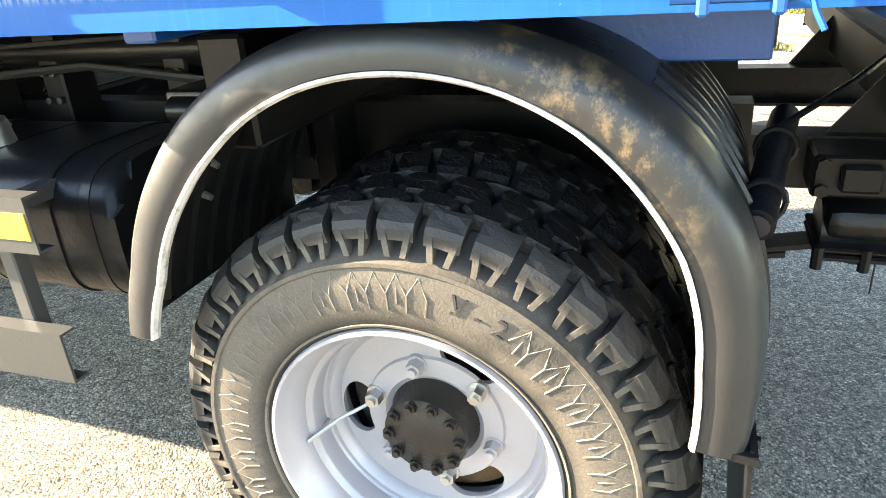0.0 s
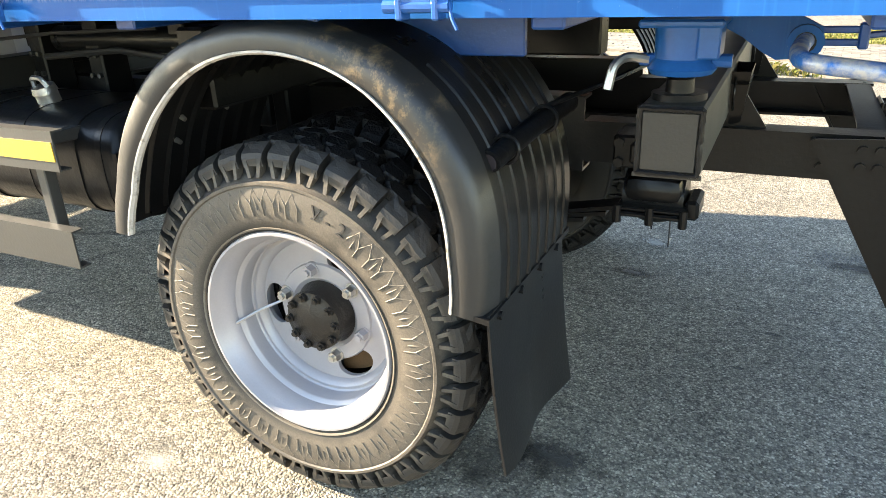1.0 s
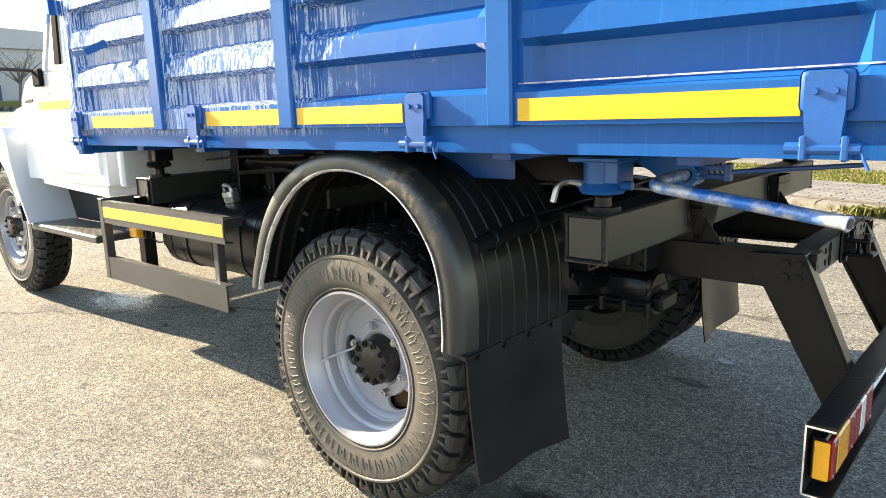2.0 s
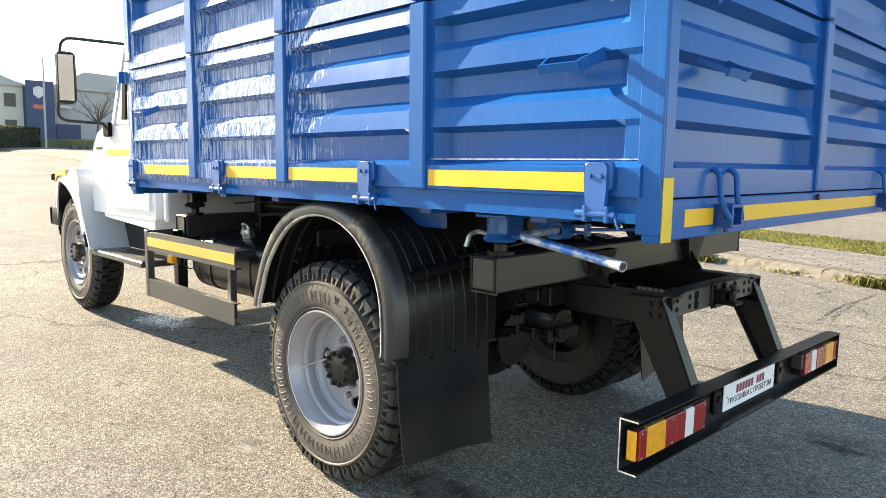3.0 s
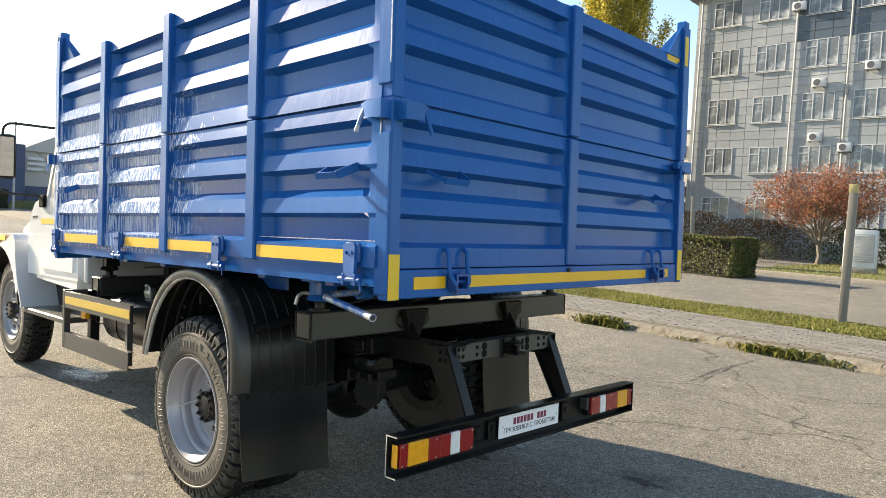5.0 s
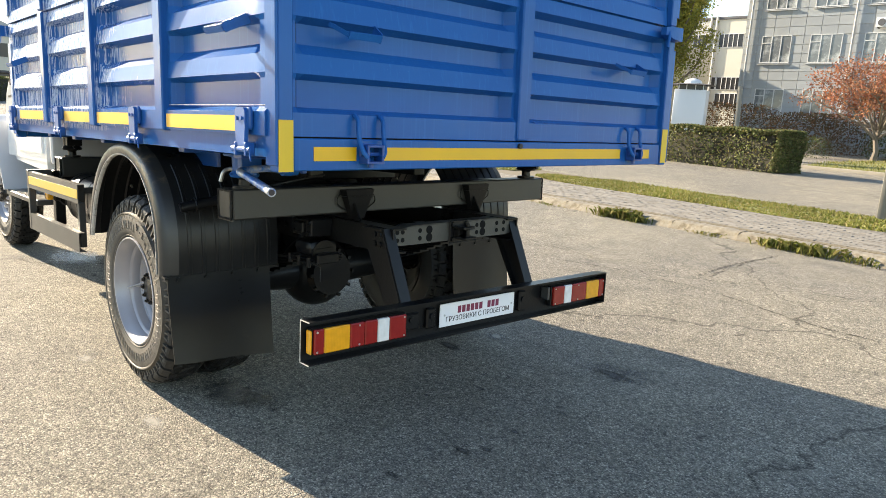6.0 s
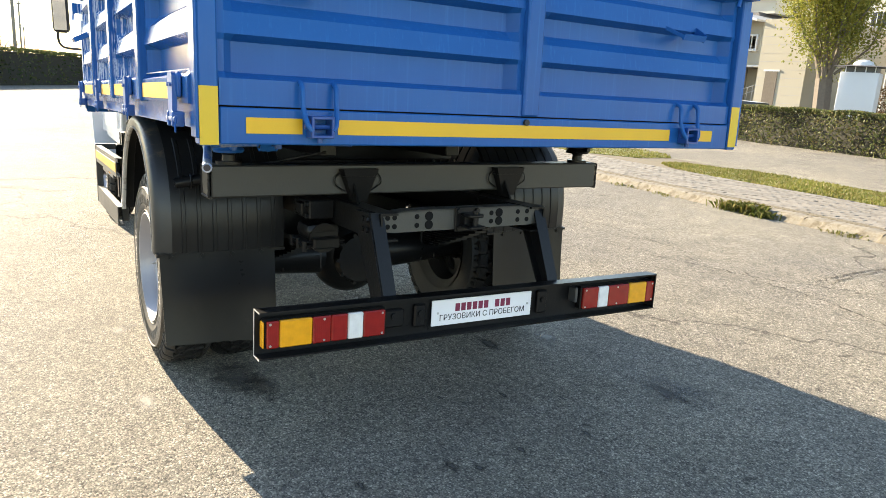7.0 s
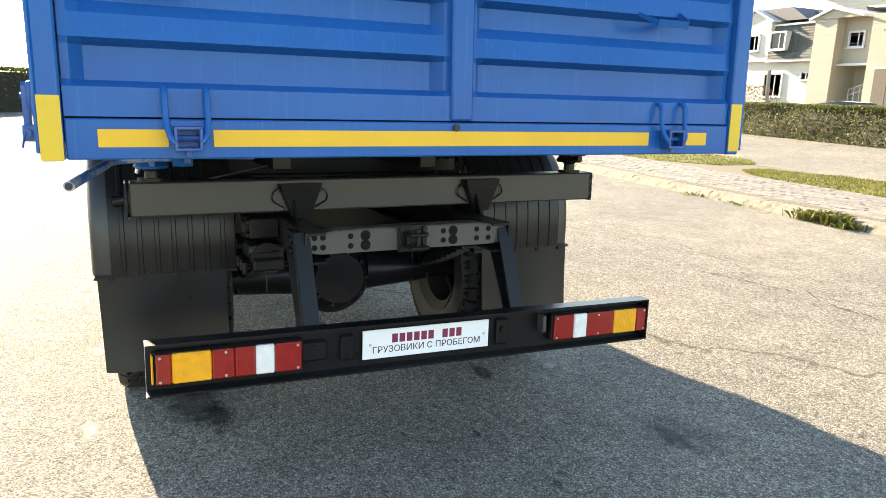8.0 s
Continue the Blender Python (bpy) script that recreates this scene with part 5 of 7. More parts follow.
def mudguard(y_out, s):
    """y_out: the outer lip; s: the way in."""
    m = Matrix.Translation((ACX, y_out, ACZ))
    bm = B()
    arch_sweep(bm, [(1, 0.004, s * 0.06), (1, 0.006, s * 0.075), (1, 0.006, s * 0.555), (1, -0.005, s * 0.56), (1, -0.007, s * 0.075), (1, -0.008, s * 0.06)])
    g = part("mudguard", bm, PLASTIC, truck, loc=m)
    bm = B()
    arch_sweep(bm, [(0, 0.003, s * 0.002), (0.1, 0, s * -0.003), (0.45, 0, s * -0.004), (0.76, 0, s * 0.001), (0.9, 0, s * 0.01), (0.975, 0, s * 0.028), (1, 0.006, s * 0.066), (1, -0.004, s * 0.066), (0.93, 0, s * 0.034), (0.76, 0, s * 0.01), (0.1, 0, s * 0.005)], 64)
    part("rim_flange", bm, PLASTIC_DUSTY, g, "black mudguard rim with dried ochre mud", sharp=50)
    # the lip's edge is coloured white for the sun that strikes it
    bm = B()
    arch_sweep(bm, [(0, -0.002, s * 0.012), (0, -0.004, s * 0.002), (0, 0.0, s * -0.006), (0, 0.005, s * -0.0065), (0, 0.004, s * 0.012)], 64)
    part("rim_edge", bm, EDGE_WHITE, g, "return edge whitened for the sun on it")
    for k in range(7):
        bm = B()
        y = s * (0.115 + 0.065 * k)
        arch_sweep(bm, [(1, -0.002, y - 0.015), (1, 0.0105, y - 0.007), (1, 0.0105, y + 0.007), (1, -0.002, y + 0.015)], 24, (-7, 52))
        part("pressed_rib", bm, PLASTIC, g)
        bm = B()
        arch_sweep(bm, [(1, -0.006, y - 0.010), (1, -0.014, y), (1, -0.006, y + 0.010)], 24, (85, 179), False)
        part("pressed_rib", bm, PLASTIC, g)
    bm = B()
    for a, y in ((150, 0.2), (158, 0.2), (150, 0.36), (140, 0.42)):
        p = Vector((0.517 * math.cos(radians(a)), s * y, 0.517 * math.sin(radians(a))))
        cyl(bm, p * 1.02 + Vector((0, -s * y * 0.02, 0)), p * 0.97 + Vector((0, s * y * 0.03, 0)), 0.009, 0.006, 8)
    tagged(part("fixing_bolts", bm, STEEL, g), kind="stuff")
    bm = B()
    prism(bm, [(0.41, 0.012), (0.495, 0.0), (0.495, 0.012), (0.41, 0.026)], "y", min(s * 0.0, s * 0.56), max(s * 0.0, s * 0.56))
    for v in bm.verts:
        v.co.z -= 0.072
    part("bottom_lip", bm, PLASTIC, g)
    # rubber flap
    bm = B()
    nx, nz = 9, 10
    grid = {}
    for j in range(nz + 1):
        for i in range(nx + 1):
            u, v = i / nx, j / nz
            x = 0.484 + 0.012 * math.sin(u * 7 + 0.5) * v + 0.025 * v * v
            grid[i, j] = [bm.verts.new((x + d, s * (0.012 + 0.5 * u + (0.01 * v if i == 0 else 0)), -0.055 - (0.40 + 0.04 * u) * v)) for d in (0, 0.006)]
    for j in range(nz):
        for i in range(nx):
            for d in (0, 1):
                bm.faces.new([grid[a][d] for a in ((i, j), (i + 1, j), (i + 1, j + 1), (i, j + 1))])
    for i in range(nx):
        for j in (0, nz):
            bm.faces.new((grid[i, j][0], grid[i + 1, j][0], grid[i + 1, j][1], grid[i, j][1]))
    for j in range(nz):
        for i in (0, nx):
            bm.faces.new((grid[i, j][0], grid[i, j + 1][0], grid[i, j + 1][1], grid[i, j][1]))
    part("mud_flap", bm, PLASTIC, g, "black rubber mud flap")
    bm = B()
    for k in range(4):
        p = Vector((0.489, s * (0.06 + 0.13 * k), -0.075))
        cyl(bm, p, p + Vector((0.012, 0, 0)), 0.01, seg=8)
    tagged(part("flap_bolts", bm, CHASSIS, g), kind="stuff")


mudguard(0.04, 1)
mudguard(WID - 0.04, -1)
# mudguard stay: a pipe with two wire loops and a thin rod running up to the frame
bm = B()
tube(bm, [(-1.075, 0.13, 0.955), (-1.05, 0.30, 0.985), (-1.02, 0.48, 1.01)], 0.023, 16)
stay = part("stay_pipe", bm, CHASSIS, truck)
bm = B()
# dark disc on the pipe's mouth, for the shade within
cyl(bm, (-1.0755, 0.1275, 0.9546), (-1.0757, 0.1265, 0.9544), 0.017, seg=14)
part("pipe_bore", bm, INK, stay)
for y, x, z in ((0.19, -1.066, 0.966), (0.36, -1.04, 0.993)):
    bm = B()
    pts = [(x + 0.029 * math.cos(t), y, z + 0.029 * math.sin(t)) for t in [2 * math.pi * k / 14 for k in range(15)]]
    tube(bm, pts, 0.0045, 6)
    part("wire_loop", bm, CHASSIS, stay)
bm = B()
tube(bm, [(-1.05, 0.36, 1.015), (-0.92, 0.52, 1.06), (-0.80, 0.70, 1.11)], 0.006, 6)
part("stay_rod", bm, CHASSIS, stay)

# ---- fuel tank, side guard ----
def channel_plank(x0, x1, z0, z1, y):
    bm = B()
    prism(bm, [(y, z0), (y, z1), (y + 0.035, z1), (y + 0.035, z1 - 0.005), (y + 0.005, z1 - 0.005), (y + 0.005, z0 + 0.005), (y + 0.035, z0 + 0.005), (y + 0.035, z0)], "x", x0, x1)
    return part("guard_rail", bm, GREYMETAL, truck)


up_rail = channel_plank(-3.29, -2.23, 0.858, 0.965, 0.035)
channel_plank(-3.29, -2.25, 0.582, 0.69, 0.035)
bm = B()
box(bm, -3.285, -2.236, 0.0325, 0.0358, 0.885, 0.936)
part("reflective_tape", bm, YELLOW_DUSTY, up_rail, "dusty yellow reflective tape")
for x in (-3.33, -2.385):
    bm = B()
    if x < -3:
        box(bm, x, x + 0.04, 0.033, 0.073, 0.58, 0.975, 0.003)
        box(bm, x, x + 0.035, 0.073, 0.30, 0.937, 0.975, 0.003)
    else:
        box(bm, x, x + 0.035, 0.071, 0.106, 0.59, 0.95, 0.003)
        box(bm, x, x + 0.035, 0.106, 0.40, 0.90, 0.935, 0.003)
    part("guard_post", bm, GREYMETAL, truck)
bm = B()
box(bm, -3.20, -3.14, 0.15, 0.21, 0.62, 0.98, 0.004)
box(bm, -3.20, -3.14, 0.15, 0.74, 0.90, 0.98, 0.004)
part("guard_bracket", bm, CHASSIS, truck)
bm = B()
box(bm, -3.165, -3.09, 0.09, 0.13, 0.79, 0.855, 0.012)
marker = part("side_lamp", bm, LAMP_AMBER, truck, "amber side marker lamp")
bm = B()
box(bm, -3.17, -3.085, 0.13, 0.17, 0.782, 0.862, 0.008)
part("lamp_base", bm, CHASSIS, marker)
bm = B()
tube(bm, [(-3.12, 0.15, 0.80), (-3.05, 0.18, 0.76), (-2.97, 0.2, 0.78), (-2.93, 0.25, 0.84)], 0.004, 6)
part("lamp_wire", bm, WIRE, marker)
# tank: a long drum with squarish shoulders and strap ribs
bm = B()
sec = []
for k in range(40):
    a = 2 * math.pi * k / 40
    c, s_ = math.cos(a), math.sin(a)
    q = 0.55
    sec.append((0.41 + 0.225 * math.copysign(abs(c) ** q, c), 0.812 + 0.158 * math.copysign(abs(s_) ** q, s_)))
prism(bm, sec, "x", -3.02, -2.2)
es = [e for e in bm.edges if len(e.link_faces) == 2 and any(len(f.verts) > 10 for f in e.link_faces)]
bmesh.ops.bevel(bm, geom=es, offset=0.03, segments=3, profile=0.5, affect="EDGES")
tank = part("fuel_tank", bm, CHASSIS, truck, "black painted fuel tank")
for x in (-2.82, -2.38):
    bm = B()
    big = [((y - 0.41) * 1.02 + 0.41, (z - 0.812) * 1.025 + 0.812) for y, z in sec]
    prism(bm, big, "x", x - 0.022, x + 0.022)
    part("tank_strap", bm, CHASSIS, tank)
for x in (-2.95, -2.6, -2.27):
    bm = B()
    big = [((y - 0.41) * 1.008 + 0.41, (z - 0.812) * 1.01 + 0.812) for y, z in sec]
    prism(bm, big, "x", x - 0.012, x + 0.012)
    part("tank_rib", bm, CHASSIS, tank)
bm = B()
cyl(bm, (-2.62, 0.33, 0.955), (-2.62, 0.32, 1.0), 0.034, seg=20)
cyl(bm, (-2.62, 0.32, 1.0), (-2.62, 0.315, 1.02), 0.038, 0.034, 20)
tube(bm, [(-2.65, 0.31, 1.018), (-2.64, 0.30, 1.045), (-2.60, 0.30, 1.045), (-2.59, 0.31, 1.018)], 0.008, 6, 0.01)
part("filler_cap", bm, STEEL, tank, "bright steel filler cap")
for line, r in (([(-3.0, 0.62, 1.06), (-2.6, 0.60, 1.09), (-2.2, 0.60, 1.05), (-1.9, 0.63, 1.07)], 0.012), ([(-3.1, 0.5, 1.13), (-2.7, 0.45, 1.16), (-2.3, 0.5, 1.17)], 0.006)):
    bm = B()
    tube(bm, line, r, 8)
    part("air_hose", bm, WIRE, truck)
# black bracketry between chassis and body, seen above the tank
for x in (-2.05, -2.35, -2.75, -3.05):
    bm = B()
    box(bm, x - 0.035, x + 0.035, 0.62, 0.735, 0.86, 1.2, 0.006)
    br = part("body_bracket", bm, CHASSIS, truck)
    bm = B()
    for z in (0.93, 1.0, 1.07):
        for dx in (-0.018, 0.018):
            cyl(bm, (x + dx, 0.62, z), (x + dx, 0.607, z), 0.009, seg=6)
    tagged(part("bolts", bm, GREYMETAL, br), kind="stuff")
bm = B()
box(bm, -2.25, -2.0, 0.45, 0.62, 0.97, 1.06, 0.012)
cyl(bm, (-2.22, 0.44, 1.02), (-2.05, 0.44, 1.02), 0.03, seg=14)
part("air_valve", bm, CHASSIS, truck)
bm = B()
cyl(bm, (-2.95, 0.66, 1.12), (-2.2, 0.66, 1.12), 0.045, seg=18)
part("air_pipe", bm, CHASSIS, truck)

# ---- cab ----




def slab(name, pts, y0, y1, mat, r=0.0, label="", parent=None):
    bm = B()
    prism(bm, pts, "y", y0, y1)
    if r:
        es = [e for e in bm.edges if len(e.link_faces) == 2 and e.calc_face_angle(0) > 0.5]
        bmesh.ops.bevel(bm, geom=es, offset=r, segments=3, profile=0.5, affect="EDGES", clamp_overlap=True)
    return part(name, bm, mat, parent or truck, label)


cabin = slab("cab_body", [(-3.66, 1.0), (-3.64, 2.12), (-3.70, 2.26), (-3.98, 2.29), (-4.09, 2.24), (-4.36, 1.65), (-4.50, 1.635), (-4.66, 1.59), (-4.76, 1.50), (-4.82, 1.36), (-4.82, 1.0)], 0.24, WID - 0.24, WHITE_CAB, 0.05, "white bonneted cab")
for y0, y1 in ((0.222, 0.243), (WID - 0.243, WID - 0.222)):
    door = slab("cab_door", [(-3.72, 1.06), (-3.72, 1.62), (-4.40, 1.62), (-4.44, 1.56), (-4.45, 1.06)], y0, y1, WHITE_CAB, 0.008, "white cab door", cabin)
    slab("door_frame", [(-3.74, 1.62), (-3.74, 2.16), (-4.06, 2.17), (-4.34, 1.62), (-4.30, 1.62), (-4.04, 2.13), (-3.78, 2.12), (-3.78, 1.62)], y0 + 0.002, y1, WHITE_CAB, 0.0, "", cabin)
    sw = slab("side_window", [(-3.79, 1.63), (-3.79, 2.11), (-4.03, 2.12), (-4.27, 1.63)], y0 + 0.010, y1 - 0.001, PANE_PALE, 0.0, "side window coloured pale for the sky it reflects", cabin)
    slab("window_seal", [(-4.06, 1.66), (-4.03, 1.95), (-4.085, 1.95), (-4.13, 1.66)], y0 - 0.002, y1 + 0.002, SEAL, 0.0, "black window seal", sw)
    yh = y0 if y0 < 1 else y1
    k = -1 if y0 < 1 else 1
    bm = B()
    box(bm, -3.92, -3.80, min(yh, yh + k * 0.02), max(yh, yh + k * 0.02), 1.50, 1.53, 0.006)
    part("door_handle", bm, PLASTIC, door)
    bm = B()
    box(bm, -4.44, -3.74, min(yh + k * 0.001, yh + k * 0.003), max(yh + k * 0.001, yh + k * 0.003), 1.418, 1.462)
    part("reflective_tape", bm, YELLOW, door, "yellow reflective tape")
    bm = B()
    box(bm, -4.42, -4.31, min(yh, yh + k * 0.028), max(yh, yh + k * 0.028), 1.55, 1.65, 0.008)
    part("mirror_base", bm, SEAL, door)
slab("windscreen", [(-4.105, 2.18), (-4.345, 1.68), (-4.355, 1.685), (-4.115, 2.185)], 0.36, WID - 0.36, PANE_DARK, 0.0, "sloping windscreen", cabin)
slab("sill", [(-3.70, 0.93), (-3.70, 1.0), (-4.62, 1.03), (-4.62, 0.97)], 0.25, WID - 0.25, WHITE_CAB, 0.01, "", cabin)
slab("step_apron", [(-3.68, 0.72), (-3.68, 0.93), (-4.82, 0.97), (-4.70, 0.72)], 0.45, WID - 0.45, PLASTIC, 0.01, "black step apron", cabin)
bm = B()
box(bm, -4.76, -3.80, 0.19, 0.46, 0.675, 0.715, 0.006)
step = part("cab_step", bm, GREYMETAL, truck, "ribbed dark steel cab step")
bm = B()
for i in range(24):
    x = -4.72 + i * 0.038
    box(bm, x, x + 0.016, 0.205, 0.445, 0.714, 0.7185)
tagged(part("step_treads", bm, STEEL, step), kind="stuff")
bonnet = slab("bonnet", [(-4.70, 1.05), (-4.70, 1.54), (-4.95, 1.53), (-5.75, 1.45), (-5.98, 1.36), (-6.05, 1.2), (-6.05, 0.95)], 0.52, WID - 0.52, WHITE_CAB, 0.05, "white bonnet")
bm = B()
for z in (1.0, 1.06, 1.12, 1.18, 1.24):
    box(bm, -6.07, -6.045, 0.66, WID - 0.66, z, z + 0.03, 0.004)
part("grille_bar", bm, PLASTIC, bonnet)
slab("side_vent", [(-4.58, 1.47), (-4.58, 1.485), (-4.70, 1.48), (-4.70, 1.465)], 0.236, 0.242, PLASTIC, 0.0, "", bonnet)


def nose(bm, outer):
    """Draws the front of a fender in towards the bonnet."""
    for v in bm.verts:
        v.co.y -= outer * 0.22 * max(0.0, -5.38 - v.co.x) * (1 if (v.co.y < 0.5 or v.co.y > WID - 0.5) else 0.3)


def fender(y0, y1, outer):
    arc = [(FX + 0.575 * math.cos(a), FZ + 0.02 + 0.575 * math.sin(a)) for a in [radians(d) for d in range(168, 8, -10)]]
    pts = [(-6.02, 0.92), (-6.04, 1.16), (-5.98, 1.24), (-5.80, 1.295), (-5.45, 1.32), (-5.03, 1.325), (-4.99, 1.30), (-4.945, 1.25), (-4.94, 1.12), (-4.885, 0.96), (-4.83, 0.86)]
    bm = B()
    prism(bm, pts + arc[::-1], "y", y0, y1)
    nose(bm, outer)
    f = part("front_fender", bm, WHITE_CAB, truck, "white front fender")
    bm = B()
    lathe(bm, [(0.572, y0 + 0.012), (0.572, y1), (0.566, y1), (0.566, y0 + 0.012)] if outer < 0 else [(0.572, y0), (0.572, y1 - 0.012), (0.566, y1 - 0.012), (0.566, y0)], 28, (8, 172), True)
    bmesh.ops.translate(bm, verts=bm.verts, vec=(FX, 0, FZ + 0.02))
    nose(bm, outer)
    part("arch_liner", bm, PLASTIC, f, "black wheel arch liner")
    bm = B()
    # the fender's closing panel, running down across the back of the wheel to the step
    back = [(-5.03, 1.328), (-4.975, 1.312), (-4.93, 1.27), (-4.918, 1.20), (-4.915, 1.12), (-4.86, 0.96), (-4.72, 0.717)]
    front = [(x - 0.022, z - 0.006) for x, z in back]
    yo = y0 - 0.003 if outer < 0 else y1 + 0.003
    yi = y0 + 0.43 if outer < 0 else y1 - 0.43
    prism(bm, back + front[::-1], "y", min(yo, yi), max(yo, yi))
    # the grey puts the shade on this rear face into its colour
    part("fender_skirt", bm, GREY_SKIRT, f, "closing panel of the white fender, greyed for shade")
    bm = B()
    yy = y0 - 0.003 if outer < 0 else y1 + 0.003
    prism(bm, [(-5.98, 1.19), (-5.97, 1.235), (-5.78, 1.285), (-5.45, 1.305), (-5.22, 1.305), (-5.22, 1.26), (-5.45, 1.26), (-5.78, 1.24)], "y", min(yy, yy - outer * 0.004), max(yy, yy - outer * 0.004))
    nose(bm, outer)
    part("reflective_tape", bm, YELLOW, f, "yellow reflective tape")
    bm = B()
    ym = y0 - 0.03 if outer < 0 else y1 + 0.03
    box(bm, -6.09, -5.99, min(ym, ym - outer * 0.09), max(ym, ym - outer * 0.09), 1.205, 1.265, 0.01)
    nose(bm, outer)
    part("turn_lamp", bm, PLASTIC, f)


fender(0.17, 0.62, -1)
fender(WID - 0.62, WID - 0.17, 1)
bm = B()
box(bm, -6.20, -6.10, 0.30, WID - 0.30, 0.80, 0.97, 0.02)
box(bm, -6.20, -5.92, 0.30, 0.38, 0.80, 0.97, 0.02)
box(bm, -6.20, -5.92, WID - 0.38, WID - 0.30, 0.80, 0.97, 0.02)
part("front_bumper", bm, CHASSIS, truck)


def mirror(s, yb):
    """Rear-view mirror on its bent hoop; s: the way out."""
    bm = B()
    tube(bm, [(-4.02, yb, 2.15), (-4.22, yb + s * 0.345, 2.175), (-4.46, yb + s * 0.315, 1.655), (-4.40, yb - s * 0.01, 1.64)], 0.010, 10, 0.07)
    hoop = part("mirror_hoop", bm, WIRE, truck)
    bm = B()
    m = Matrix.Translation((-4.275, yb + s * 0.305, 1.925)) @ Matrix.Rotation(radians(s * 15), 4, "Z") @ Matrix.Rotation(radians(5), 4, "Y")
    box(bm, -0.035, 0.02, -0.06, 0.06, -0.17, 0.17, 0.03, m)
    mr = part("mirror_housing", bm, PLASTIC, hoop)
    bm = B()
    box(bm, 0.0201, 0.0215, -0.044, 0.044, -0.148, 0.148, 0.0, m)
    part("mirror_glass", bm, MIRROR, mr, "mirror glass")


mirror(-1, 0.235)
bm = B()
box(bm, -3.5, -3.42, 0.22, 0.8, 1.0, 1.5, 0.02)
part("cab_rear_box", bm, GREY_SKIRT, truck)

# ---- the street beyond ----
sheet_of("road", [(-160, 4.35), (120, 4.35), (120, 60), (-160, 60)], 0.10, ASPHALT, "structure", "pale worn asphalt driveway behind the verge", "road", PAVE)
bm = B()
prism(bm, [(0.30, -0.05), (0.30, 0.085), (4.36, 0.098), (4.36, -0.05)], "x", -160, 120)
tagged(part("pavement_bed", bm, SOIL, None, loc=PAVE), "brown soil bed under the pavers and verge", "pavement", "", "structure")

kerb = tagged(part("kerb", (lambda b: (box(b, -160, 120, 0.06, 0.28, -0.05, 0.05), b)[1])(B()), KERB, None, loc=PAVE), "weathered concrete kerb along the yard", "kerb", "", "structure")
bm = B()
pr = [(-0.05, -0.02), (-0.015, 0.02), (0.012, 0.055), (0.045, 0.095), (0.10, 0.112), (0.26, 0.114), (0.30, 0.10), (0.30, -0.02)]
nseg = 26
rings = []
for i in range(nseg + 1):
    rings.append([bm.verts.new((i / nseg * 0.999, y + RNG.uniform(-0.009, 0.009), z + (RNG.uniform(-0.012, 0.004) * (1.0 if y < 0.2 else 0.5) if z > 0.0 else 0))) for y, z in pr])
for u, w in zip(rings, rings[1:]):
    for k in range(len(pr) - 1):
        bm.faces.new((u[k], u[k + 1], w[k + 1], w[k]))
bm.faces.new(rings[0][::-1])
bm.faces.new(rings[-1])
stone = part("kerb_stone", bm, KERB, kerb, loc=Matrix.Translation((-30, 0, 0)))
for i in range(1, 44):
    twin(stone, Matrix.Translation((-30 + i, RNG.uniform(-0.005, 0.005), RNG.uniform(-0.005, 0.003))) @ (Matrix.Rotation(math.pi, 4, "Z") @ Matrix.Translation((-0.999, -0.3, 0)) if i % 4 == 9 else Matrix()), kerb)

# verges
def verge(name, x0, x1, y0, y1, n, z=0.098, hmax=0.05, m=PAVE, seed=1):
    rg = random.Random(seed)
    bm = B()
    cols = 60
    rows = []
    for i in range(cols + 1):
        x = x0 + (x1 - x0) * i / cols
        k = min(1.0, 0.12 + min(x - x0, x1 - x) / 1.6) ** 0.5
        a, b = y0 + 0.06 * math.sin(x * 3.1), y1 + 0.07 * math.sin(x * 2.3 + 1)
        c, w = (a + b) / 2, (b - a) / 2 * k
        rows.append([bm.verts.new(q) for q in ((x, c - w, z - 0.06), (x, c - w + 0.12 * k, z + 0.007), (x, c + w - 0.12 * k, z + 0.007), (x, c + w, z - 0.06))])
    for u, v in zip(rows, rows[1:]):
        for i in range(3):
            bm.faces.new((u[i], v[i], v[i + 1], u[i + 1]))
    g = thing(name, "short green and yellowed grass verge with fallen leaves", "grass", m, "", "stuff")
    part("turf", bm, LAWN, g)
    vs, fs = [], []
    for _ in range(n):
        x = rg.uniform(x0, x1)
        e = 0.18 * math.sin(x * 1.7) + 0.12 * math.sin(x * 4.3 + 1)
        k = min(1.0, 0.12 + min(x - x0, x1 - x) / 1.6) ** 0.5
        y = (y0 + y1) / 2 + k * (rg.uniform(y0 + 0.12 * e, y1 + 0.2 * e) - (y0 + y1) / 2)
        h = hmax * (0.35 + rg.random() ** 2) * (0.6 + 0.6 * abs(math.sin(x * 0.9 + y)))
        a = rg.uniform(0, math.pi)
        w = 0.012 + 0.012 * rg.random()
        dx, dy = w * math.cos(a), w * math.sin(a)
        lx, ly = rg.uniform(-0.6, 0.6) * h, rg.uniform(-0.6, 0.6) * h
        i = len(vs)
        vs += [(x - dx, y - dy, z + 0.005), (x + dx, y + dy, z + 0.005), (x + lx, y + ly, z + 0.01 + h)]
        fs.append((i, i + 1, i + 2))
    o = soup("grass_blades", vs, fs, GRASS, g)
    return g


verge("grass_verge", -8.6, 16, 2.42, 4.3, 44000, 0.098, 0.034, seed=2)
verge("grass_verge", -34, -9.6, 2.42, 5.2, 22000, 0.098, 0.036, seed=3)
LAWN_EDGE = 26.6
verge("lawn", -9.5, 30, 0, 22, 24000, 0.1, 0.11, Matrix.Translation((0, LAWN_EDGE, 0)), 4)
bm = B()
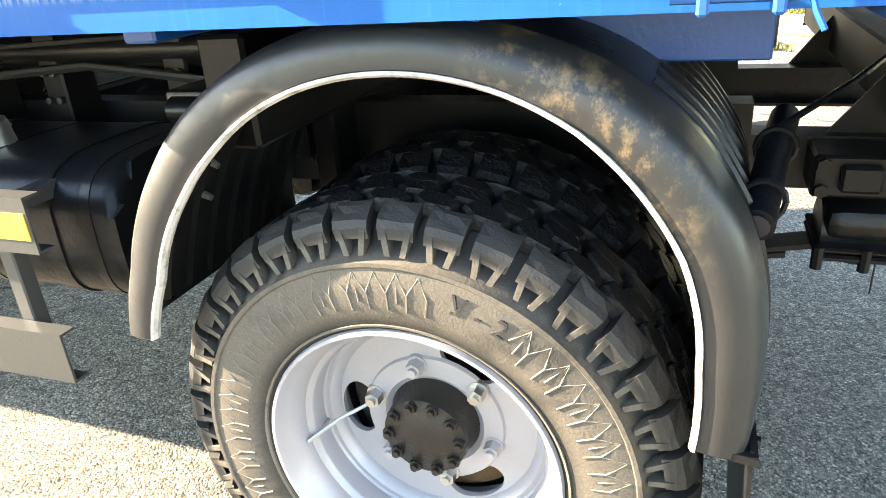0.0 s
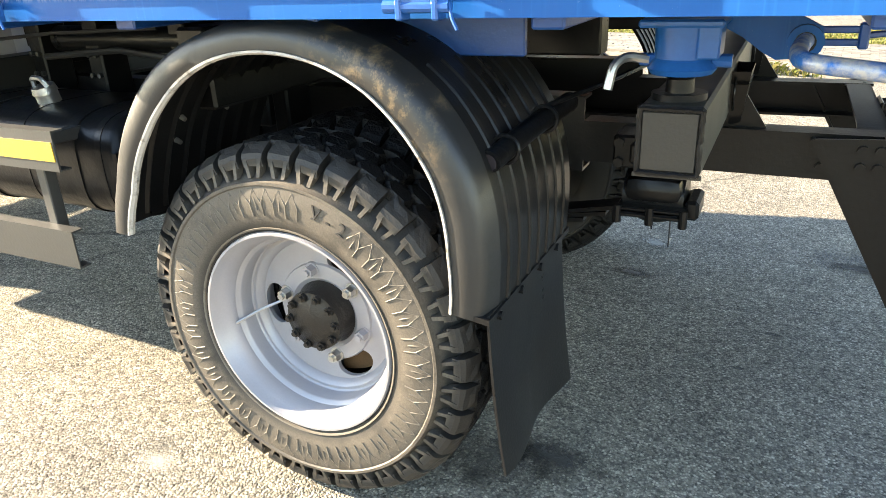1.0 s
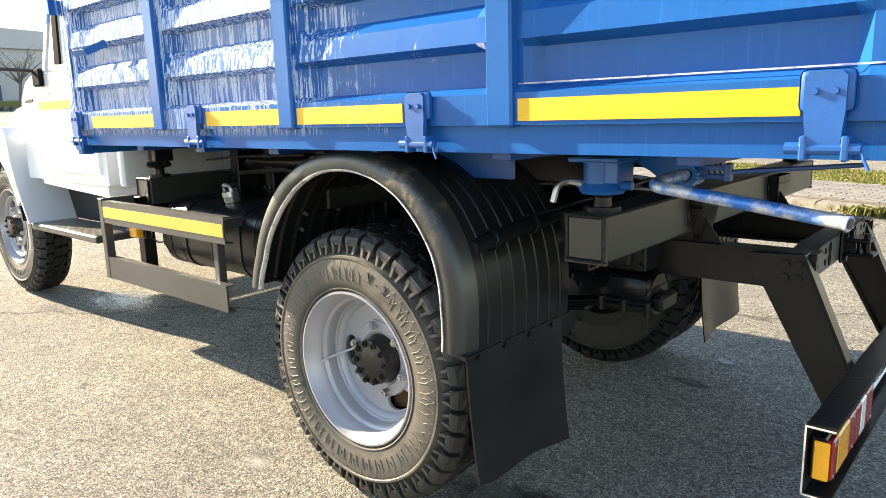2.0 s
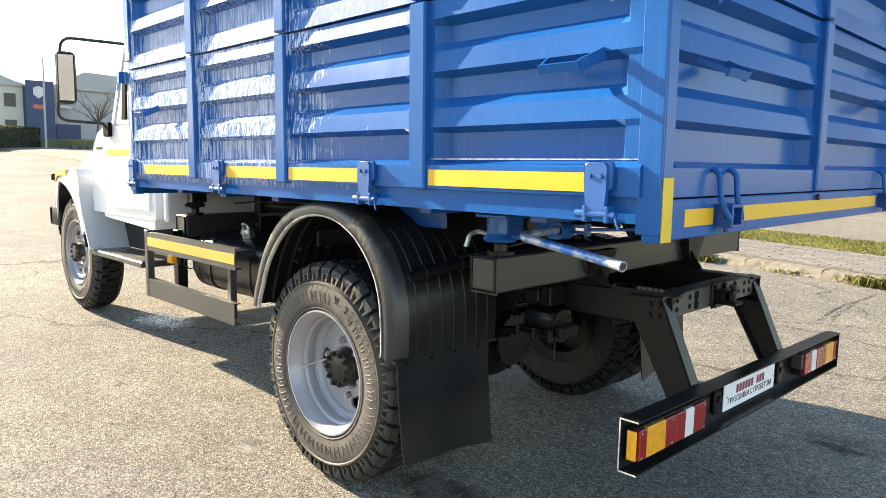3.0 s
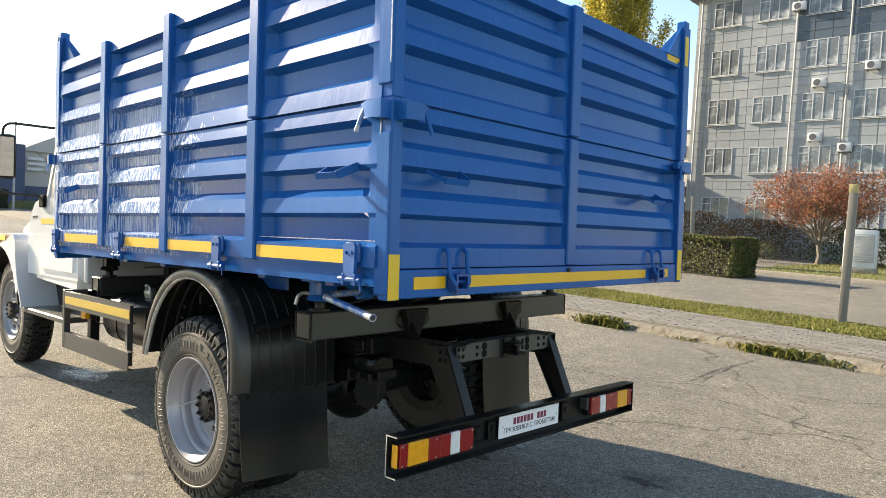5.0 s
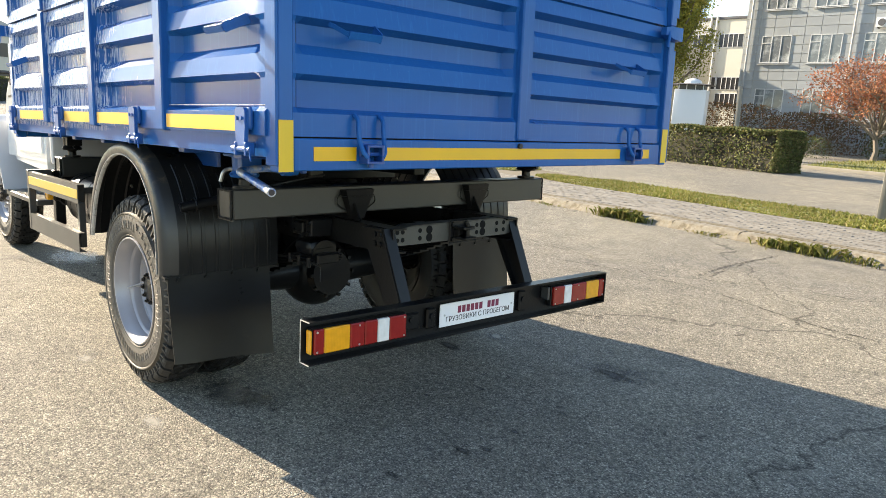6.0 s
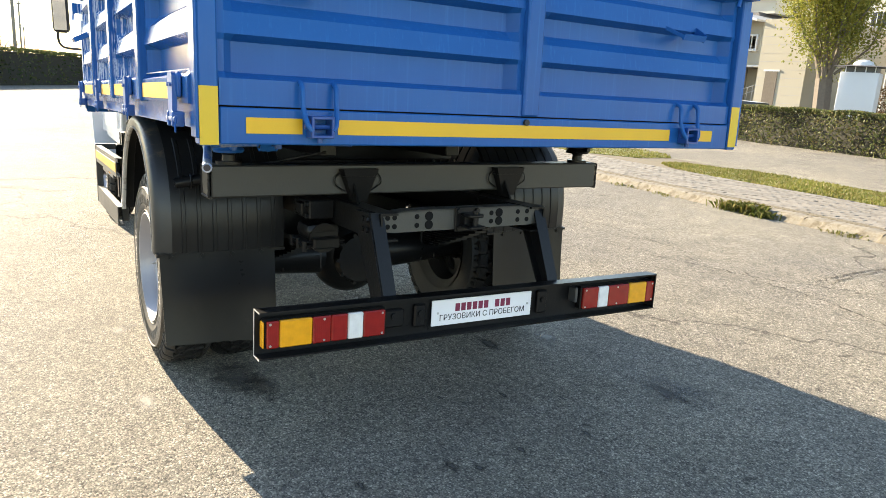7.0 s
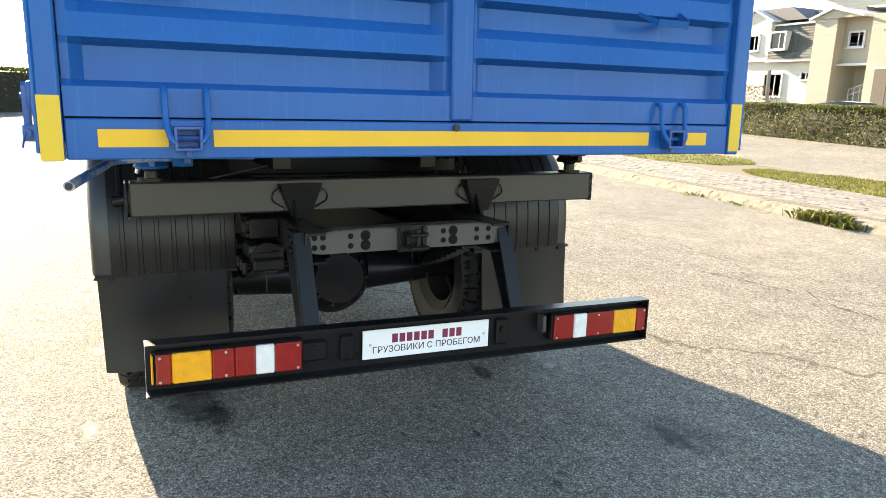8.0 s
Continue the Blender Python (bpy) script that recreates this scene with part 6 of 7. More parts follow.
box(bm, -9.6, 30, LAWN_EDGE - 0.2, LAWN_EDGE, 0.05, 0.21, 0.02)
tagged(part("lawn_kerb", bm, CONCRETE), "pale concrete kerb at the lawn's edge", "kerb", "", "structure")


def leaves(points, size, rg, flat=0.0):
    """Small leaf quads at points, turned at random."""
    vs, fs = [], []
    for p in points:
        s = size * rg.uniform(0.6, 1.3)
        u = Vector((rg.gauss(0, 1), rg.gauss(0, 1), rg.gauss(0, 1) * (1 - flat))).normalized()
        v = u.cross(Vector((rg.gauss(0, 1), rg.gauss(0, 1), rg.gauss(0, 1)))).normalized()
        i = len(vs)
        P = Vector(p)
        vs += [tuple(P - u * s * 0.5), tuple(P + v * s * 0.3), tuple(P + u * s * 0.5), tuple(P - v * s * 0.3)]
        fs.append((i, i + 1, i + 2, i + 3))
    return vs, fs


def hedge(name, m, length, depth, height, n, size, mat, label, seed):
    rg = random.Random(seed)
    h = thing(name, label, "hedge", m)
    bm = B()
    # added dark box: the shade between the leaves put into its colour
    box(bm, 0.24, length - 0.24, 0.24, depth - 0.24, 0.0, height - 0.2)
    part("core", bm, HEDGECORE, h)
    pts = []
    for _ in range(n):
        f = rg.random()
        x, y, z = rg.uniform(0, length), rg.uniform(0, depth), rg.uniform(0.02, height)
        d = abs(rg.gauss(0, 0.05))
        if f < 0.5:
            y = d
        elif f < 0.84:
            z = height - d
        elif f < 0.93:
            y = depth - d
        elif f < 0.965:
            x = d
        else:
            x = length - d
        wob = 0.06 * math.sin(x * 2.1) + 0.05 * math.sin(z * 5 + x)
        pts.append((x + wob * 0.4, y + wob, z + 0.025 * math.sin(x * 3.1 + y * 2)))
    vs, fs = leaves(pts, size, rg)
    soup("leaves", vs, fs, mat, h)
    return h


ang = math.degrees(math.atan2(3.0, -13.0))
hedge("hedge", pose(-6.9, 21.2, 0.08, 0, 0, ang) @ Matrix.Translation((0, -1.5, 0)), 20, 1.5, 1.35, 105000, 0.085, HEDGE, "clipped green and brown hedge behind the driveway", 11)
hedge("hedge", pose(-26.9, 25.9, 0.08, 0, 0, ang) @ Matrix.Translation((0, -1.5, 0)), 22, 1.5, 1.35, 52000, 0.11, HEDGE, "clipped green and brown hedge further along the driveway", 12)
hedge("hedge", pose(-79, 19.3, 0, 0, 0, -28.8) @ Matrix.Translation((0, -1.8, 0)), 58, 1.8, 2.0, 36000, 0.17, DARKHEDGE, "dark clipped hedge at the far end of the yard", 13)


def tree(name, m, label, limbs, pts, size, leafmat, rg, group=""):
    t = thing(name, label, "tree", m, group)
    for nm, line, r in limbs:
        bm = B()
        tube(bm, line, r, 8)
        part(nm, bm, BARK, t)
    vs, fs = leaves(pts, size, rg)
    soup("crown", vs, fs, leafmat, t)
    return t


def poplar(m, height, width, seed, n, label):
    """A thick short trunk that forks into steep limbs, bare below, with upright leafy sprays above."""
    rg = random.Random(seed)
    limbs = [("trunk", [(0, 0, 0), (0.03, 0.05, 1.2), (-0.05, 0.1, 3.1), (-0.1, 0.05, 4.2)], [0.66, 0.5, 0.5, 0.4])]
    for k in range(6):
        a = 1.05 * k + rg.uniform(-0.2, 0.2)
        c, d = math.cos(a), math.sin(a)
        top = height * rg.uniform(0.66, 0.9)
        limbs.append(("limb", [(0.2 * c, 0.2 * d, 3.2), (0.75 * c, 0.75 * d, 4.9), (1.15 * c, 1.15 * d, height * 0.4), (0.6 * c, 0.6 * d, top)], [0.2, 0.16, 0.11, 0.03]))
    pts = []
    for k in range(96):
        z0 = height * (0.16 + 0.7 * (k + rg.random()) / 96)
        a = rg.uniform(0, 2 * math.pi)
        swell = math.sin(math.pi * min(1.0, 0.22 + 0.8 * z0 / height)) ** 0.8
        lean = 0.5 * width * swell * rg.uniform(0.3, 1.05)
        L = height * rg.uniform(0.1, 0.19)
        tip = Vector((lean * math.cos(a), lean * math.sin(a), min(height, z0 + L)))
        base = Vector((0.5 * math.cos(a), 0.5 * math.sin(a), z0 - 0.6))
        mid = base.lerp(tip, 0.5) + Vector((0.4 * math.cos(a), 0.4 * math.sin(a), -0.3))
        limbs.append(("limb", [base, mid, tip], [0.09 * (1.2 - z0 / height), 0.05 * (1.2 - z0 / height), 0.012]))
        for _ in range(n // 96):
            q = 0.15 + 0.9 * rg.random() ** 0.8
            p = base.lerp(mid, q * 2) if q < 0.5 else mid.lerp(tip, q * 2 - 1)
            w = 0.5 * (1.0 - 0.5 * z0 / height) * (0.55 + 0.7 * (1.05 - q))
            pts.append(p + Vector((rg.gauss(0, w), rg.gauss(0, w), rg.gauss(0, w * 1.3))))
    return tree("poplar_tree", m, label, limbs, pts, 0.17, POPLAR, rg)


poplar(pose(-23.4, 42.5, 0.1, 1.5, -1.5, 0), 24.6, 7.3, 21, 110000, "tall poplar with yellow and green autumn leaves behind the hedge")


def umbrella_tree(m, seed):
    rg = random.Random(seed)
    limbs = [("trunk", [(0, 0, 0), (0.08, 0, 0.5), (-0.05, 0.05, 1.1), (0.05, 0.05, 1.7)], [0.17, 0.13, 0.12, 0.11])]
    pts = []
    for k in range(20):
        a = 2 * math.pi * k * 0.382 + rg.uniform(-0.2, 0.2)
        R = 0.8 + 3.6 * (k / 19) ** 0.7
        top = 1.9 + 3.5 * math.sqrt(max(0.06, 1 - (R / 4.9) ** 2))
        tip = Vector((R * math.cos(a), R * math.sin(a), top * rg.uniform(0.8, 1.0)))
        mid = Vector((R * 0.5 * math.cos(a + 0.25), R * 0.5 * math.sin(a + 0.25), 1.5 + (tip.z - 1.5) * 0.5))
        root = Vector((0.02, 0.05, rg.uniform(0.9, 1.7)))
        limbs.append(("limb", [root, root.lerp(mid, 0.5) + Vector((rg.gauss(0, 0.1), rg.gauss(0, 0.1), -0.08)), mid, tip], [0.06, 0.048, 0.034, 0.01]))
        for j in range(15):
            q = rg.uniform(0.35, 1.0)
            b = root.lerp(mid, q * 2) if q < 0.5 else mid.lerp(tip, q * 2 - 1)
            e = b + Vector((rg.gauss(0, 0.75), rg.gauss(0, 0.75), rg.uniform(0.1, 1.0)))
            rad = math.hypot(e.x, e.y)
            e.z = min(e.z, 1.9 + 3.7 * math.sqrt(max(0.02, 1 - (rad / 5.2) ** 2)))
            limbs.append(("twig", [b, b.lerp(e, 0.5) + Vector((rg.gauss(0, 0.12), rg.gauss(0, 0.12), 0.08)), e], [0.02, 0.013, 0.005]))
            for _ in range(44):
                pts.append(b.lerp(e, rg.uniform(0.4, 1.1)) + Vector((rg.gauss(0, 0.24), rg.gauss(0, 0.24), rg.gauss(0, 0.17))))
    return tree("russet_tree", m, "spreading low tree with sparse red-brown autumn leaves on the lawn", limbs, pts, 0.13, RUSSET, rg)


umbrella_tree(pose(-9.4, 40.2, 0.1), 31)


def shrub(m, w, h, mat, seed, label, n=900):
    rg = random.Random(seed)
    t = thing("shrub", label, "shrub", m)
    bm = B()
    for k in range(7):
        a = rg.uniform(0, 6.3)
        tube(bm, [(0, 0, 0), (w * 0.2 * math.cos(a), w * 0.2 * math.sin(a), h * 0.5), (w * 0.42 * math.cos(a), w * 0.42 * math.sin(a), h * 0.85)], [0.02, 0.014, 0.006], 5)
    part("stems", bm, BARK, t)
    pts = []
    for _ in range(n):
        a, r = rg.uniform(0, 6.3), math.sqrt(rg.random())
        z = h * rg.random() ** 0.8
        k = math.sqrt(max(0.05, 1 - (z / h - 0.35) ** 2 * 1.6))
        pts.append((w / 2 * r * k * math.cos(a), w / 2 * r * k * math.sin(a), z))
    vs, fs = leaves(pts, 0.09 if w < 4 else 0.14, rg)
    soup("leaves", vs, fs, mat, t)


shrub(pose(-12.0, 38.0, 0.1), 2.6, 1.1, DARKHEDGE, 41, "low dark green shrub on the lawn")
shrub(pose(-8.3, 44.5, 0.1), 6.0, 2.2, DARKHEDGE, 42, "dense dark shrubs below the office wall", 4600)
shrub(pose(-14.5, 46.5, 0.1), 7.0, 2.5, RUSSET_DARK, 43, "dense brown-red shrubs below the office wall", 5000)
shrub(pose(-20.0, 46.0, 0.1), 8.0, 2.9, RUSSET_DARK, 44, "dense brown-red shrubs below the office wall", 5000)
shrub(pose(-2.5, 45.5, 0.1), 7.0, 2.0, DARKHEDGE, 45, "dense dark shrubs below the office wall", 2600)
shrub(pose(-37.5, 42.5, 0.1), 5.0, 2.6, RUSSET_DARK, 46, "brown garden shrubs before the houses", 1600)


def weed(m, w, h, seed, n=150):
    rg = random.Random(seed)
    t = thing("weed_tuft", "straggly green and dry weeds growing at the kerb", "weeds", m, "weeds along the kerb")
    vs, fs = [], []
    for _ in range(n):
        x, y = rg.gauss(0, w * 0.3), rg.gauss(0, 0.07)
        L = h * rg.uniform(0.5, 1.3)
        a = rg.uniform(0, 6.3)
        lean = rg.uniform(0.2, 1.0) * L
        ww = rg.uniform(0.003, 0.008)
        i = len(vs)
        c, s = math.cos(a), math.sin(a)
        vs += [(x - ww * s, y + ww * c, 0), (x + ww * s, y - ww * c, 0), (x + 0.5 * lean * c + ww * s, y + 0.5 * lean * s - ww * c, L * 0.7), (x + lean * c, y + lean * s, L * 0.8), (x + 0.5 * lean * c - ww * s, y + 0.5 * lean * s + ww * c, L * 0.7)]
        fs.append((i, i + 1, i + 2, i + 3, i + 4))
    tagged(soup("weed_growth", vs, fs, GRASS, t), kind="stuff")


for k, (x, w, h) in enumerate(((-4.1, 0.3, 0.2), (-3.75, 0.45, 0.26), (-3.5, 0.3, 0.16), (-2.4, 0.5, 0.09), (-1.45, 0.4, 0.2), (-1.0, 0.5, 0.22), (-0.5, 0.35, 0.15), (-6.2, 0.6, 0.08), (-5.3, 0.4, 0.07), (0.4, 0.4, 0.14))):
    weed(PAVE @ pose(x, -0.03, 0.0), w, h * 0.62, 50 + k, 190 if h > 0.15 else 70)

# concrete post at the verge
FADED = plain("faded_yellow_paint", (0.4, 0.33, 0.13), 0.7, 0, 0.2, 9, 60, 0.3, (0.3, 0.28, 0.24), 0.5)
bm = B()
box(bm, -0.068, 0.068, -0.068, 0.068, 0.0, 2.42, 0.012)
p = thing("concrete_post", "pale square concrete post standing in the verge", "post", pose(-1.43, 12.05, 0.09, 0, 0.6, 8))
part("shaft", bm, POST, p)
bm = B()
box(bm, -0.071, 0.071, -0.071, 0.071, 2.28, 2.43, 0.01)
part("post_cap", bm, FADED, p, "faded yellow painted top")

for x, y, h in ((-9.25, 23.6, 2.82), (-24.3, 30.0, 3.0)):
    p = thing("concrete_post", "weathered slim concrete post behind the hedge", "post", pose(x, y, 0.05, 0, -2.0, 12), "posts behind the hedges")
    bm = B()
    box(bm, -0.07, 0.07, -0.07, 0.07, 0.0, h, 0.012)
    part("shaft", bm, POST, p)

# white louvred cabinet on the lawn
cab = thing("utility_cabinet", "white metal cabinet with a grey louvre on the lawn", "cabinet", pose(-6.0, 33.9, 0.1, 0, 0, 6))
bm = B()
box(bm, -0.68, 0.68, -0.5, 0.5, 0.0, 0.25, 0.02)
part("plinth", bm, CONCRETE, cab)
bm = B()
box(bm, -0.63, 0.63, -0.45, 0.45, 0.25, 1.95, 0.05)
part("body", bm, WHITE_BOX, cab)
bm = B()
box(bm, -0.25, 0.57, -0.47, -0.452, 0.5, 1.75, 0.02)
lv = part("louvre_frame", bm, GREYSHED, cab)
for i in range(12):
    bm = B()
    box(bm, -0.21, 0.53, -0.50, -0.465, 0.56 + i * 0.098, 0.60 + i * 0.098, 0.004)
    part("slat", bm, GREYSHED, lv)

# white kiosk with a hipped canopy behind the hedge
kk = thing("kiosk", "small white kiosk with a dark canopy roof behind the hedge", "kiosk", pose(-14.85, 30.6, 0.1, 0, 0, 20))
bm = B()
box(bm, -0.72, 0.72, -0.6, 0.6, 0.0, 2.95, 0.03)
part("body", bm, WHITE_BOX, kk)
# dark box that stands for the shaded gap under the canopy
bm = B()
box(bm, -0.6, 0.6, -0.5, 0.5, 2.95, 3.2)
part("skylight_band", bm, PANE_DARK, kk)
bm = B()
v = [bm.verts.new(c) for c in ((-0.98, -0.85, 3.18), (0.98, -0.85, 3.18), (0.98, 0.85, 3.18), (-0.98, 0.85, 3.18), (0, 0, 3.3))]
for a, b in ((0, 1), (1, 2), (2, 3), (3, 0)):
    bm.faces.new((v[a], v[b], v[4]))
bm.faces.new(v[3::-1])
part("canopy", bm, DARKROOF, kk)
for x in (-0.55, -0.2, 0.2, 0.55):
    bm = B()
    box(bm, x - 0.02, x + 0.02, -0.52, -0.48, 2.95, 3.18)
    part("mullion", bm, FRAME_WHITE, kk)
bm = B()
lathe(bm, [(0.004, 0.3), (0.2, 0.27), (0.36, 0.18), (0.42, 0.05), (0.42, 0.0)], 16)
part("roof_dome", bm, WHITE_BOX, kk, loc=Matrix.Translation((0, 0, 3.2)) @ Matrix.Rotation(radians(90), 4, "X"))

# parked car beyond the hedge, only its roof shows
car = thing("car", "grey hatchback parked beyond the hedge", "car", pose(-20.5, 30.2, 0.1, 0, 0, 12))
bm = B()
prism(bm, [(-2.0, 0.35), (-2.05, 0.75), (-1.2, 0.95), (1.95, 0.95), (2.0, 0.4)], "y", -0.85, 0.85)
bmesh.ops.bevel(bm, geom=list(bm.edges), offset=0.06, segments=2, profile=0.5, affect="EDGES")
part("body", bm, GREYSHED, car)
bm = B()
prism(bm, [(-1.15, 0.93), (-0.5, 1.42), (0.3, 1.52), (1.3, 1.47), (1.9, 0.93)], "y", -0.74, 0.74)
bmesh.ops.bevel(bm, geom=list(bm.edges), offset=0.05, segments=2, profile=0.5, affect="EDGES")
part("cabin", bm, PANE_DARK, car)
bm = B()
prism(bm, [(-0.5, 1.425), (0.3, 1.53), (1.3, 1.48), (1.28, 1.45), (0.3, 1.49), (-0.48, 1.39)], "y", -0.7, 0.7)
part("roof", bm, WHITE_BOX, car)
bm = B()
lathe(bm, [(0.0, -0.1), (0.28, -0.1), (0.31, -0.06), (0.31, 0.06), (0.28, 0.1), (0.0, 0.1)], 24)
w0 = part("wheel", bm, RUBBER, car, loc=Matrix.Translation((-1.25, -0.78, 0.31)))
for x, y in ((1.25, -0.78), (-1.25, 0.78), (1.25, 0.78)):
    twin(w0, Matrix.Translation((x, y, 0.31)), car)

# overhead cables
for y, z in ((3.02, 9.0), (5.12, 9.0), (5.75, 8.9), (7.75, 9.0)):
    bm = B()
    tube(bm, [(-120, y + 0.02 * 120 * (1 if y > 7 else 0.6) * 0.35, z), (-60, y + 0.6, z - 0.25), (-20, y + 0.1, z), (40, y - 0.2, 9.3)], 0.011, 5)
    c = part("overhead_cable", bm, WIRE)
    tagged(c, "thin black overhead cable crossing the sky", "cable", "overhead cables")


line_pole = thing("utility_pole", "weathered grey pole with a long crossarm carrying the overhead cables", "pole", pose(40, 5.2, 0))
bm = B()
cyl(bm, (0, 0, 0), (0, 0, 9.6), 0.16, 0.1, 10)
part("shaft", bm, POST, line_pole)
bm = B()
box(bm, -0.06, 0.06, -2.8, 2.8, 9.12, 9.29, 0.01)
part("crossarm", bm, POST, line_pole)

# ---- office building ----
OY = 50.0
office = thing("office_building", "grey tiled five-storey office block with slate-blue upper storey", "building", pose(0, OY, 0.0))
COLS = [-20.28, -17.05, -13.76, -10.63, -7.1, -3.8, -0.5, 2.8, 6.1]
ROWS = [18.65, 15.06, 11.45, 7.84, 4.22]
WW, WH = 2.02, 1.85
bm = B()
box(bm, -21.6, 16, 0.03, 15, 0.0, 19.4)
part("wall", bm, JOINT, office)
bm = B()
box(bm, -11.05, 16, 0.02, 15, 19.38, 24.5)
part("upper_wall", bm, DARKTILE, office)
bm = B()
prism(bm, [(-14.4, 19.38), (-14.4, 23.6), (-12.55, 25.3), (-10.9, 23.9), (-10.9, 19.38)], "y", -0.02, 6)
part("gable", bm, JOINT, office)


def over_window(x0, x1, z0, z1):
    return any(x0 > c - 0.05 and x1 < c + WW + 0.05 and z0 > r - WH - 0.05 and z1 < r + 0.05 for c in COLS for r in ROWS)


def tile_cells(x0, x1, z0, z1, tw, th):
    nx, nz = max(1, round((x1 - x0) / tw)), max(1, round((z1 - z0) / th))
    for i in range(nx):
        for j in range(nz):
            yield x0 + (x1 - x0) * i / nx, x0 + (x1 - x0) * (i + 1) / nx, z0 + (z1 - z0) * j / nz, z0 + (z1 - z0) * (j + 1) / nz


def facade(x0, x1, z0, z1, mat, y=0.0, gap=0.018, name="facade_tiles"):
    vs, fs = [], []
    for a, b, c, d in tile_cells(x0, x1, z0, z1, 1.03, 0.6):
        if over_window(a, b, c, d):
            continue
        i = len(vs)
        for yy, e in ((y + 0.035, 0.0), (y, 0.006)):
            vs += [(a + gap + e, yy, c + gap + e), (b - gap - e, yy, c + gap + e), (b - gap - e, yy, d - gap - e), (a + gap + e, yy, d - gap - e)]
        fs += [(i + 4, i + 5, i + 6, i + 7), (i, i + 1, i + 5, i + 4), (i + 1, i + 2, i + 6, i + 5), (i + 2, i + 3, i + 7, i + 6), (i + 3, i, i + 4, i + 7)]
    return tagged(soup(name, vs, fs, mat, office), kind="stuff")


facade(-21.6, -14.4, 11.4, 19.35, STONE)
facade(-8.0, 16, 0.2, 15.05, STONE)
facade(-14.4, -8.0, 11.4, 15.05, STONE)
facade(-14.4, -11.05, 15.05, 21.0, DARKTILE, -0.035)
facade(-11.05, 16, 15.05, 24.3, DARKTILE)
vs, fs = [], []
facade(-14.38, -10.92, 21.0, 23.6, STONE, -0.045)

# side wall tiles
vs, fs = [], []
for k in range(12):
    for j in range(32):
        y0, z0 = 0.1 + k * 1.2, 0.2 + j * 0.6
        i = len(vs)
        vs += [(-21.63, y0 + 0.02, z0 + 0.02), (-21.63, y0 + 1.18, z0 + 0.02), (-21.63, y0 + 1.18, z0 + 0.58), (-21.63, y0 + 0.02, z0 + 0.58)]
        fs.append((i, i + 3, i + 2, i + 1))
tagged(soup("side_tiles", vs, fs, STONE, office), kind="stuff")

# one window, then its repeats
def window_unit(parent, m, w, h, bars, pane):
    bm = B()
    for x0, x1, z0, z1 in ((0.0, 0.05, 0.0, h), (w - 0.05, w, 0.0, h), (0.05, w - 0.05, 0.0, 0.05), (0.05, w - 0.05, h - 0.05, h)):
        box(bm, x0, x1, -0.045, 0.04, z0, z1)
    for b in bars:
        box(bm, w * b - 0.028, w * b + 0.028, -0.045, 0.02, 0.05, h - 0.05)
    box(bm, 0.05, w * bars[0] - 0.028, -0.06, 0.02, h * 0.72, h * 0.72 + 0.05)
    wd = part("window", bm, FRAME_WHITE, parent, loc=m)
    bm = B()
    box(bm, 0.0, w, -0.02, 0.02, 0.0, h)
    part("pane", bm, pane, wd)
    bm = B()
    box(bm, -0.1, w + 0.1, -0.14, 0.0, -0.1, -0.065)
    part("sill", bm, FRAME_WHITE, wd)
    return wd




w_first = None
for r in ROWS:
    for c in COLS:
        dy = -0.04 if (r == ROWS[0] and -14.5 < c < -11.1) else 0.0
        m = Matrix.Translation((c, dy, r - WH))
        if w_first is None:
            w_first = window_unit(office, m, WW, WH, (0.34, 0.66), PANE)
        else:
            copy_thing(w_first, m)
for c in COLS[4:]:
    copy_thing(w_first, Matrix.Translation((c, 0, 20.6)))
# attic window in the gable
bm = B()
o = [(-13.36, 20.72), (-11.72, 20.72), (-11.72, 21.3), (-12.54, 21.95), (-13.36, 21.3)]
prism(bm, o, "y", -0.13, -0.05)
gw = part("gable_window", bm, FRAME_WHITE, office)
for side in (-1, 1):
    bm = B()
    cx = -12.54
    prism(bm, [(cx + side * 0.04, 20.8), (cx + side * 0.72, 20.8), (cx + side * 0.72, 21.27), (cx + side * 0.04, 21.82)], "y", -0.138, -0.10)
    part("pane", bm, PANE_DARK, gw)

# roofs: mansard with scalloped slates
bm = B()
prism(bm, [(-0.85, 19.35), (-0.6, 21.3), (1.6, 22.2), (3.2, 24.0), (6.5, 24.4), (6.5, 19.35)], "x", -22.5, -14.9)
part("roof", bm, DARKROOF, office)
bm = B()
prism(bm, [(-0.87, 19.35), (-0.87, 19.22), (0.0, 19.30), (0.0, 19.4)], "x", -22.55, -14.85)
part("eave", bm, WHITEWALL, office)


def slates(x0, x1, p0, p1, w, h):
    vs, fs = [], []
    L = math.hypot(p1[0] - p0[0], p1[1] - p0[1])
    nr, nc = int(L / h), int((x1 - x0) / w)
    for j in range(nr):
        for i in range(nc):
            t0, t1 = j / nr, (j + 1.25) / nr
            a = x0 + (x1 - x0) * (i + (0.5 if j % 2 else 0)) / nc
            b = a + w * 0.96
            y0, z0 = p0[0] + (p1[0] - p0[0]) * t0 - 0.05, p0[1] + (p1[1] - p0[1]) * t0
            y1, z1 = p0[0] + (p1[0] - p0[0]) * t1 - 0.012, p0[1] + (p1[1] - p0[1]) * t1
            k = len(vs)
            m = (a + b) / 2
            ym, zm = y0 + (y1 - y0) * 0.35, z0 + (z1 - z0) * 0.35
            vs += [(a, ym, zm), (m, y0, z0), (b, ym, zm), (b, y1, z1), (a, y1, z1)]
            fs.append((k, k + 1, k + 2, k + 3, k + 4))
    return tagged(soup("slating", vs, fs, SLATE, office), kind="stuff")


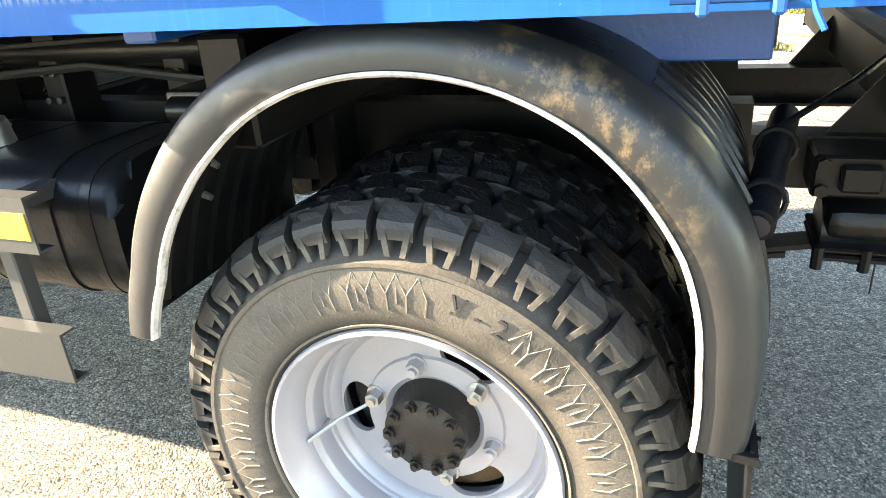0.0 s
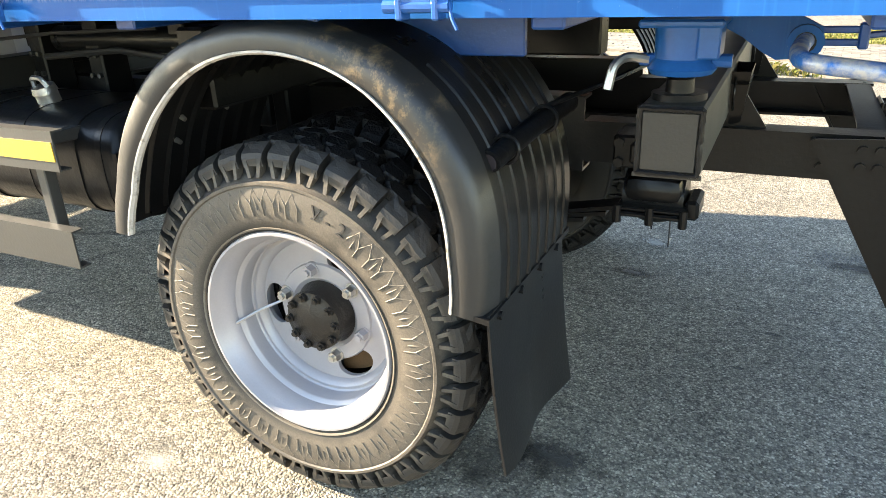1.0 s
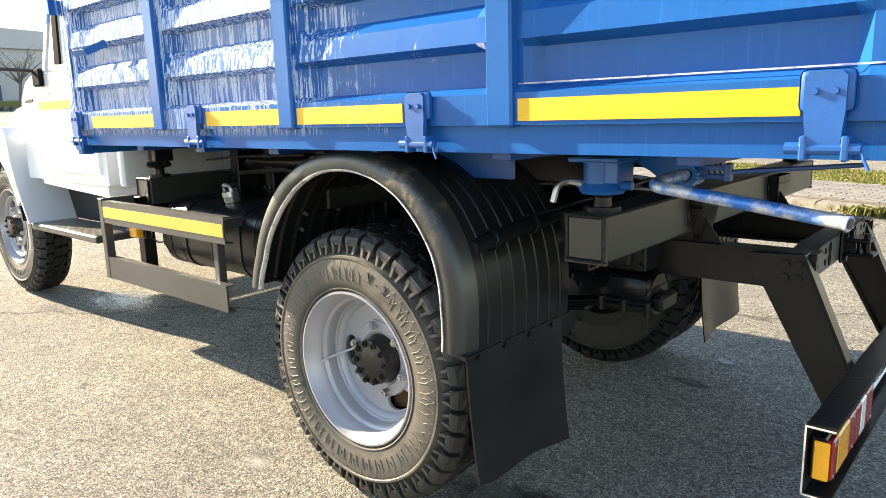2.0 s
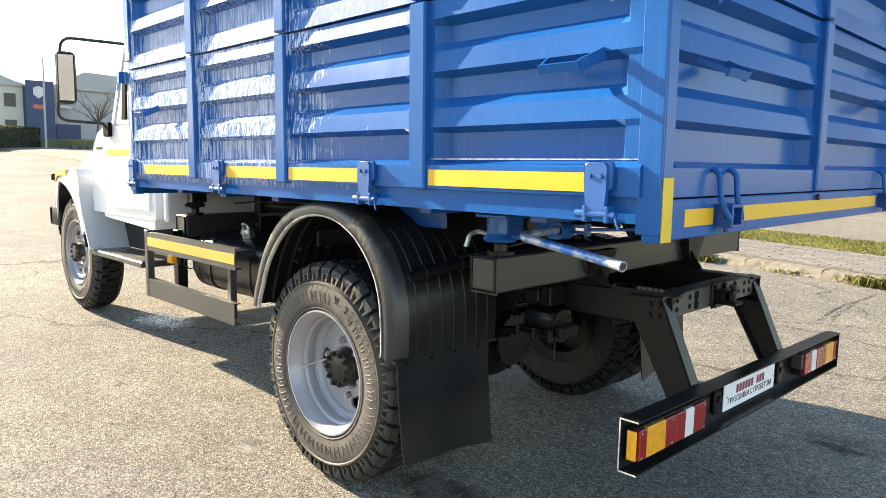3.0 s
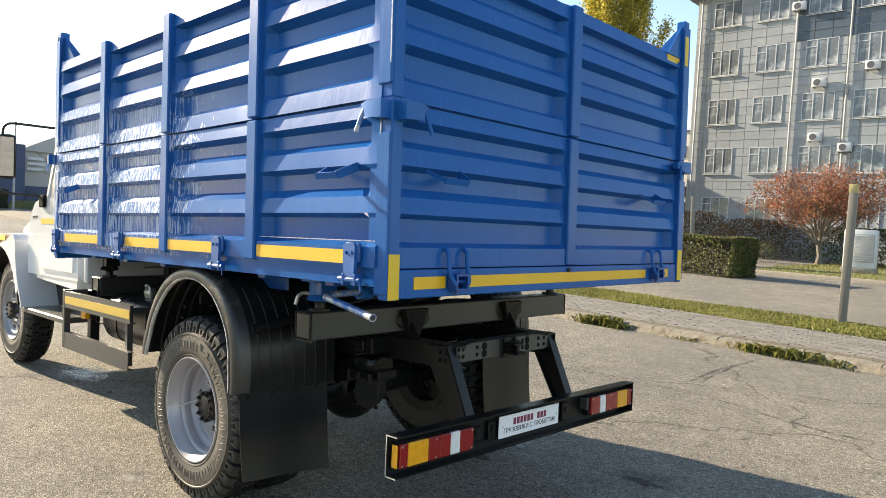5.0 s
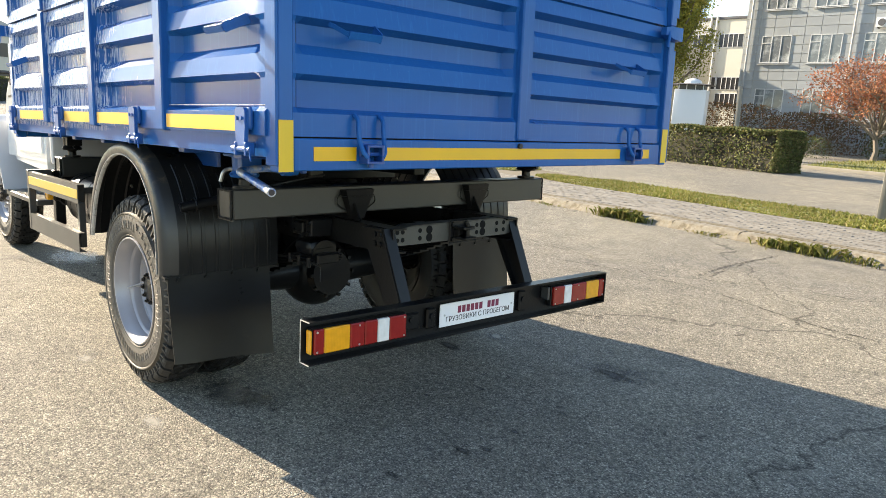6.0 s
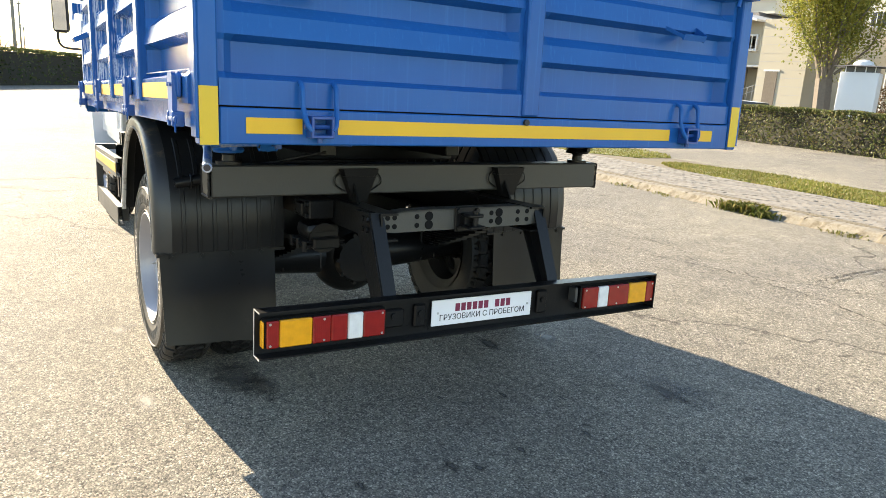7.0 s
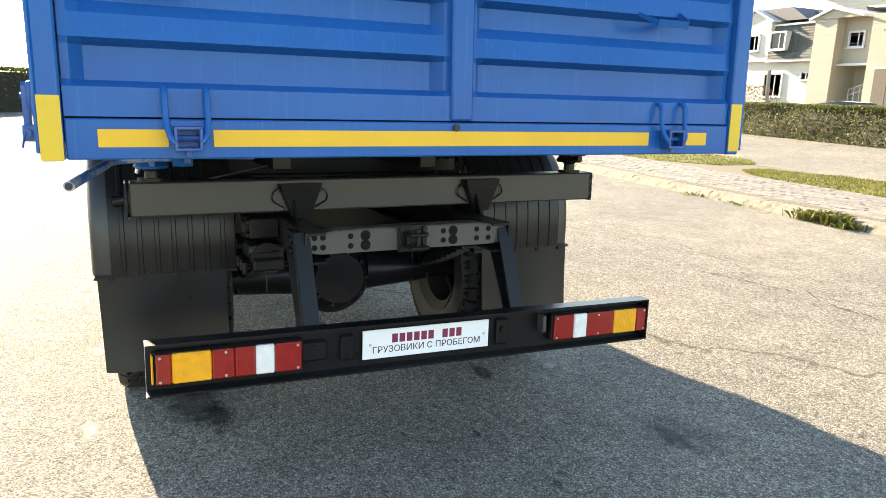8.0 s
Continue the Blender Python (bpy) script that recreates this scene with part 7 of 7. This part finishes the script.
slates(-22.5, -14.95, (-0.87, 19.4), (-0.62, 21.3), 0.38, 0.3)
bm = B()
prism(bm, [(-0.4, 19.2), (-0.35, 22.6), (0.3, 24.2), (0.3, 19.2)], "x", -10.85, -9.35)
part("mansard_pier", bm, DARKROOF, office)
slates(-10.85, -9.35, (-0.42, 19.3), (-0.37, 22.6), 0.38, 0.3)
slates(-10.85, 16, (-0.05, 24.1), (1.2, 26.0), 0.45, 0.35)
bm = B()
prism(bm, [(-0.2, 24.1), (1.4, 26.2), (8, 26.2), (8, 24.1)], "x", -10.95, 16)
part("roof", bm, DARKROOF, office)
for pts in ([(-14.55, 23.55), (-12.55, 25.4), (-12.55, 25.25), (-14.5, 23.4)], [(-12.55, 25.4), (-10.75, 23.95), (-10.8, 23.8), (-12.55, 25.25)]):
    bm = B()
    prism(bm, pts, "y", -0.25, 6)
    part("verge_board", bm, DARKROOF, office)
bm = B()
box(bm, -19.3, -17.3, 1.35, 1.5, 22.35, 22.75)
part("roof_window", bm, PANE_DARK, office)
for x, z0, z1 in ((-14.42, 0.2, 21.2), (-11.05, 0.2, 24.0), (-21.2, 0.2, 19.3)):
    bm = B()
    cyl(bm, (x, -0.12, z0), (x, -0.12, z1), 0.07, seg=10)
    part("downpipe", bm, GREYSHED, office)


def aircon(x, z):
    bm = B()
    box(bm, -0.42, 0.42, -0.42, -0.06, 0.0, 0.58, 0.03)
    a = part("air_conditioner", bm, WHITE_BOX, office, loc=Matrix.Translation((x, -0.06, z)))
    bm = B()
    cyl(bm, (-0.1, -0.424, 0.29), (-0.1, -0.432, 0.29), 0.22, seg=20)
    part("fan_grille", bm, DARKROOF, a)
    for k in (-0.3, 0.3):
        bm = B()
        box(bm, k - 0.02, k + 0.02, -0.4, 0.02, -0.06, -0.002)
        part("wall_bracket", bm, DARKROOF, a)
    return a


ac = aircon(-13.35, 22.2)
for x, z in ((-14.3, 17.1), (-14.3, 17.95), (-12.7, 11.75), (-9.6, 12.6), (-12.7, 8.1), (-10.85, 7.35), (-7.4, 18.6), (-7.6, 11.2), (-8.0, 20.3), (-4.2, 12.5), (-4.3, 8.0)):
    copy_thing(ac, Matrix.Translation((x, -0.06, z)))
# mast behind the roof
mast = thing("lattice_mast", "grey steel lattice mast behind the office roof", "mast", pose(-16.3, 62, 20))
for k in range(4):
    bm = B()
    dx, dy = (0.8, 0.8, -0.8, -0.8)[k], (0.8, -0.8, -0.8, 0.8)[k]
    cyl(bm, (dx, dy, 0), (dx * 0.6, dy * 0.6, 14), 0.08, seg=6)
    part("leg", bm, GREYSHED, mast)
for j in range(9):
    for k in range(4):
        dx, dy = (0.8, 0.8, -0.8, -0.8)[k], (0.8, -0.8, -0.8, 0.8)[k]
        ex, ey = (0.8, -0.8, -0.8, 0.8)[k], (-0.8, -0.8, 0.8, 0.8)[k]
        s0, s1 = 1 - 0.4 * j / 9, 1 - 0.4 * (j + 1) / 9
        bm = B()
        cyl(bm, (dx * s0, dy * s0, j * 1.55), (ex * s1, ey * s1, (j + 1) * 1.55), 0.045, seg=5)
        part("brace", bm, GREYSHED, mast)

# ---- white block beside the office ----
wb = thing("white_block", "sunlit cream block with dark barred windows beside the office", "building", pose(0, 62, 0))
bm = B()
box(bm, -36, -22, 0, 12, 0, 10.9)
part("wall", bm, WHITEWALL, wb)
bm = B()
box(bm, -36.1, -21.9, -0.1, 12.1, 10.9, 11.15, 0.02)
part("parapet", bm, DARKROOF, wb)
for x in (-30.3, -29.75):
    bm = B()
    cyl(bm, (x, -0.1, 0), (x, -0.1, 11.2), 0.12, seg=10)
    part("pipe", bm, GREYSHED, wb)
for x0, x1, z0, z1 in ((-31.9, -30.6, 8.5, 9.6), (-29.4, -27.2, 8.5, 9.6), (-30.6, -29.3, 4.75, 5.8), (-29.1, -26.9, 4.75, 5.8), (-29.1, -26.8, 3.2, 4.35), (-34.5, -32.8, 8.5, 9.6), (-34.0, -32.0, 4.75, 5.8)):
    bm = B()
    box(bm, x0 - 0.06, x1 + 0.06, -0.05, 0.1, z0 - 0.06, z1 + 0.06)
    wd = part("window", bm, FRAME_WHITE, wb)
    bm = B()
    box(bm, x0, x1, -0.07, 0.0, z0, z1)
    part("pane", bm, PANE_DARK, wd)
    n = max(2, int((x1 - x0) / 0.42))
    for i in range(1, n):
        bm = B()
        x = x0 + (x1 - x0) * i / n
        box(bm, x - 0.03, x + 0.03, -0.09, -0.06, z0, z1)
        part("bar", bm, FRAME_WHITE, wd)

# ---- row of houses ----
hs = thing("house", "white and tan terraced houses with grey mansard roofs", "house", pose(0, 45, 0))
bm = B()
box(bm, -46, -33.6, 0, 9, 0, 4.55)
part("wall", bm, WHITEWALL, hs)
bm = B()
prism(bm, [(-41.0, 4.5), (-41.0, 7.62), (-39.3, 8.22), (-37.75, 7.45), (-37.75, 4.5)], "y", -0.3, 8)
part("gable", bm, WHITEWALL, hs)
for pts in ([(-41.2, 7.6), (-39.3, 8.26), (-39.3, 8.4), (-41.25, 7.72)], [(-39.3, 8.26), (-37.45, 7.34), (-37.4, 7.46), (-39.3, 8.4)]):
    bm = B()
    prism(bm, pts, "y", -0.55, 8.2)
    part("verge_board", bm, FRAME_WHITE, hs)
bm = B()
prism(bm, [(-39.3, 8.38), (-37.4, 7.44), (-35.2, 7.44), (-36.6, 8.38)], "y", 0.3, 7)
part("cross_roof", bm, DARKROOF, hs)
# steep slated mansard slope, each slate lapped over the one below
bm = B()
prism(bm, [(-0.33, 4.5), (0.22, 7.1), (4, 7.5), (8, 7.1), (8.5, 4.5)], "x", -37.75, -33.7)
part("roof", bm, DARKROOF, hs)
vs, fs = [], []
for j in range(14):
    for i in range(19):
        t0, t1 = j / 14, (j + 1.2) / 14
        a = -37.74 + 4.0 * (i + (0.5 if j % 2 else 0)) / 19
        b = min(a + 0.2, -33.7)
        c = (a + b) / 2
        k = len(vs)
        y0, y1, z0, z1 = -0.42 + 0.55 * t0, -0.38 + 0.55 * t1, 4.5 + 2.6 * t0, 4.5 + 2.6 * min(1.0, t1)
        vs += [(c, y0, z0), (b, y0 + 0.02, z0 + 0.09), (b, y1, z1), (a, y1, z1), (a, y0 + 0.02, z0 + 0.09)]
        fs.append((k, k + 1, k + 2, k + 3, k + 4))
tagged(soup("slating", vs, fs, HOUSE_SLATE, hs), kind="stuff")
for x0, x1, z0, z1, y in ((-37.8, -33.6, 4.42, 4.54, -0.44), (-37.8, -33.6, 7.06, 7.2, 0.1)):
    bm = B()
    box(bm, x0, x1, y - 0.08, y + 0.14, z0, z1, 0.02)
    part("gutter", bm, FRAME_WHITE, hs)
# tan house: two wings with a shaded entrance bay set back between them
for x0, x1 in ((-33.6, -31.9), (-29.4, -25.9)):
    bm = B()
    box(bm, x0, x1, -0.8, 9, 0, 7.2)
    tan = part("tan_wall", bm, TANWALL, hs, "tan block wall")
    for i in range(12):
        bm = B()
        box(bm, x0, x1, -0.806, -0.799, 0.55 + 0.55 * i, 0.575 + 0.55 * i)
        part("block_course", bm, JOINT, tan)
bm = B()
box(bm, -31.9, -29.4, 0.1, 9, 4.05, 7.2)
box(bm, -31.9, -29.4, 1.6, 9, 0, 4.05)
bay = part("bay_wall", bm, TANWALL, hs, "tan block wall set back in shade")
for i in range(5):
    bm = B()
    box(bm, -31.9, -29.4, 0.094, 0.101, 4.4 + 0.55 * i, 4.425 + 0.55 * i)
    part("block_course", bm, JOINT, bay)
bm = B()
box(bm, -32.0, -29.3, -0.35, 0.1, 4.05, 4.2, 0.02)
part("porch_lintel", bm, FRAME_WHITE, hs)
bm = B()
prism(bm, [(-33.75, 7.15), (-32.2, 7.72), (-30.0, 7.15)], "y", -0.84, 9)
part("tan_gable", bm, TANWALL, hs)
for pts in ([(-33.95, 7.1), (-32.2, 7.74), (-32.2, 7.9), (-34.0, 7.24)], [(-32.2, 7.74), (-29.9, 7.1), (-29.9, 7.24), (-32.2, 7.9)]):
    bm = B()
    prism(bm, pts, "y", -1.05, 9.1)
    part("verge_board", bm, FRAME_WHITE, hs)
for a, b in (((-30.75, 0.0), (-29.55, 0.0)), ((-30.75, 0.4), (-29.55, 0.4))):
    bm = B()
    cyl(bm, (a[0], -0.3, 2.1 + a[1]), (b[0], -0.3, 2.5 + b[1]), 0.03, seg=6)
    part("handrail", bm, GREYSHED, hs)
for i in range(4):
    bm = B()
    cyl(bm, (-30.75 + 0.4 * i, -0.3, 0.4), (-30.75 + 0.4 * i, -0.3, 2.5 + 0.13 * i), 0.025, seg=6)
    part("baluster", bm, GREYSHED, hs)
bm = B()
box(bm, -31.4, -29.4, -0.6, 1.6, 0.0, 1.1)
part("porch_landing", bm, CONCRETE, hs)
bm = B()
cyl(bm, (-33.75, -0.1, 0.3), (-33.75, -0.1, 4.5), 0.09, seg=8)
part("downpipe", bm, FRAME_WHITE, hs)
bm = B()
prism(bm, [(-37.0, 7.2), (-36.4, 8.15), (-32.2, 8.15), (-31.7, 7.2)], "y", 2.2, 8)
part("upper_roof", bm, DARKROOF, hs)
bm = B()
box(bm, -36.2, -31.4, 3.0, 9, 8.1, 9.2)
part("upper_wall", bm, WHITEWALL, hs)
bm = B()
prism(bm, [(2.6, 9.15), (2.6, 9.28), (5.8, 10.1), (9.4, 9.15)], "x", -36.4, -31.2)
part("upper_roof", bm, DARKROOF, hs)
for x0, x1, z0, z1, y in ((-39.7, -38.75, 5.4, 6.4, -0.3), (-37.45, -36.25, 5.4, 6.5, -0.45), (-34.8, -34.2, 3.17, 3.61, 0.0), (-31.45, -30.5, 5.35, 6.2, 0.1), (-38.0, -36.5, 2.0, 3.55, 0.0)):
    # casing round a pane that sits back in it, with a middle post and a sill
    w = 0.13 if x1 - x0 > 0.7 else 0.06
    bm = B()
    for a, b, c, d in ((x0 - w, x1 + w, z1, z1 + w), (x0 - w, x1 + w, z0 - w, z0), (x0 - w, x0, z0, z1), (x1, x1 + w, z0, z1)):
        box(bm, a, b, y - 0.1, y + 0.45, c, d)
    wd = part("window", bm, FRAME_WHITE, hs)
    bm = B()
    box(bm, x0, x1, y + 0.0, y + 0.4, z0, z1)
    part("pane", bm, PANE_DARK, wd)
    bm = B()
    box(bm, x0 + 0.62 * (x1 - x0) - 0.03, x0 + 0.62 * (x1 - x0) + 0.03, y - 0.05, y + 0.01, z0, z1)
    part("casement_bar", bm, FRAME_WHITE, wd)
    bm = B()
    box(bm, x0 - w - 0.06, x1 + w + 0.06, y - 0.2, y + 0.02, z0 - w - 0.06, z0 - w, 0.01)
    part("sill", bm, FRAME_WHITE, wd)
bm = B()
box(bm, -28.75, -27.85, -0.84, -0.7, 0.3, 3.75)
part("door", bm, BARK, hs)
bm = B()
box(bm, -28.9, -27.7, -0.86, -0.82, 3.75, 3.87)
part("door_head", bm, FRAME_WHITE, hs)

# ---- far side of the yard ----
nv = thing("navy_warehouse", "low navy warehouse with white sign bars and shield", "building", pose(-85, 0, 0))
bm = B()
box(bm, -12, 0, 19.63, 22.4, 0, 7.1)
part("wall", bm, NAVY, nv)
bm = B()
prism(bm, [(20.35, 6.3), (20.87, 6.55), (21.4, 6.3), (21.4, 5.6), (20.87, 5.2), (20.35, 5.6)], "x", 0.0, 0.06)
part("shield_sign", bm, WHITE_BOX, nv)
bm = B()
box(bm, 0, 0.05, 20.3, 21.5, 4.1, 4.55)
part("red_sign", bm, LAMP_RED, nv)
sh = thing("grey_shed", "long pale grey shed with a low pitched roof", "building", pose(-88, 0, 0))
bm = B()
box(bm, -12, 0, 22.41, 40, 0, 6.6)
part("wall", bm, GREYSHED, sh)
bm = B()
prism(bm, [(22.42, 6.6), (26.5, 8.7), (40.2, 8.2), (40.2, 6.4)], "x", -12.2, 0.4)
part("roof", bm, GREYSHED, sh)
for z, a, b in ((5.6, 23.3, 25.0), (5.0, 23.3, 25.2), (4.4, 23.3, 25.0)):
    bm = B()
    box(bm, 0.4, 0.5, a, b, z, z + 0.32)
    part("sign_bar", bm, WHITE_BOX, sh)
bm = B()
box(bm, 0.3, 0.45, 23.2, 25.8, 0.2, 2.6)
part("navy_panel", bm, NAVY, sh)
lo = thing("pale_office", "pale two-storey office at the far end of the yard", "building", pose(-86, 0, 0))
bm = B()
box(bm, -10, 0, 13.5, 19.6, 0, 6.4)
part("wall", bm, WHITEWALL, lo)
bm = B()
prism(bm, [(13.4, 6.4), (16.4, 7.9), (19.7, 6.6), (19.7, 6.4)], "x", -10, 0.3)
part("roof", bm, GREYSHED, lo)
for i in range(3):
    for z in (1.4, 4.2):
        bm = B()
        box(bm, -0.02, 0.05, 14.0 + i * 1.9, 15.1 + i * 1.9, z, z + 1.4)
        part("window", bm, PANE_DARK, lo)
bm = B()
prism(bm, [(20.4, 0), (20.9, 0.9), (60, 1.6), (60, 0)], "x", -84, -74)
tagged(part("bank", bm, LAWN), "low grassy bank with dark edging stones", "bank", "", "structure")
for i in range(26):
    bm = B()
    box(bm, -73.9, -73.5, 20.6 + i * 0.75, 21.1 + i * 0.75, 0, 0.45, 0.08)
    tagged(part("edging_stone", bm, DARKROOF), "dark round-topped edging stone at the bank", "stone", "edging stones")
pl = thing("lamp_pole", "slim grey lamp pole leaning slightly at the yard's end", "pole", pose(-72, 17.9, 0, 0, 1.2, 0))
bm = B()
cyl(bm, (0, 0, 0), (0, 0, 8.3), 0.11, 0.07, 10)
part("shaft", bm, GREYSHED, pl)


def bare_tree(m, h, seed):
    rg = random.Random(seed)
    t = thing("bare_tree", "small leafless tree on the far bank", "tree", m)
    bm = B()
    tube(bm, [(0, 0, 0), (0.1, 0.1, h * 0.35)], [0.16, 0.12], 7)
    part("trunk", bm, BARK, t)
    for k in range(16):
        a = rg.uniform(0, 6.3)
        r = rg.uniform(0.3, 0.65) * h
        b = Vector((0.1, 0.1, h * rg.uniform(0.25, 0.4)))
        e = Vector((r * math.cos(a), r * math.sin(a), h * rg.uniform(0.6, 1.0)))
        md = b.lerp(e, 0.5) + Vector((rg.gauss(0, 0.2), rg.gauss(0, 0.2), 0.2))
        bm = B()
        tube(bm, [b, md, e], [0.07, 0.045, 0.012], 5)
        for _ in range(6):
            q = b.lerp(e, rg.uniform(0.4, 1))
            f = q + Vector((rg.gauss(0, 0.5), rg.gauss(0, 0.5), rg.uniform(0.1, 0.8)))
            tube(bm, [q, f], [0.02, 0.006], 4)
        part("limb", bm, BARK, t)


bare_tree(pose(-76, 23.8, 1.0), 5.2, 71)
bare_tree(pose(-70, -0.7, 0.0), 3.4, 72)
bare_tree(pose(-78, 2.6, 0.0), 3.0, 73)
shrub(pose(-82, 1.5, 0.0), 7.0, 2.6, RUSSET, 47, "pale brown scrub far beyond the hedge", 900)
for x, y, h, r in ((-75, 0.3, 11.0, 0.17), (-100, 1.2, 8.2, 0.13), (-120, 1.95, 6.0, 0.11)):
    up = thing("utility_pole", "weathered grey pole far beyond the hedge", "pole", pose(x, y, 0, 0, 1.0, 0), "poles beyond the hedge")
    bm = B()
    cyl(bm, (0, 0, 0), (0, 0, h), r, r * 0.7, 10)
    part("shaft", bm, POST, up)
    bm = B()
    box(bm, -0.05, 0.05, -0.5, 0.5, h - 0.35, h - 0.25, 0.01)
    part("crossarm", bm, POST, up)

# ---- marks on the ground ----
def blot(name, x, y, rx, ry, mat, label, seed, z=0.004, m=Matrix(), n=40):
    rg = random.Random(seed)
    ph = [rg.uniform(0, 6.3) for _ in range(6)]
    bm = B()
    vs = []
    for k in range(n):
        a = 2 * math.pi * k / n
        r = 1 + 0.16 * math.sin(2 * a + ph[0]) + 0.12 * math.sin(3 * a + ph[1]) + 0.1 * math.sin(5 * a + ph[2]) + 0.07 * math.sin(9 * a + ph[3]) + 0.05 * math.sin(14 * a + ph[4])
        vs.append(bm.verts.new((x + rx * r * math.cos(a), y + ry * r * math.sin(a), z)))
    bm.faces.new(vs)
    return tagged(part(name, bm, mat), label, "stain", "stains on the asphalt", "structure")


for k, (x, y, rx, ry) in enumerate(((-0.05, 0.93, 0.05, 0.03), (0.0, 1.02, 0.03, 0.018), (-0.03, 1.61, 0.05, 0.022), (-0.03, 1.26, 0.03, 0.015), (-1.2, 0.42, 0.22, 0.12), (-1.09, 1.83, 0.11, 0.055), (-0.09, 0.56, 0.05, 0.02), (-0.35, 1.75, 0.03, 0.012), (-0.5, 1.5, 0.035, 0.014), (-0.6, 1.2, 0.03, 0.014), (-0.17, 2.3, 0.16, 0.06))):
    blot("oil_stain", x, y, rx * 1.7, ry * 1.7, OIL, "dark oil drip on the asphalt", 80 + k)
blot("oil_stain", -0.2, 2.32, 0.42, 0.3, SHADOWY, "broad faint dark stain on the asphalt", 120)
blot("oil_stain", -1.02, 0.47, 0.26, 0.16, OIL, "dark oil patch behind the wheel", 121)
blot("pale_spot", -1.06, 2.23, 0.16, 0.1, PALESPOT, "pale dried spot on the asphalt", 122)
blot("pale_spot", -2.09, 0.0, 0.14, 0.1, PALESPOT, "pale dried spot on the asphalt", 123)
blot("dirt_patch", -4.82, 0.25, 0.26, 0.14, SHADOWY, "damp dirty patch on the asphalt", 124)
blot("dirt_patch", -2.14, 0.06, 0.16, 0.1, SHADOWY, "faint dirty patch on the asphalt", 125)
blot("wet_patch", -4.62, 0.6, 0.74, 0.36, WET, "wet patch of washing water beside the front wheel", 95, 0.005)
for k, (x, y, r) in enumerate(((-1.08, -0.02, 0.16), (-1.7, 2.45, 0.06))):
    blot("pale_spot", x, y, r, r * 0.5, PALESPOT, "pale dried spot on the asphalt", 100 + k)

# old cracks opened in the asphalt, filled with dark dirt
def crack(line, wide, seed):
    rg = random.Random(seed)
    pts = []
    for (x0, y0), (x1, y1) in zip(line, line[1:]):
        n = max(2, int(math.hypot(x1 - x0, y1 - y0) / 0.035))
        for i in range(n):
            pts.append((x0 + (x1 - x0) * i / n + rg.gauss(0, 0.012), y0 + (y1 - y0) * i / n + rg.gauss(0, 0.012)))
    pts.append(line[-1])
    vs, fs = [], []
    for i, (x, y) in enumerate(pts):
        a, b = pts[max(i - 1, 0)], pts[min(i + 1, len(pts) - 1)]
        d = Vector((b[0] - a[0], b[1] - a[1]))
        d = d.normalized() if d.length else Vector((1, 0))
        w = wide * (0.25 + 1.2 * rg.random() ** 2) * min(1, 0.25 + i / 8, 0.25 + (len(pts) - 1 - i) / 8)
        vs += [(x - d.y * w, y + d.x * w, 0.0045), (x + d.y * w, y - d.x * w, 0.0045)]
        if i:
            fs.append((2 * i - 2, 2 * i - 1, 2 * i + 1, 2 * i))
    tagged(soup("asphalt_crack", vs, fs, CRACK), "ragged dark crack in the worn asphalt", "crack", "cracks in the asphalt", "structure")


crack([(-1.76, 5.08), (-1.43, 4.85), (-0.91, 4.86), (-0.52, 4.75), (-0.03, 4.57), (0.36, 4.53), (0.68, 4.54)], 0.011, 201)
crack([(-1.2, 5.33), (-1.28, 5.97), (-1.26, 6.71), (-1.22, 7.47)], 0.012, 202)
crack([(-1.11, 5.39), (-1.21, 5.92), (-1.22, 6.48)], 0.009, 203)
crack([(-2.6, 4.6), (-1.5, 4.95), (-0.6, 5.6), (0.1, 5.8), (1.2, 6.9)], 0.008, 204)
crack([(-6.5, 5.2), (-4.8, 4.9), (-3.6, 5.3), (-2.2, 5.1)], 0.007, 205)

# ---- pavers and facade tiles, piece by piece ----
pav = tagged(part("pavement", (lambda b: (box(b, -30, 16, 0.30, 2.36, 0.0, 0.108), b)[1])(B()), SOIL, None, loc=PAVE), "grey paver walk behind the kerb", "pavement", "", "structure")
vs, fs = [], []
bm = B()
box(bm, 0.004, 0.196, 0.004, 0.096, 0.07, 0.118, 0.004)
first = part("paver", bm, PAVER_ONE, pav, loc=Matrix.Translation((-4.2, 0.40, 0)))
count = 1
for j in range(19):
    for i in range(-60, 70):
        x, y = i * 0.2 + (0.1 if j % 2 else 0), 0.40 + j * 0.1
        z = RNG.uniform(-0.004, 0.004)
        if -4.2 <= x < -1.2 and count < 290:
            twin(first, Matrix.Translation((x, y, z)), pav)
            count += 1
        else:
            k = len(vs)
            vs += [(x + a, y + b, c + z) for c in (0.08, 0.118) for a, b in ((0.004, 0.004), (0.196, 0.004), (0.196, 0.096), (0.004, 0.096))]
            fs += [(k + 4, k + 5, k + 6, k + 7)] + [(k + q, k + (q + 1) % 4, k + 4 + (q + 1) % 4, k + 4 + q) for q in range(4)]
tagged(soup("pavers", vs, fs, PAVER, pav), kind="stuff")

bm = B()
tw, th = 7.2 / 7, 0.6
box(bm, 0.018, tw - 0.018, 0.0, 0.034, 0.018, th - 0.018, 0.005)
ft = part("facade_tile", bm, STONE_ONE, office, loc=Matrix.Translation((-21.6, 0, 0.6)))
made = 0
for x0, x1 in ((-21.6, -14.4), (-14.4, -8.0)):
    nx = round((x1 - x0) / tw)
    for i in range(nx):
        for j in range(18):
            a, c = x0 + (x1 - x0) * i / nx, 0.6 + j * th
            if not over_window(a, a + tw, c, c + th) and made < 295:
                twin(ft, Matrix.Translation((a, 0.0005, c)), office)
                made += 1
